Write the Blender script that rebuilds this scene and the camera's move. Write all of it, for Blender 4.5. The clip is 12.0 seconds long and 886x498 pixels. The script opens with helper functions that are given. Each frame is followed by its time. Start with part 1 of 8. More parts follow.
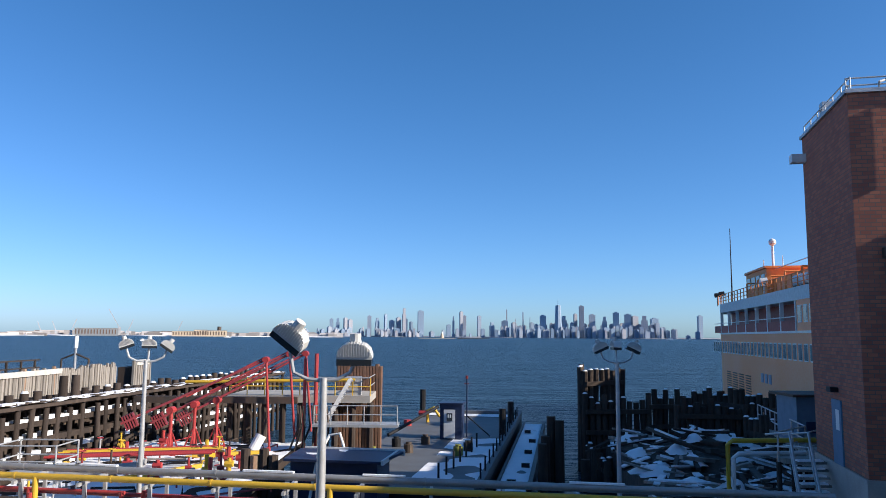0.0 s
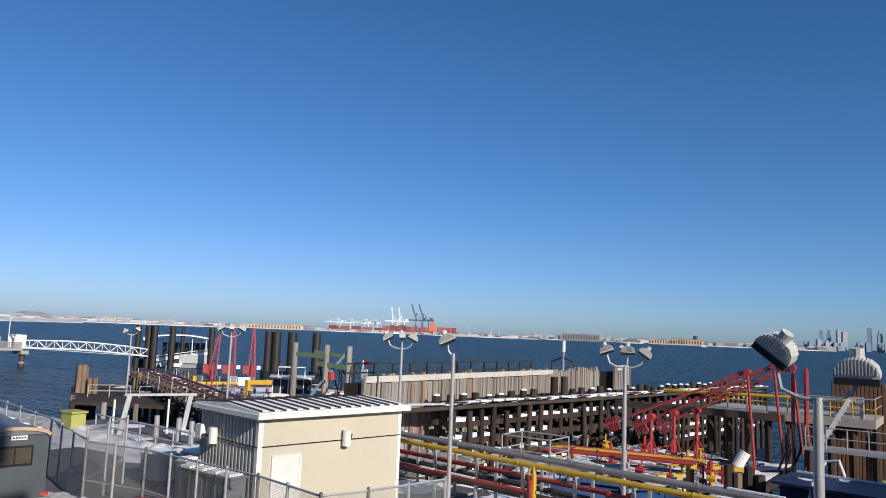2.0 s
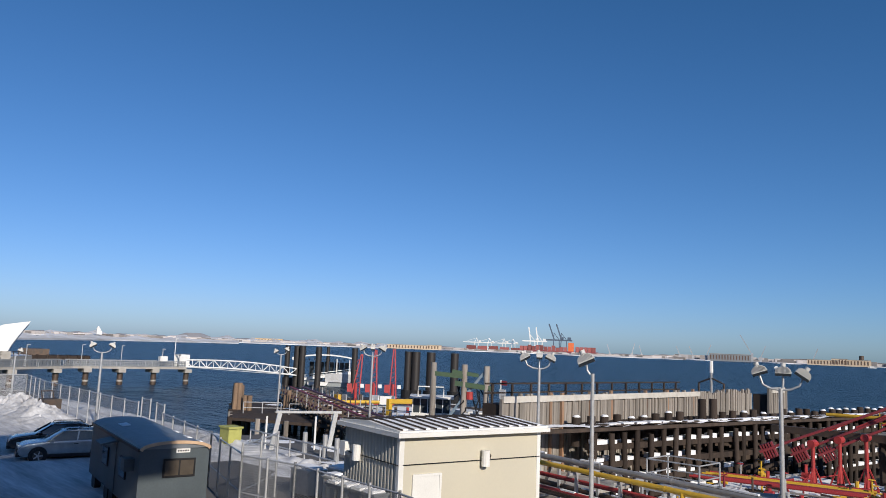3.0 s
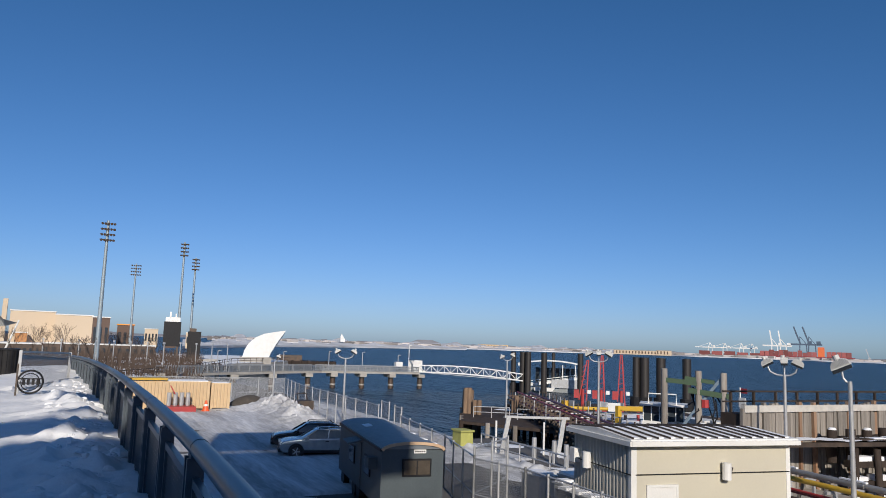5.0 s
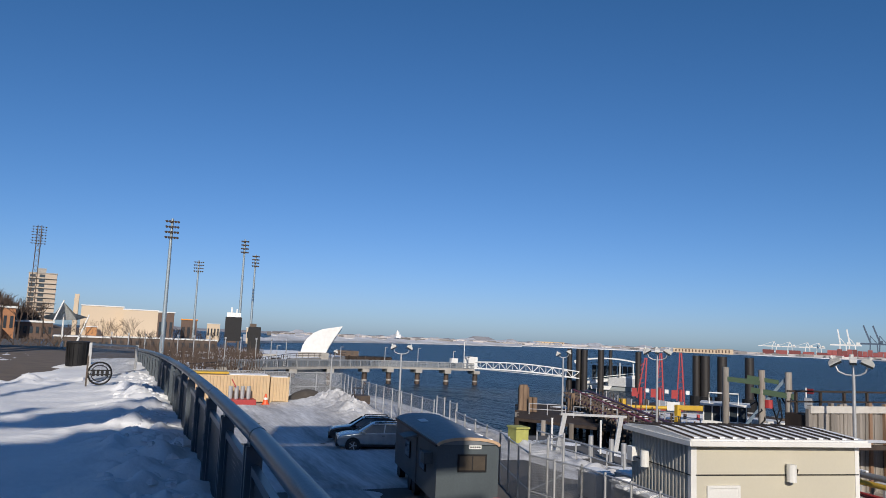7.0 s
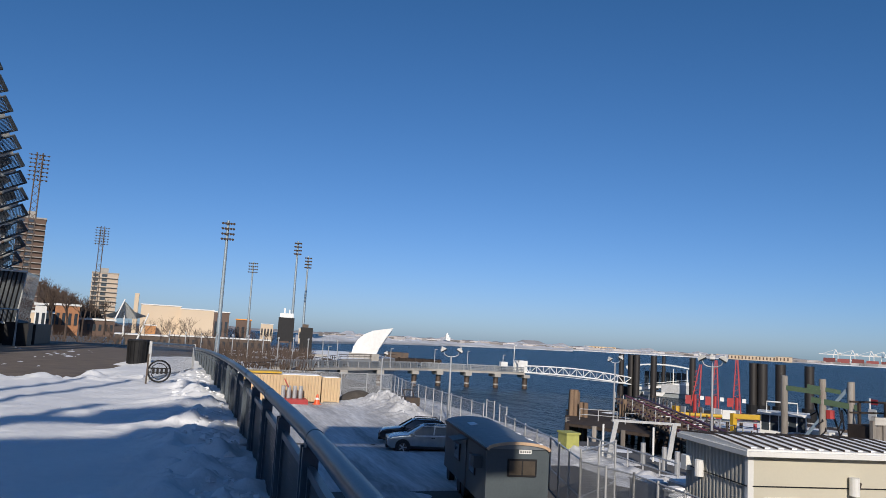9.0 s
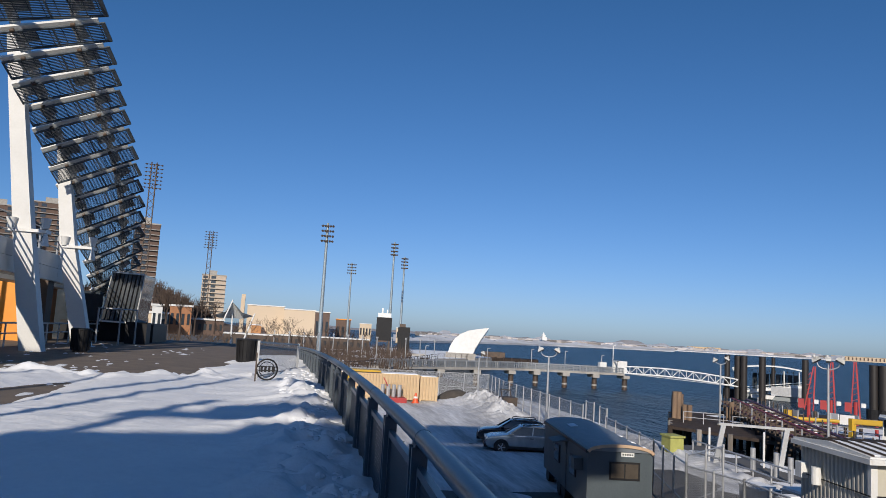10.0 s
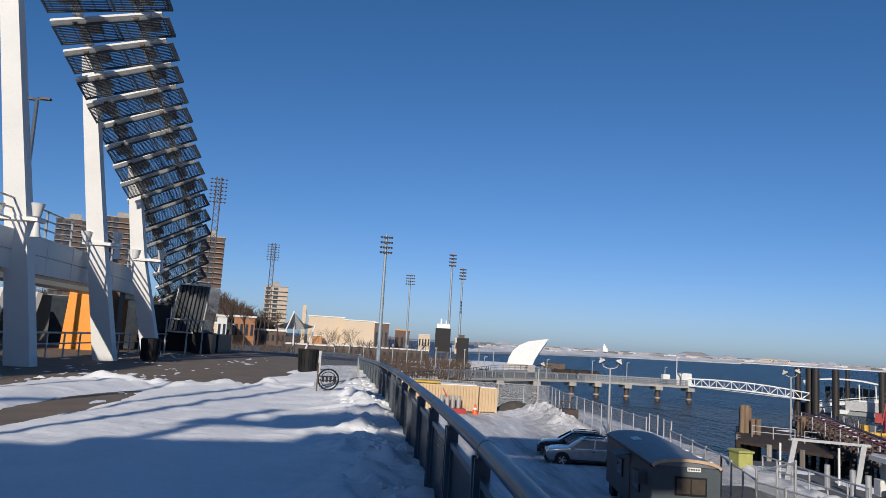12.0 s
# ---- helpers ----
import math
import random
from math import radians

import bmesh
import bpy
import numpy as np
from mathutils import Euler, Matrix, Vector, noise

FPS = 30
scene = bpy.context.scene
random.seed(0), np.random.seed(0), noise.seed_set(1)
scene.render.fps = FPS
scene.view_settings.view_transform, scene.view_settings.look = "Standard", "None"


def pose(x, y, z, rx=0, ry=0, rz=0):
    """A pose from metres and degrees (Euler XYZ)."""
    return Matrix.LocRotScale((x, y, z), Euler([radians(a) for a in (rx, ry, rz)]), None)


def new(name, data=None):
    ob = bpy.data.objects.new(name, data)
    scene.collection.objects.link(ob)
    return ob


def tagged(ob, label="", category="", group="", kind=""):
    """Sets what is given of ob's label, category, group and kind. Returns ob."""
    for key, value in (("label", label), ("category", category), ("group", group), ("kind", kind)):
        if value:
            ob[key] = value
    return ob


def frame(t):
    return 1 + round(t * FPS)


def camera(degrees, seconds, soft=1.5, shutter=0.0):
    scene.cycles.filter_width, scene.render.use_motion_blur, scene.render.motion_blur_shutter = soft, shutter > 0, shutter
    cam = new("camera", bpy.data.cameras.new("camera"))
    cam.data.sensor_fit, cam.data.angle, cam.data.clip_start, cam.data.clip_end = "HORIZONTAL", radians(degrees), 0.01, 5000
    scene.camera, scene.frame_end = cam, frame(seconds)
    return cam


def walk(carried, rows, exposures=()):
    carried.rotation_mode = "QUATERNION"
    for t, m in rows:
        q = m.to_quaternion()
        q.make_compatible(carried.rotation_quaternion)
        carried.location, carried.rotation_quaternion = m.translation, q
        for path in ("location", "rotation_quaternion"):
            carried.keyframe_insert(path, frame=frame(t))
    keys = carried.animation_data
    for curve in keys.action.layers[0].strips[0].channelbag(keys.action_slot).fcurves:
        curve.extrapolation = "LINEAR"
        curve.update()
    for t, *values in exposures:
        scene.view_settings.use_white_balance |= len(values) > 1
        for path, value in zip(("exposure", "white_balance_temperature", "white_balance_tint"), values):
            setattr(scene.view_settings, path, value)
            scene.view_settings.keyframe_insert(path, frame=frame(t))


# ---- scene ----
# ---- camera ----
cam = camera(61.63, 12.0, soft=0.8)
EYE = 1.7
# seconds, x, y, z, yaw, pitch, lean
ROWS = [
    (0.0, -0.129, -0.514, 1.719, -0.02, 6.66, 0.46),
    (0.5, -0.186, -0.408, 1.723, 11.07, 6.20, 0.73),
    (1.0, -0.201, -0.289, 1.713, 23.24, 6.01, 1.28),
    (1.5, -0.231, -0.204, 1.730, 30.92, 6.39, 1.97),
    (2.0, -0.233, -0.215, 1.719, 35.51, 6.44, 2.34),
    (2.5, -0.258, -0.173, 1.731, 40.86, 6.82, 2.46),
    (2.7, -0.252, -0.161, 1.710, 43.15, 7.13, 2.37),
    (4.5, -0.262, -0.092, 1.701, 57.65, 7.78, 2.21),
    (5.0, -0.292, -0.121, 1.699, 63.08, 7.34, 2.01),
    (5.5, -0.295, -0.115, 1.693, 65.76, 7.01, 2.19),
    (6.0, -0.291, -0.101, 1.686, 66.57, 7.03, 2.23),
    (6.5, -0.295, -0.105, 1.671, 66.89, 6.95, 2.30),
    (8.5, -0.294, -0.129, 1.689, 69.71, 7.05, 3.02),
    (9.0, -0.287, -0.142, 1.688, 71.25, 6.94, 3.26),
    (9.5, -0.364, -0.157, 1.691, 75.06, 6.63, 3.43),
    (10.0, -0.316, -0.202, 1.694, 78.59, 6.49, 3.38),
    (10.5, -0.338, -0.199, 1.694, 80.54, 6.67, 3.31),
    (11.0, -0.344, -0.204, 1.692, 82.03, 7.01, 3.46),
    (11.5, -0.387, -0.205, 1.679, 82.90, 7.14, 3.54),
    (12.0, -0.354, -0.215, 1.684, 83.14, 7.05, 3.52),
]
walk(cam, [(t, pose(x, y, z, 90 + pitch, 0, yaw) @ pose(0, 0, 0, 0, 0, lean)) for t, x, y, z, yaw, pitch, lean in ROWS],
     exposures=[(0.0, 0.82), (0.5, 0.5), (1.0, 0.34), (2.0, 0.16), (3.5, 0.0), (5.5, -0.12), (12.0, -0.12)])

# ---- light ----
SUN_ELEVATION = 25.0
SUN_TO = Vector((-0.955, 0.29, 0)).normalized()  # where the shadows fall
world = bpy.data.worlds.new("sky")
scene.world = world
world.use_nodes = True
wn = world.node_tree.nodes
sky = wn.new("ShaderNodeTexSky")
sky.sky_type = "NISHITA"
sky.sun_disc = False
sky.sun_elevation = radians(SUN_ELEVATION)
sky.sun_rotation = math.atan2(-SUN_TO.x, -SUN_TO.y)
sky.air_density, sky.dust_density, sky.ozone_density = 0.75, 0.55, 3.0
wn["Background"].inputs["Strength"].default_value = 0.077
tint = wn.new("ShaderNodeMix")
tint.data_type, tint.blend_type = "RGBA", "MULTIPLY"
tint.inputs["Factor"].default_value = 1.0
tint.inputs["B"].default_value = (0.58, 0.99, 1.33, 1)
# hazier, paler horizon: the red share rises towards it
split, join = wn.new("ShaderNodeSeparateColor"), wn.new("ShaderNodeCombineColor")
power, scale_up, limit, cap = [wn.new("ShaderNodeMath") for k in range(4)]
power.operation, scale_up.operation, limit.operation, cap.operation = "POWER", "MULTIPLY", "MULTIPLY", "MINIMUM"
power.inputs[1].default_value, scale_up.inputs[1].default_value, limit.inputs[1].default_value = 1.28, 0.9, 1.45
wl = world.node_tree.links
wl.new(sky.outputs[0], split.inputs[0])
wl.new(split.outputs[0], power.inputs[0])
wl.new(power.outputs[0], scale_up.inputs[0])
wl.new(split.outputs[0], limit.inputs[0])
wl.new(scale_up.outputs[0], cap.inputs[0])
wl.new(limit.outputs[0], cap.inputs[1])
wl.new(cap.outputs[0], join.inputs[0])
wl.new(split.outputs[1], join.inputs[1])
wl.new(split.outputs[2], join.inputs[2])
wl.new(join.outputs[0], tint.inputs["A"])
world.node_tree.links.new(tint.outputs["Result"], wn["Background"].inputs["Color"])
sun = new("sun", bpy.data.lights.new("sun", "SUN"))
sun.data.energy, sun.data.angle, sun.data.color = 4.4, radians(0.53), (1.0, 0.9, 0.77)
ray = Vector((SUN_TO.x * math.cos(radians(SUN_ELEVATION)), SUN_TO.y * math.cos(radians(SUN_ELEVATION)), -math.sin(radians(SUN_ELEVATION))))
sun.matrix_world = ray.to_track_quat("-Z", "Y").to_matrix().to_4x4()


# ---- materials ----
def mat(name, colour, rough=0.6, metal=0.0, other=None, scale=3.0, fine=40.0, amount=0.5, bump=0.15, spread=0.0, stretch=(1, 1, 1), spec=0.5):
    """A surface of two colours mixed by coarse stains and fine grain, with fine relief. spread: how far single pieces differ."""
    m = bpy.data.materials.new(name)
    m.use_nodes = True
    n, l = m.node_tree.nodes, m.node_tree.links
    b = n["Principled BSDF"]
    b.inputs["Roughness"].default_value, b.inputs["Metallic"].default_value = rough, metal
    b.inputs["Specular IOR Level"].default_value = spec
    if other is None:
        other = tuple(c * 0.72 for c in colour)
    co = n.new("ShaderNodeTexCoord")
    mp = n.new("ShaderNodeMapping")
    mp.inputs["Scale"].default_value = stretch
    l.new(co.outputs["Object"], mp.inputs["Vector"])
    big, small = n.new("ShaderNodeTexNoise"), n.new("ShaderNodeTexNoise")
    big.inputs["Scale"].default_value, small.inputs["Scale"].default_value = scale, fine
    big.inputs["Detail"].default_value, small.inputs["Detail"].default_value = 6, 4
    l.new(mp.outputs[0], big.inputs["Vector"])
    l.new(mp.outputs[0], small.inputs["Vector"])
    add = n.new("ShaderNodeMath")
    add.operation = "MULTIPLY_ADD"
    l.new(small.outputs["Fac"], add.inputs[0])
    add.inputs[1].default_value = 0.45
    l.new(big.outputs["Fac"], add.inputs[2])
    ramp = n.new("ShaderNodeMapRange")
    ramp.inputs["From Min"].default_value, ramp.inputs["From Max"].default_value = 0.45, 1.0
    ramp.inputs["To Max"].default_value = amount * 2
    l.new(add.outputs[0], ramp.inputs["Value"])
    mix = n.new("ShaderNodeMix")
    mix.data_type = "RGBA"
    mix.inputs["A"].default_value, mix.inputs["B"].default_value = (*colour, 1), (*other, 1)
    l.new(ramp.outputs[0], mix.inputs["Factor"])
    out = mix.outputs["Result"]
    if spread:
        info, hsv, mr = n.new("ShaderNodeObjectInfo"), n.new("ShaderNodeHueSaturation"), n.new("ShaderNodeMapRange")
        geo, sm, fr = n.new("ShaderNodeNewGeometry"), n.new("ShaderNodeMath"), n.new("ShaderNodeMath")
        l.new(info.outputs["Random"], sm.inputs[0])
        l.new(geo.outputs["Random Per Island"], sm.inputs[1])
        fr.operation = "FRACT"
        l.new(sm.outputs[0], fr.inputs[0])
        mr.inputs["To Min"].default_value, mr.inputs["To Max"].default_value = 1 - spread, 1 + spread
        l.new(fr.outputs[0], mr.inputs["Value"])
        l.new(mr.outputs[0], hsv.inputs["Value"])
        l.new(out, hsv.inputs["Color"])
        out = hsv.outputs["Color"]
    l.new(out, b.inputs["Base Color"])
    if bump:
        bp = n.new("ShaderNodeBump")
        bp.inputs["Strength"].default_value, bp.inputs["Distance"].default_value = bump, 0.02
        l.new(small.outputs["Fac"], bp.inputs["Height"])
        l.new(bp.outputs[0], b.inputs["Normal"])
    return m


def snow_mat():
    m = mat("snow", (0.86, 0.87, 0.89), 0.75, other=(0.76, 0.78, 0.81), scale=0.8, fine=9, amount=0.5, bump=0.9)
    return m


def water_mat():
    m = bpy.data.materials.new("water")
    m.use_nodes = True
    n, l = m.node_tree.nodes, m.node_tree.links
    b = n["Principled BSDF"]
    b.inputs["Base Color"].default_value = (0.01, 0.03, 0.055, 1)
    b.inputs["Roughness"].default_value = 0.28
    b.inputs["IOR"].default_value = 1.14
    geo = n.new("ShaderNodeNewGeometry")
    mp = n.new("ShaderNodeMapping")
    mp.inputs["Rotation"].default_value = (0, 0, 0.5)
    mp.inputs["Scale"].default_value = (0.55, 1.5, 1)
    l.new(geo.outputs["Position"], mp.inputs["Vector"])
    last = None
    for scale, dist, strength in ((0.05, 4.0, 0.7), (0.35, 1.6, 1.0), (1.3, 0.6, 1.0)):
        t = n.new("ShaderNodeTexNoise")
        t.inputs["Scale"].default_value, t.inputs["Detail"].default_value = scale, 5
        l.new(mp.outputs[0], t.inputs["Vector"])
        bp = n.new("ShaderNodeBump")
        bp.inputs["Strength"].default_value, bp.inputs["Distance"].default_value = strength, dist
        l.new(t.outputs["Fac"], bp.inputs["Height"])
        if last:
            l.new(last.outputs[0], bp.inputs["Normal"])
        last = bp
    l.new(last.outputs[0], b.inputs["Normal"])
    return m


def mesh_mat(name, colour, cell, wire, rough=0.5, metal=0.6, diagonal=True):
    """Wire mesh or perforated sheet: the openings between the wires are clear."""
    m = mat(name, colour, rough, metal, bump=0)
    n, l = m.node_tree.nodes, m.node_tree.links
    geo = n.new("ShaderNodeNewGeometry")
    sep = n.new("ShaderNodeSeparateXYZ")
    l.new(geo.outputs["Position"], sep.inputs[0])
    along = n.new("ShaderNodeMath")
    l.new(sep.outputs["X"], along.inputs[0])
    l.new(sep.outputs["Y"], along.inputs[1])
    lines = []
    for sign in (1, -1):
        s = n.new("ShaderNodeMath")
        s.operation = "MULTIPLY_ADD"
        l.new(sep.outputs["Z"], s.inputs[0])
        s.inputs[1].default_value = sign if diagonal else (1000 if sign > 0 else 0)
        l.new(along.outputs[0], s.inputs[2])
        if not diagonal and sign > 0:
            d = n.new("ShaderNodeMath")
            d.operation = "DIVIDE"
            l.new(sep.outputs["Z"], d.inputs[0])
            d.inputs[1].default_value = cell
        else:
            d = n.new("ShaderNodeMath")
            d.operation = "DIVIDE"
            l.new(s.outputs[0], d.inputs[0])
            d.inputs[1].default_value = cell
        f = n.new("ShaderNodeMath")
        f.operation = "FRACT"
        l.new(d.outputs[0], f.inputs[0])
        c = n.new("ShaderNodeMath")
        c.operation = "LESS_THAN"
        l.new(f.outputs[0], c.inputs[0])
        c.inputs[1].default_value = wire
        lines.append(c)
    mx = n.new("ShaderNodeMath")
    mx.operation = "MAXIMUM"
    l.new(lines[0].outputs[0], mx.inputs[0])
    l.new(lines[1].outputs[0], mx.inputs[1])
    tr, ms = n.new("ShaderNodeBsdfTransparent"), n.new("ShaderNodeMixShader")
    l.new(mx.outputs[0], ms.inputs["Fac"])
    l.new(tr.outputs[0], ms.inputs[1])
    l.new(n["Principled BSDF"].outputs[0], ms.inputs[2])
    l.new(ms.outputs[0], n["Material Output"].inputs["Surface"])
    return m


def facade_mat(name, wall, glass, w, h, rough=0.5):
    """A wall with rows of windows too far off to build: bays w wide, storeys h high."""
    m = mat(name, wall, rough, bump=0, amount=0.3)
    n, l = m.node_tree.nodes, m.node_tree.links
    b = n["Principled BSDF"]
    base = b.inputs["Base Color"].links[0].from_socket
    geo, sep, along = n.new("ShaderNodeNewGeometry"), n.new("ShaderNodeSeparateXYZ"), n.new("ShaderNodeMath")
    l.new(geo.outputs["Position"], sep.inputs[0])
    l.new(sep.outputs["X"], along.inputs[0])
    l.new(sep.outputs["Y"], along.inputs[1])
    masks = []
    for src, size, part_open in ((along.outputs[0], w, 0.55), (sep.outputs["Z"], h, 0.55)):
        d, f, c = n.new("ShaderNodeMath"), n.new("ShaderNodeMath"), n.new("ShaderNodeMath")
        d.operation, f.operation, c.operation = "DIVIDE", "FRACT", "LESS_THAN"
        l.new(src, d.inputs[0])
        d.inputs[1].default_value = size
        l.new(d.outputs[0], f.inputs[0])
        l.new(f.outputs[0], c.inputs[0])
        c.inputs[1].default_value = part_open
        masks.append(c)
    both, mix = n.new("ShaderNodeMath"), n.new("ShaderNodeMix")
    both.operation, mix.data_type = "MULTIPLY", "RGBA"
    l.new(masks[0].outputs[0], both.inputs[0])
    l.new(masks[1].outputs[0], both.inputs[1])
    l.new(both.outputs[0], mix.inputs["Factor"])
    l.new(base, mix.inputs["A"])
    mix.inputs["B"].default_value = (*glass, 1)
    l.new(mix.outputs["Result"], b.inputs["Base Color"])
    return m


def brick_mat():
    m = mat("red brick", (0.3, 0.1, 0.065), 0.85, bump=0)
    n, l = m.node_tree.nodes, m.node_tree.links
    b = n["Principled BSDF"]
    co, sep, add, cmb = n.new("ShaderNodeTexCoord"), n.new("ShaderNodeSeparateXYZ"), n.new("ShaderNodeMath"), n.new("ShaderNodeCombineXYZ")
    l.new(co.outputs["Object"], sep.inputs[0])
    l.new(sep.outputs["X"], add.inputs[0])
    l.new(sep.outputs["Y"], add.inputs[1])
    l.new(add.outputs[0], cmb.inputs["X"])
    l.new(sep.outputs["Z"], cmb.inputs["Y"])
    t = n.new("ShaderNodeTexBrick")
    t.inputs["Color1"].default_value, t.inputs["Color2"].default_value = (0.44, 0.15, 0.085, 1), (0.27, 0.09, 0.06, 1)
    t.inputs["Mortar"].default_value = (0.16, 0.11, 0.09, 1)
    t.inputs["Scale"].default_value = 1.0
    t.inputs["Brick Width"].default_value, t.inputs["Row Height"].default_value, t.inputs["Mortar Size"].default_value = 0.3, 0.12, 0.012
    l.new(cmb.outputs[0], t.inputs["Vector"])
    l.new(t.outputs["Color"], b.inputs["Base Color"])
    bp = n.new("ShaderNodeBump")
    bp.invert = True
    bp.inputs["Strength"].default_value, bp.inputs["Distance"].default_value = 0.8, 0.02
    l.new(t.outputs["Fac"], bp.inputs["Height"])
    l.new(bp.outputs[0], b.inputs["Normal"])
    return m


SNOW = snow_mat()
# grey stripes stand for wheel tracks and for shade bands painted into the snow
YARDSNOW = mat("packed snow with wheel tracks and shade stripes", (0.84, 0.85, 0.87), 0.7, other=(0.3, 0.3, 0.31), scale=0.8, fine=6, stretch=(0.12, 1, 1), amount=0.55, bump=0.8)
WATER = water_mat()
BRICK = brick_mat()
ASPHALT = mat("worn asphalt", (0.075, 0.072, 0.068), 0.85, other=(0.13, 0.125, 0.12), scale=0.5, fine=25, bump=0.4)
PAVING = mat("brown paving", (0.2, 0.158, 0.12), 0.85, other=(0.115, 0.093, 0.076), scale=1.2, fine=30, bump=0.3)
CONCRETE = mat("concrete", (0.42, 0.4, 0.37), 0.85, other=(0.28, 0.265, 0.24), scale=0.9, fine=20)
PALE = mat("pale painted panel", (0.72, 0.72, 0.7), 0.55, other=(0.62, 0.62, 0.6), scale=0.6, fine=12, bump=0.05)
WHITE = mat("white paint", (0.8, 0.8, 0.78), 0.45, other=(0.66, 0.66, 0.64), scale=1.0, fine=20, bump=0.05)
RAIL = mat("blue-grey painted steel", (0.12, 0.145, 0.17), 0.36, 0.2, other=(0.08, 0.1, 0.12), scale=2, fine=50, bump=0.05)
GALV = mat("galvanised steel", (0.5, 0.51, 0.52), 0.45, 0.35, other=(0.36, 0.37, 0.38), scale=4, fine=30, bump=0.05)
GREYPIPE = mat("grey insulated pipe", (0.4, 0.39, 0.38), 0.45, 0.4, other=(0.28, 0.27, 0.26), scale=1.5, fine=20)
DARKSTEEL = mat("dark weathered steel", (0.06, 0.055, 0.05), 0.6, 0.4, other=(0.13, 0.085, 0.06), scale=1.5, fine=20)
BLACK = mat("black paint", (0.012, 0.012, 0.014), 0.5, other=(0.025, 0.025, 0.026), spec=0.2)
RED = mat("red paint", (0.43, 0.045, 0.045), 0.5, other=(0.3, 0.035, 0.035), scale=1.5, fine=18, bump=0.05)
DARKRED = mat("dark red paint", (0.26, 0.035, 0.045), 0.5, other=(0.17, 0.03, 0.035))
YELLOW = mat("yellow paint", (0.68, 0.42, 0.03), 0.45, other=(0.5, 0.31, 0.04), scale=1.5, fine=18, bump=0.05)
OLDWOOD = mat("grey weathered timber", (0.35, 0.335, 0.31), 0.9, other=(0.17, 0.14, 0.115), scale=2.5, fine=25, stretch=(1, 1, 0.12), spread=0.3, bump=0.4)
DARKWOOD = mat("tarred dark timber", (0.034, 0.028, 0.026), 0.85, other=(0.075, 0.056, 0.045), spec=0.15, scale=2, fine=22, stretch=(1, 1, 0.2), spread=0.3, bump=0.4)
RUSTWOOD = mat("rust-stained timber", (0.25, 0.12, 0.06), 0.9, other=(0.3, 0.22, 0.16), scale=2.5, fine=25, stretch=(1, 1, 0.12), spread=0.2)
BEIGE = mat("cream metal wall", (0.57, 0.535, 0.43), 0.55, other=(0.52, 0.49, 0.4), scale=0.5, fine=15, bump=0.04)
SIDING = mat("grey-beige ribbed metal", (0.5, 0.48, 0.42), 0.5, other=(0.42, 0.4, 0.36), scale=0.8, fine=15, bump=0.04)
TRAILER = mat("slate painted trailer wall", (0.075, 0.097, 0.11), 0.6, other=(0.05, 0.066, 0.077), scale=0.8, fine=15, bump=0.08)
GLASS = mat("dark window glass", (0.03, 0.04, 0.05), 0.06, other=(0.05, 0.06, 0.07), bump=0, spec=0.8)
TAN = mat("tan container paint", (0.6, 0.44, 0.26), 0.6, other=(0.52, 0.38, 0.23))
ORANGE = mat("orange panel", (0.85, 0.33, 0.03), 0.5, other=(0.78, 0.28, 0.03), bump=0.03)
FERRYWHITE = mat("weathered ferry paint", (0.95, 0.47, 0.27), 0.6, other=(0.92, 0.29, 0.09), scale=0.07, fine=4, amount=0.5, bump=0.05)
FERRYORANGE = mat("ferry orange", (0.9, 0.27, 0.06), 0.5, other=(0.78, 0.22, 0.05), scale=0.5, fine=6)
GREEN = mat("dark green paint", (0.05, 0.1, 0.05), 0.6, other=(0.04, 0.07, 0.04))
NAVY = mat("navy blue paint", (0.02, 0.035, 0.09), 0.45, other=(0.015, 0.025, 0.06))
BARGE = mat("grey barge deck", (0.13, 0.14, 0.15), 0.6, other=(0.09, 0.09, 0.09), scale=0.6, fine=10)
RUBBLE = mat("broken timber and stone", (0.1, 0.085, 0.07), 0.9, other=(0.05, 0.045, 0.04), spread=0.4)
CHAIN = mesh_mat("chain-link wire", (0.5, 0.51, 0.52), 0.06, 0.19)
LAMPGREY = mat("pale cast aluminium", (0.6, 0.6, 0.58), 0.5, 0.1, other=(0.48, 0.48, 0.47), scale=4, fine=30, bump=0.05)
PERFO = mesh_mat("perforated dark sheet", (0.07, 0.09, 0.11), 0.035, 0.52, diagonal=False)


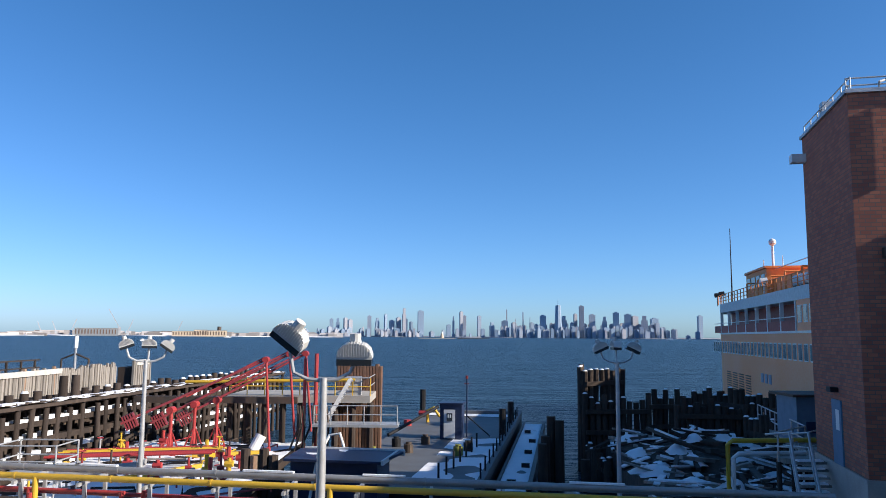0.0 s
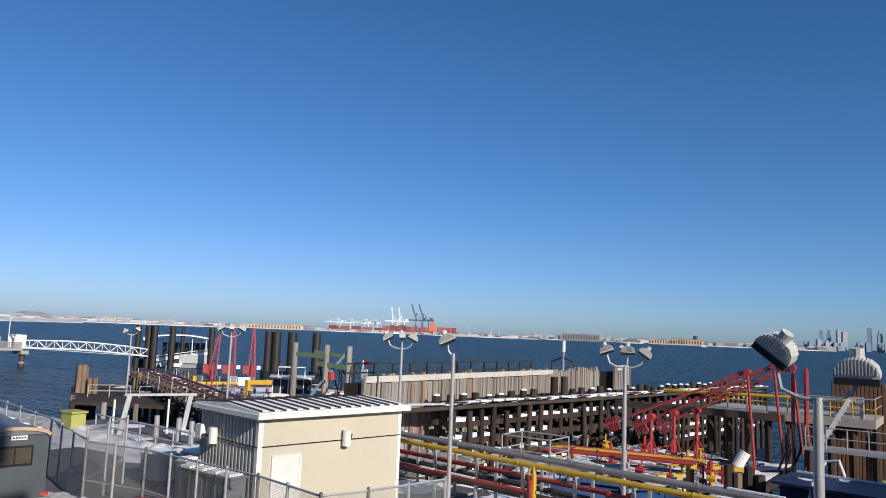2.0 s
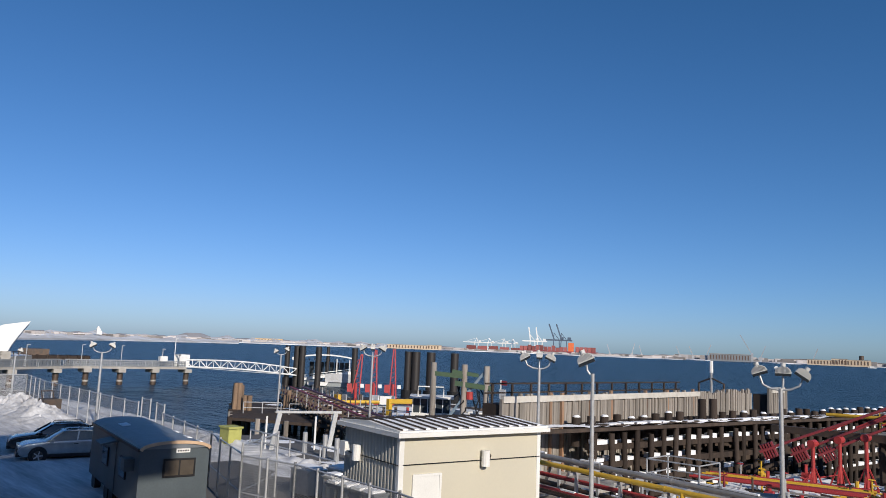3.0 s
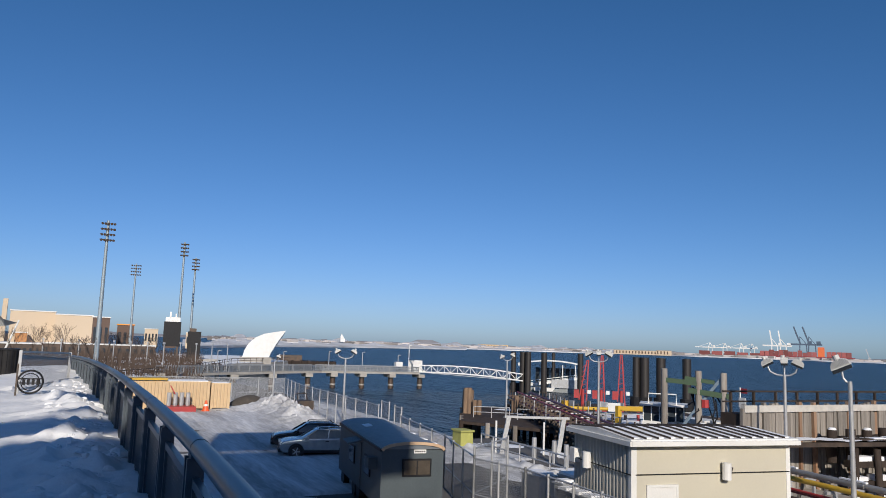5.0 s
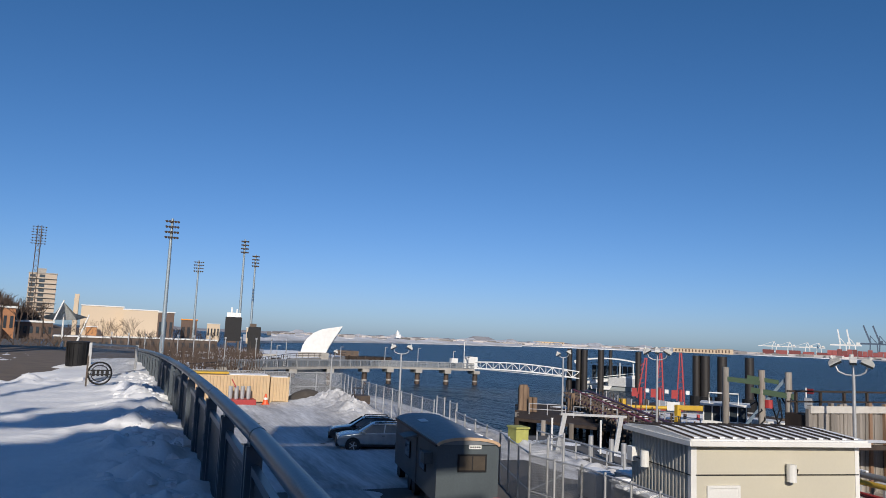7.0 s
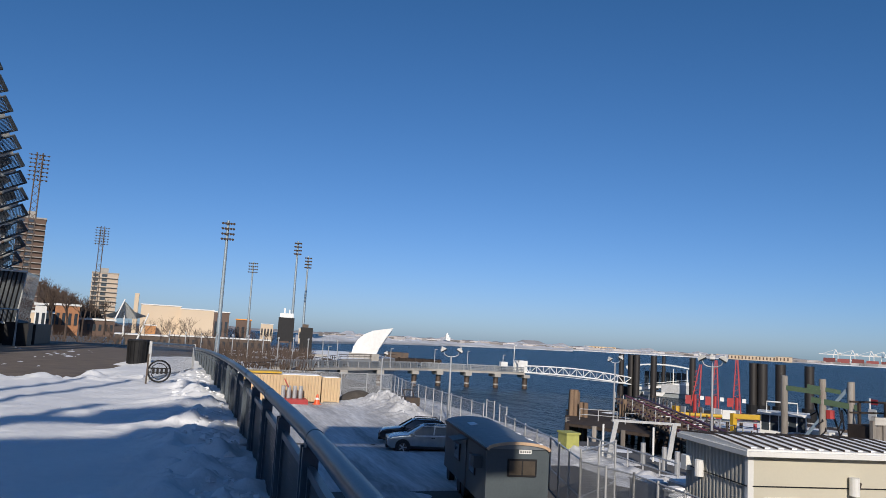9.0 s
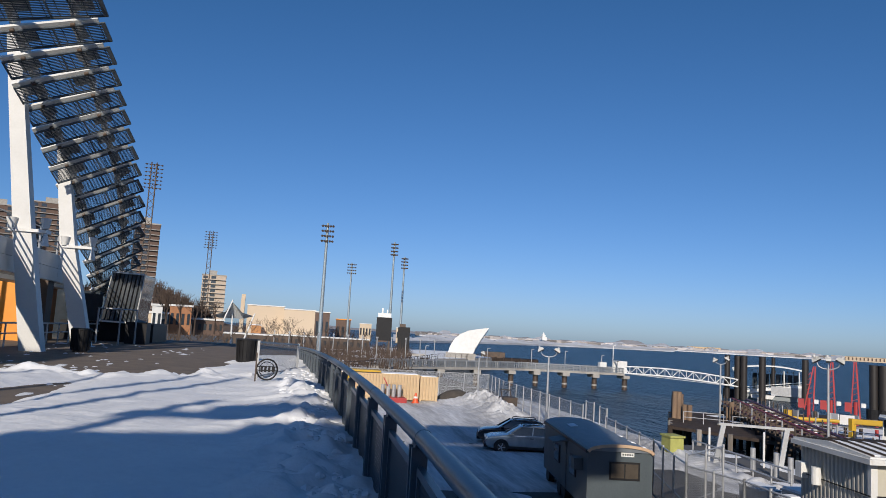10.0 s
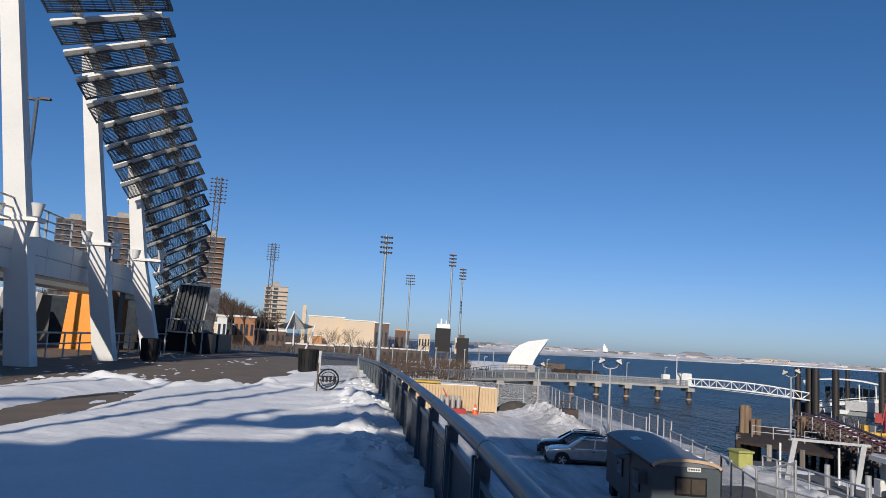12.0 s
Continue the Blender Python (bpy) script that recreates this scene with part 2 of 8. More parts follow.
# ---- building helpers ----
class Geo:
    """Collects boxes, tubes and sheets into one mesh."""

    def __init__(self):
        self.v, self.f = [], []

    def add(self, verts, faces):
        n = len(self.v)
        self.v += [tuple(p) for p in verts]
        self.f += [tuple(i + n for i in q) for q in faces]
        return self

    def box(self, x0, y0, z0, x1, y1, z1):
        v = [(x, y, z) for z in (z0, z1) for y in (y0, y1) for x in (x0, x1)]
        return self.add(v, [(0, 2, 3, 1), (4, 5, 7, 6), (0, 1, 5, 4), (2, 6, 7, 3), (0, 4, 6, 2), (1, 3, 7, 5)])

    def obox(self, m, sx, sy, sz):
        v = [m @ Vector((x, y, z)) for z in (-sz / 2, sz / 2) for y in (-sy / 2, sy / 2) for x in (-sx / 2, sx / 2)]
        return self.add(v, [(0, 2, 3, 1), (4, 5, 7, 6), (0, 1, 5, 4), (2, 6, 7, 3), (0, 4, 6, 2), (1, 3, 7, 5)])

    def beam(self, a, b, w, h):
        """A square bar from a to b."""
        a, b = Vector(a), Vector(b)
        q = (b - a).to_track_quat("X", "Z").to_matrix().to_4x4()
        return self.obox(Matrix.Translation((a + b) / 2) @ q, (b - a).length, w, h)

    def cyl(self, a, b, r0, r1=None, n=8):
        r1 = r0 if r1 is None else r1
        a, b = Vector(a), Vector(b)
        q = (b - a).to_track_quat("Z", "Y").to_matrix()
        v = []
        for c, r in ((a, r0), (b, r1)):
            v += [c + q @ Vector((r * math.cos(2 * math.pi * i / n), r * math.sin(2 * math.pi * i / n), 0)) for i in range(n)]
        f = [(i, (i + 1) % n, n + (i + 1) % n, n + i) for i in range(n)]
        return self.add(v, f + [tuple(range(n))[::-1], tuple(range(n, 2 * n))])

    def tube(self, pts, r, n=8):
        pts = [Vector(p) for p in pts]
        v, f = [], []
        for i, p in enumerate(pts):
            d = (pts[min(i + 1, len(pts) - 1)] - pts[max(i - 1, 0)])
            q = d.to_track_quat("Z", "Y").to_matrix()
            v += [p + q @ Vector((r * math.cos(2 * math.pi * k / n), r * math.sin(2 * math.pi * k / n), 0)) for k in range(n)]
        for i in range(len(pts) - 1):
            f += [(i * n + k, i * n + (k + 1) % n, (i + 1) * n + (k + 1) % n, (i + 1) * n + k) for k in range(n)]
        m = len(v)
        return self.add(v, f + [tuple(range(n))[::-1], tuple(range(m - n, m))])

    def prism(self, poly, a, b, axis="z"):
        """A polygon pushed from a to b along an axis; poly holds the other two coordinates, in the order x, y, z."""
        def put(p, t):
            return {"x": (t, p[0], p[1]), "y": (p[0], t, p[1]), "z": (p[0], p[1], t)}[axis]
        n = len(poly)
        v = [put(p, a) for p in poly] + [put(p, b) for p in poly]
        return self.add(v, [tuple(range(n))[::-1], tuple(range(n, 2 * n))] + [(i, (i + 1) % n, n + (i + 1) % n, n + i) for i in range(n)])

    def sheet(self, x0, x1, nx, y0, y1, ny, height):
        v = [(x0 + (x1 - x0) * i / nx, y0 + (y1 - y0) * j / ny) for j in range(ny + 1) for i in range(nx + 1)]
        return self.add([(x, y, height(x, y)) for x, y in v],
                        [(j * (nx + 1) + i, j * (nx + 1) + i + 1, (j + 1) * (nx + 1) + i + 1, (j + 1) * (nx + 1) + i) for j in range(ny) for i in range(nx)])


def mesh_of(name, geo, material, smooth=False):
    me = bpy.data.meshes.new(name)
    me.from_pydata(geo.v, [], geo.f)
    bm = bmesh.new()
    bm.from_mesh(me)
    bmesh.ops.recalc_face_normals(bm, faces=bm.faces)
    bm.to_mesh(me)
    bm.free()
    me.materials.append(material)
    if smooth:
        me.polygons.foreach_set("use_smooth", [True] * len(me.polygons))
        me.set_sharp_from_angle(angle=radians(40))
    return me


def part(name, geo, material, parent=None, label="", smooth=False):
    ob = new(name, mesh_of(name, geo, material, smooth))
    ob.parent = parent
    return tagged(ob, label)


def thing(name, label, category, m=None, group="", kind=""):
    """The empty at the base of a thing, which carries its parts."""
    ob = new(name)
    ob.empty_display_size = 0.3
    if m is not None:
        ob.matrix_basis = m
    return tagged(ob, label, category, group, kind)


def single(name, geo, material, label, category, group="", kind="", smooth=False):
    return tagged(part(name, geo, material, None, label, smooth), label, category, group, kind)


def polar(az, d, z=0.0):
    """A place az degrees to the left of the first view, d metres off."""
    return Vector((-0.25 - d * math.sin(radians(az)), -0.2 + d * math.cos(radians(az)), z))


def bump_noise(x, y, s, seed=0.0):
    return noise.noise(Vector((x * s + seed, y * s - seed, seed)))


GROUND, SEA, PIER = -4.5, -7.2, -5.0

# ---- ground, water, deck ----
single("water", Geo().sheet(-4900, 4900, 2, -4900, 4900, 2, lambda x, y: SEA), WATER, "dark blue rippled harbour water", "water", kind="structure")
ground = Geo().prism([(-75, 0.95), (14, 0.95), (40, 0.95), (40, 12), (16, 30), (9, 26), (-24, 26), (-27, 20), (-65, 19.4), (-84, 24)], -8.5, GROUND)
single("ground", ground, ASPHALT, "worn grey asphalt yard beside the harbour", "ground", kind="structure")
single("ground", Geo().prism([(-60, -260), (-60, 0.2), (-75, 0.8), (-84, 24), (-140, 20), (-160, 30), (-700, 20), (-1400, 60), (-1400, -900), (-60, -900)], -8.5, -4.6), ASPHALT,
       "far shore ground of asphalt and snow", "ground", kind="structure")
single("deck", Geo().box(-60, -60, -0.5, 60, 0.93, 0.0), PAVING, "raised promenade of brown paving", "pavement", kind="structure")
single("wall_deck", Geo().box(-60, -0.2, -8, 60, 0.95, -0.5), CONCRETE, "concrete retaining wall under the promenade", "wall", kind="structure")


# ---- snow on the promenade and in the yard ----
def deck_snow(x, y):
    h = 0.14 + 0.07 * bump_noise(x, y, 0.35) + 0.03 * bump_noise(x, y, 1.3, 4)
    h -= 0.34 * math.exp(-((x + 15.5) / 4.5) ** 2 - ((y + 5.6 + 0.06 * (x + 15.5)) / 0.75) ** 2)
    far = 1 / (1 + math.exp((x + 23 - 1.2 * bump_noise(x, y, 0.5, 2)) * 1.3))
    side = 1 / (1 + math.exp((y + 2.6 - 0.7 * bump_noise(x, y, 0.6, 9)) * 3))
    h -= 0.4 * far * side
    h -= 0.35 / (1 + math.exp((y + 8.5) * 2.0))
    drift = math.exp(-((y - 0.15) / 0.65) ** 2) * (1 if x > -18 else max(0.25, 1 - 0.12 * (-18 - x)))
    lumps = 1.1 * max(0, bump_noise(x, y, 1.5, 7)) + 0.55 * max(0, bump_noise(x, y, 3.6, 3) + 0.1) + 0.1 * bump_noise(x, y, 8, 5) + 0.16
    ridge = math.exp(-((x + 22.3) / 1.0 - 0.35 * math.sin(y)) ** 2) * (1 if y < -1 else 0)
    return h + drift * (0.03 + 0.27 * lumps) + 0.22 * ridge * lumps + 0.03 * lumps


single("snow_cover", Geo().sheet(-38, -15, 230, -9.5, 0.8, 110, deck_snow), SNOW, "footmarked snow cover along the promenade", "snow", kind="stuff", smooth=True)
single("snow_cover", Geo().sheet(-15, 3, 400, -9.5, 0.8, 230, deck_snow), SNOW, "wind-shaped snow cover on the promenade", "snow", kind="stuff", smooth=True)


def snow_clods():
    """Broken crust thrown up along the railing and beside the trodden way."""
    g = Geo()
    for k in range(260):
        x = -random.uniform(2.5, 26)
        y = rail_y(x) - 0.12 - abs(random.gauss(0, 0.38))
        r = random.uniform(0.02, 0.075) * (1.7 if random.random() < 0.12 else 1)
        z = deck_snow(x, y) + r * 0.2
        ring = []
        for h, w in ((-0.7, 0.9), (-0.2, 1.15), (0.2, 0.7)):
            ring += [(x + r * w * random.uniform(0.6, 1.3) * math.cos(math.pi * j / 3), y + r * w * random.uniform(0.6, 1.3) * math.sin(math.pi * j / 3), z + r * h * random.uniform(0.7, 1.3)) for j in range(6)]
        f = [(i * 6 + j, i * 6 + (j + 1) % 6, i * 6 + 6 + (j + 1) % 6, i * 6 + 6 + j) for i in range(2) for j in range(6)]
        g.add(ring + [(x + r * 0.2, y, z + r * 0.45)], f + [(12 + j, 12 + (j + 1) % 6, 18) for j in range(6)])
    single("snow_clods", g, SNOW, "broken clods of crusted snow along the railing", "snow", kind="stuff")


def yard_snow(x, y):
    h = 0.02 + 0.09 * bump_noise(x, y, 0.22, 3) + 0.05 * bump_noise(x, y, 0.9, 5) - 0.06
    if x < -30:
        h += 0.1
    if x > -36 and y > 13:
        h -= 0.12
    bank = math.exp(-((x + 64) / 7.0) ** 2 - ((y - 17.2) / 1.6) ** 2) + 0.6 * math.exp(-((x + 57) / 3.0) ** 2 - ((y - 16.5) / 1.5) ** 2)
    foot = math.exp(-((y - 1.3) / 0.8) ** 2) + 0.9 * math.exp(-((x + 27) / 4) ** 2 - ((y - 8) / 1.0) ** 2)
    edge = 0.5 * math.exp(-((y - 21.4) / 0.9) ** 2) * (1 if -45 < x < -22 else 0)
    heap = 0.6 * math.exp(-((x + 25) / 2.2) ** 2 - ((y - 13.6) / 0.9) ** 2)
    lumps = 0.6 + 0.8 * abs(bump_noise(x, y, 1.1, 8)) + 0.4 * abs(bump_noise(x, y, 2.7, 1))
    return GROUND + h + (1.25 * bank + 0.35 * foot + edge + heap) * lumps


single("snow_cover", Geo().sheet(-76, -12, 320, 1.0, 24, 120, yard_snow), YARDSNOW, "trodden snow and ploughed banks in the yard", "snow", kind="stuff", smooth=True)


# ---- promenade railing ----
def rail_y(x):
    """The railing bows gently along the edge of the promenade."""
    near = 0.032 * (1 - math.exp(-((x + 5) / 1.5) ** 2)) if x > -5 else 0.0
    return 0.82 - (0.00135 if x > -16 else 0.001) * (x + 16) ** 2 - near


def rail_drop(x):
    """The promenade edge falls slightly into the distance."""
    return -0.00032 * x * x if x < 0 else 0.0


def promenade_railing():
    t = thing("railing", "blue-grey steel railing with perforated panels along the promenade", "railing")
    step, x = 1.62, 4.7
    while x > -37:
        m = pose(x, rail_y(x), rail_drop(x), 0, 0, math.degrees(math.atan2(rail_y(x + 0.1) - rail_y(x - 0.1), 0.2)))

        def placed(g):
            g.v = [tuple(m @ Vector(v)) for v in g.v]
            return g
        g = Geo()
        for a in (-0.02, 0.09):
            g.box(a, -0.05, 0.0, a + 0.035, 0.05, 1.0)
        g.box(-0.02, -0.02, 0.3, 0.125, 0.02, 0.36).box(-0.02, -0.03, 0.985, 0.125, 0.03, 1.03)
        g.box(-0.07, -0.075, 0.0, 0.18, 0.075, 0.02)
        part("post", placed(g), RAIL, t)
        a, b = -step + 0.16, -0.05
        f = Geo()
        for z in (0.12, 0.84):
            f.box(a, -0.022, z, b, 0.022, z + 0.05)
        for q in (a, b - 0.045):
            f.box(q, -0.022, 0.17, q + 0.045, 0.022, 0.84)
        for z in (0.14, 0.86):
            f.box(a - 0.04, -0.01, z, a, 0.01, z + 0.03).box(b, -0.01, z, b + 0.03, 0.01, z + 0.03)
        panel = part("panel", placed(f), RAIL, t)
        part("perforated_sheet", placed(Geo().box(a + 0.04, -0.004, 0.16, b - 0.04, 0.004, 0.85)), PERFO, panel, "dark perforated sheet")
        for q in (a + 0.12, b - 0.12):
            part("bolt", placed(Geo().cyl((q, -0.03, 0.145), (q, 0.03, 0.145), 0.012, n=6)), GALV, panel)
        x -= step
    top, x = Geo(), 4.9
    while x > -37:
        top.tube([(q, rail_y(q), 1.07 + rail_drop(q)) for q in np.linspace(x, x - step * 2 + 0.012, 6)], 0.055, 16)
        e = x - step * 2
        top.tube([(e + 0.05, rail_y(e + 0.05), 1.07 + rail_drop(e)), (e - 0.03, rail_y(e - 0.03), 1.07 + rail_drop(e))], 0.0575, 16)
        x -= step * 2
    part("handrail", top, RAIL, t, "smooth round handrail with joints", smooth=True)


promenade_railing()
snow_clods()


# ---- flat-roofed hut in the yard ----
def hut():
    t = thing("hut", "cream metal hut with ribbed grey side and snow-striped roof", "hut", pose(-17.36, 14.84, 0, 0, 0, -8.9))
    x0, x1, y0, y1, top = -3.83, -0.3, 0.26, 5.94, -1.02
    part("wall", Geo().box(x0, y0, GROUND, x1, y1, top), BEIGE, t)
    ribs = Geo()
    x = x0 + 0.05
    while x < x1 - 0.2:
        ribs.prism([(x, y0), (x + 0.05, y0 - 0.035), (x + 0.12, y0 - 0.035), (x + 0.17, y0)], GROUND, top - 0.03)
        x += 0.2
    part("siding", ribs, SIDING, t, "ribbed grey-beige siding")
    part("corner_trim", Geo().box(x1 - 0.13, y0 - 0.05, GROUND, x1 + 0.02, y0 + 0.13, top), WHITE, t)
    part("corner_trim", Geo().box(x1 - 0.1, y1 - 0.12, GROUND, x1 + 0.02, y1 + 0.03, top), WHITE, t)
    r = Geo().prism([(x0 - 0.15, top), (x1 + 0.2, top), (x1 + 0.2, top + 0.17), ((x0 + x1) / 2, top + 0.3), (x0 - 0.15, top + 0.17)], y0 - 0.18, y1 + 0.2, "y")
    part("roof", r, WHITE, t, "pale metal roof with raised seams")
    snow, y = Geo(), y0 - 0.05
    seams = Geo()
    while y < y1:
        seams.beam((x0 - 0.1, y, top + 0.2), ((x0 + x1) / 2, y, top + 0.33), 0.028, 0.05)
        seams.beam((x1 + 0.15, y, top + 0.2), ((x0 + x1) / 2, y, top + 0.33), 0.028, 0.05)
        snow.beam((x0, y + 0.16, top + 0.19), ((x0 + x1) / 2, y + 0.12, top + 0.31), 0.26, 0.05)
        snow.beam((x1 + 0.05, y + 0.12, top + 0.185), ((x0 + x1) / 2, y + 0.12, top + 0.31), 0.26, 0.05)
        y += 0.42
    part("roof_seams", seams, DARKSTEEL, t)
    tagged(part("roof_snow", snow, SNOW, t), kind="stuff")
    part("gutter", Geo().box(x1 + 0.2, y0 - 0.2, top - 0.02, x1 + 0.3, y1 + 0.22, top + 0.12).box(x0 - 0.15, y0 - 0.26, top - 0.02, x1 + 0.3, y0 - 0.18, top + 0.12), WHITE, t)
    part("cable", Geo().box(x1, y0 + 0.1, -1.9, x1 + 0.025, y1, -1.87).box(x0, y0 - 0.07, -1.9, x1, y0 - 0.045, -1.87), BLACK, t)
    d = part("door", Geo().box(x1, 0.80, GROUND, x1 + 0.04, 1.72, -2.25), WHITE, t, "plain white metal door")
    part("door_frame", Geo().box(x1, 0.72, GROUND, x1 + 0.06, 0.80, -2.18).box(x1, 1.72, GROUND, x1 + 0.06, 1.80, -2.18).box(x1, 0.80, -2.25, x1 + 0.06, 1.72, -2.18), WHITE, d)
    part("door_handle", Geo().cyl((x1 + 0.04, 0.90, -3.45), (x1 + 0.12, 0.90, -3.45), 0.03), BLACK, d)
    for px, py, nx, ny in ((x1, 3.45, 1, 0), (-2.71, y0, 0, -1)):
        l = part("wall_lamp", Geo().cyl((px + nx * 0.16, py + ny * 0.16, -2.06), (px + nx * 0.16, py + ny * 0.16, -1.56), 0.14, n=12), WHITE, t, "white cylinder wall lamp")
        part("bracket", Geo().beam((px, py, -1.65), (px + nx * 0.2, py + ny * 0.2, -1.65), 0.1, 0.1).tube([(px + nx * 0.03, py + 0.25, -1.95), (px + nx * 0.12, py + 0.25, -1.72), (px + nx * 0.16, py + 0.1, -1.68)], 0.02), DARKSTEEL, l)
    part("wall_box", Geo().box(x0 + 0.05, y0 - 0.22, -2.0, x0 + 0.4, y0, -1.55), WHITE, t)


hut()


# ---- site trailer ----
def trailer():
    m = pose(-24.73, 10.19, GROUND, 0, 0, -9.6)
    t = thing("site_trailer", "slate-grey site office trailer with arched roof in the snow", "trailer", m)
    L, W, H = 8.3, 2.25, 2.75
    part("body", Geo().box(-L, 0, 0.55, 0, W, H - 0.22), TRAILER, t)
    arc = [(0, H - 0.22)] + [(W / 2 - W / 2 * math.cos(math.pi * i / 10), H - 0.22 + 0.24 * math.sin(math.pi * i / 10)) for i in range(1, 10)] + [(W, H - 0.22)]
    part("roof", Geo().prism([(a, b) for a, b in arc], -L - 0.05, 0.06, "x"), mat("grey roof sheet", (0.17, 0.19, 0.21), 0.5, other=(0.12, 0.14, 0.16)), t, smooth=False)
    trim = Geo()
    for i in range(10):
        p, q = arc[i], arc[i + 1] if i + 1 < len(arc) else arc[-1]
        trim.beam((0.08, p[0], p[1] - 0.03), (0.08, q[0], q[1] - 0.03), 0.06, 0.1)
    part("eave_trim", trim, mat("bare wood trim", (0.62, 0.43, 0.28), 0.7), t, "bare orange-brown wooden trim")
    part("gutter_rail", Geo().box(-L, -0.06, H - 0.3, 0, 0, H - 0.2).box(-L, W, H - 0.3, 0, W + 0.06, H - 0.2), BLACK, t)
    w = part("window", Geo().box(0.0, 0.75, 1.6, 0.05, 1.8, 2.2), BLACK, t)
    for a, b in ((0.81, 1.25), (1.3, 1.74)):
        part("pane", Geo().box(0.05, a, 1.66, 0.06, b, 2.14), mat("brown tinted glass", (0.09, 0.075, 0.06), 0.1, bump=0), w)
    part("sign_plate", Geo().box(0.0, 1.15, 2.38, 0.02, 1.6, 2.52), WHITE, t)
    for k in range(5):
        part("letter_bar", Geo().box(0.02, 1.19 + k * 0.08, 2.42, 0.026, 1.24 + k * 0.08, 2.47), BLACK, t)
    for k, x in enumerate((-2.2, -5.2)):
        v = part("side_window", Geo().box(x - 0.5, -0.05, 1.3, x + 0.5, 0.0, 2.0), BLACK, t)
        part("pane", Geo().box(x - 0.45, -0.06, 1.35, x + 0.45, -0.05, 1.95), GLASS, v)
    part("side_door", Geo().box(-4.2, -0.04, 0.6, -3.4, 0.0, 2.3), TRAILER, t)
    part("air_conditioner", Geo().box(-1.2, -0.32, 1.75, -0.65, 0, 2.15), TRAILER, t)
    part("awning", Geo().beam((-3.8, -0.6, 2.3), (-3.8, 0, 2.42), 1.2, 0.06), TRAILER, t)
    for x in (-1.5, -4.1, -5.0, -7.5):
        wh = part("wheel", Geo().cyl((x, 0.05, 0.36), (x, 0.3, 0.36), 0.36, n=16), BLACK, t)
    part("chassis", Geo().box(-L + 0.1, 0.4, 0.35, 0.9, 0.55, 0.55).box(-L + 0.1, W - 0.55, 0.35, 0.9, W - 0.4, 0.55), BLACK, t)
    part("tail_lamp", Geo().box(0, 2.1, 0.6, 0.05, 2.35, 0.72), RED, t)
    for x, y, a, b in ((-1.4, 1.9, 0.5, 0.18), (-0.5, 2.05, 0.35, 0.12), (-3.1, 1.95, 0.4, 0.12), (-5.4, 0.6, 0.8, 0.3)):
        z = H - 0.22 + 0.24 * math.sin(math.acos(max(-1, min(1, 1 - 2 * y / W))))
        part("roof_snow", Geo().obox(pose(x, y, z, 8 if y < 1.25 else -14), a, b, 0.05), SNOW, t)


trailer()


# ---- lamp posts ----
def flood_head(t, m, s=1.0):
    """A ribbed floodlight of flattened dome shape with its driver can."""
    def q(g):
        h = Geo()
        h.v, h.f = [tuple(m @ Vector(v)) for v in g.v], g.f
        return h
    prof = [(-0.34, 0.0), (-0.34, 0.06), (-0.3, 0.18), (-0.2, 0.27), (0, 0.3), (0.2, 0.27), (0.3, 0.18), (0.34, 0.06), (0.34, 0.0)]
    g = Geo().prism([(a * s, b * s) for a, b in prof], -0.17 * s, 0.17 * s, "y")
    head = part("lamp_head", q(g), LAMPGREY, t, "grey ribbed floodlight")
    ribs = Geo()
    for k in range(13):
        x = (-0.3 + 0.05 * k) * s
        z = 0.3 * s * math.sqrt(max(0.05, 1 - (x / (0.345 * s)) ** 2))
        ribs.box(x - 0.008 * s, -0.2 * s, 0.05 * s, x + 0.008 * s, 0.2 * s, z + 0.02 * s)
    part("rib", q(ribs), LAMPGREY, head)
    part("lens", q(Geo().box(-0.33 * s, -0.18 * s, -0.12 * s, 0.33 * s, 0.18 * s, 0.0)), mat("smoked lens", (0.03, 0.035, 0.04), 0.2, bump=0), head)
    part("driver_can", q(Geo().cyl((0, 0.08 * s, 0.25 * s), (0, 0.08 * s, 0.46 * s), 0.11 * s, n=12)), LAMPGREY, head)


def lamp_post(x, y, base, top, heads, s=0.85, r=0.075, label="grey steel lamp post with floodlights", group="yard lamp posts"):
    t = thing("lamp_post", label, "lamp post", pose(x, y, base), group)
    h = top - base
    part("pole", Geo().cyl((0, 0, 0.12), (0, 0, h), r * 1.15, r * 0.85, 12), GALV, t, smooth=True)
    part("foot", Geo().cyl((0, 0, -0.3), (0, 0, 0.14), 0.28, 0.24, 12), CONCRETE, t)
    for az, reach, tilt, lift, droop in heads:
        d = Vector((math.cos(radians(az)), math.sin(radians(az)), 0))
        pts = [Vector((0, 0, h - 0.05)), d * reach * 0.45 + Vector((0, 0, h - 0.02)), d * reach * 0.85 + Vector((0, 0, h + 0.1)), d * reach + Vector((0, 0, h + 0.33 + lift))]
        part("arm", Geo().tube(pts, 0.035, 8), GALV, t)
        flood_head(t, Matrix.Translation(d * reach + Vector((0, 0, h + 0.42 + lift))) @ pose(0, 0, 0, 0, 0, az) @ pose(0, 0, 0, tilt, droop, 0), s)
    return t


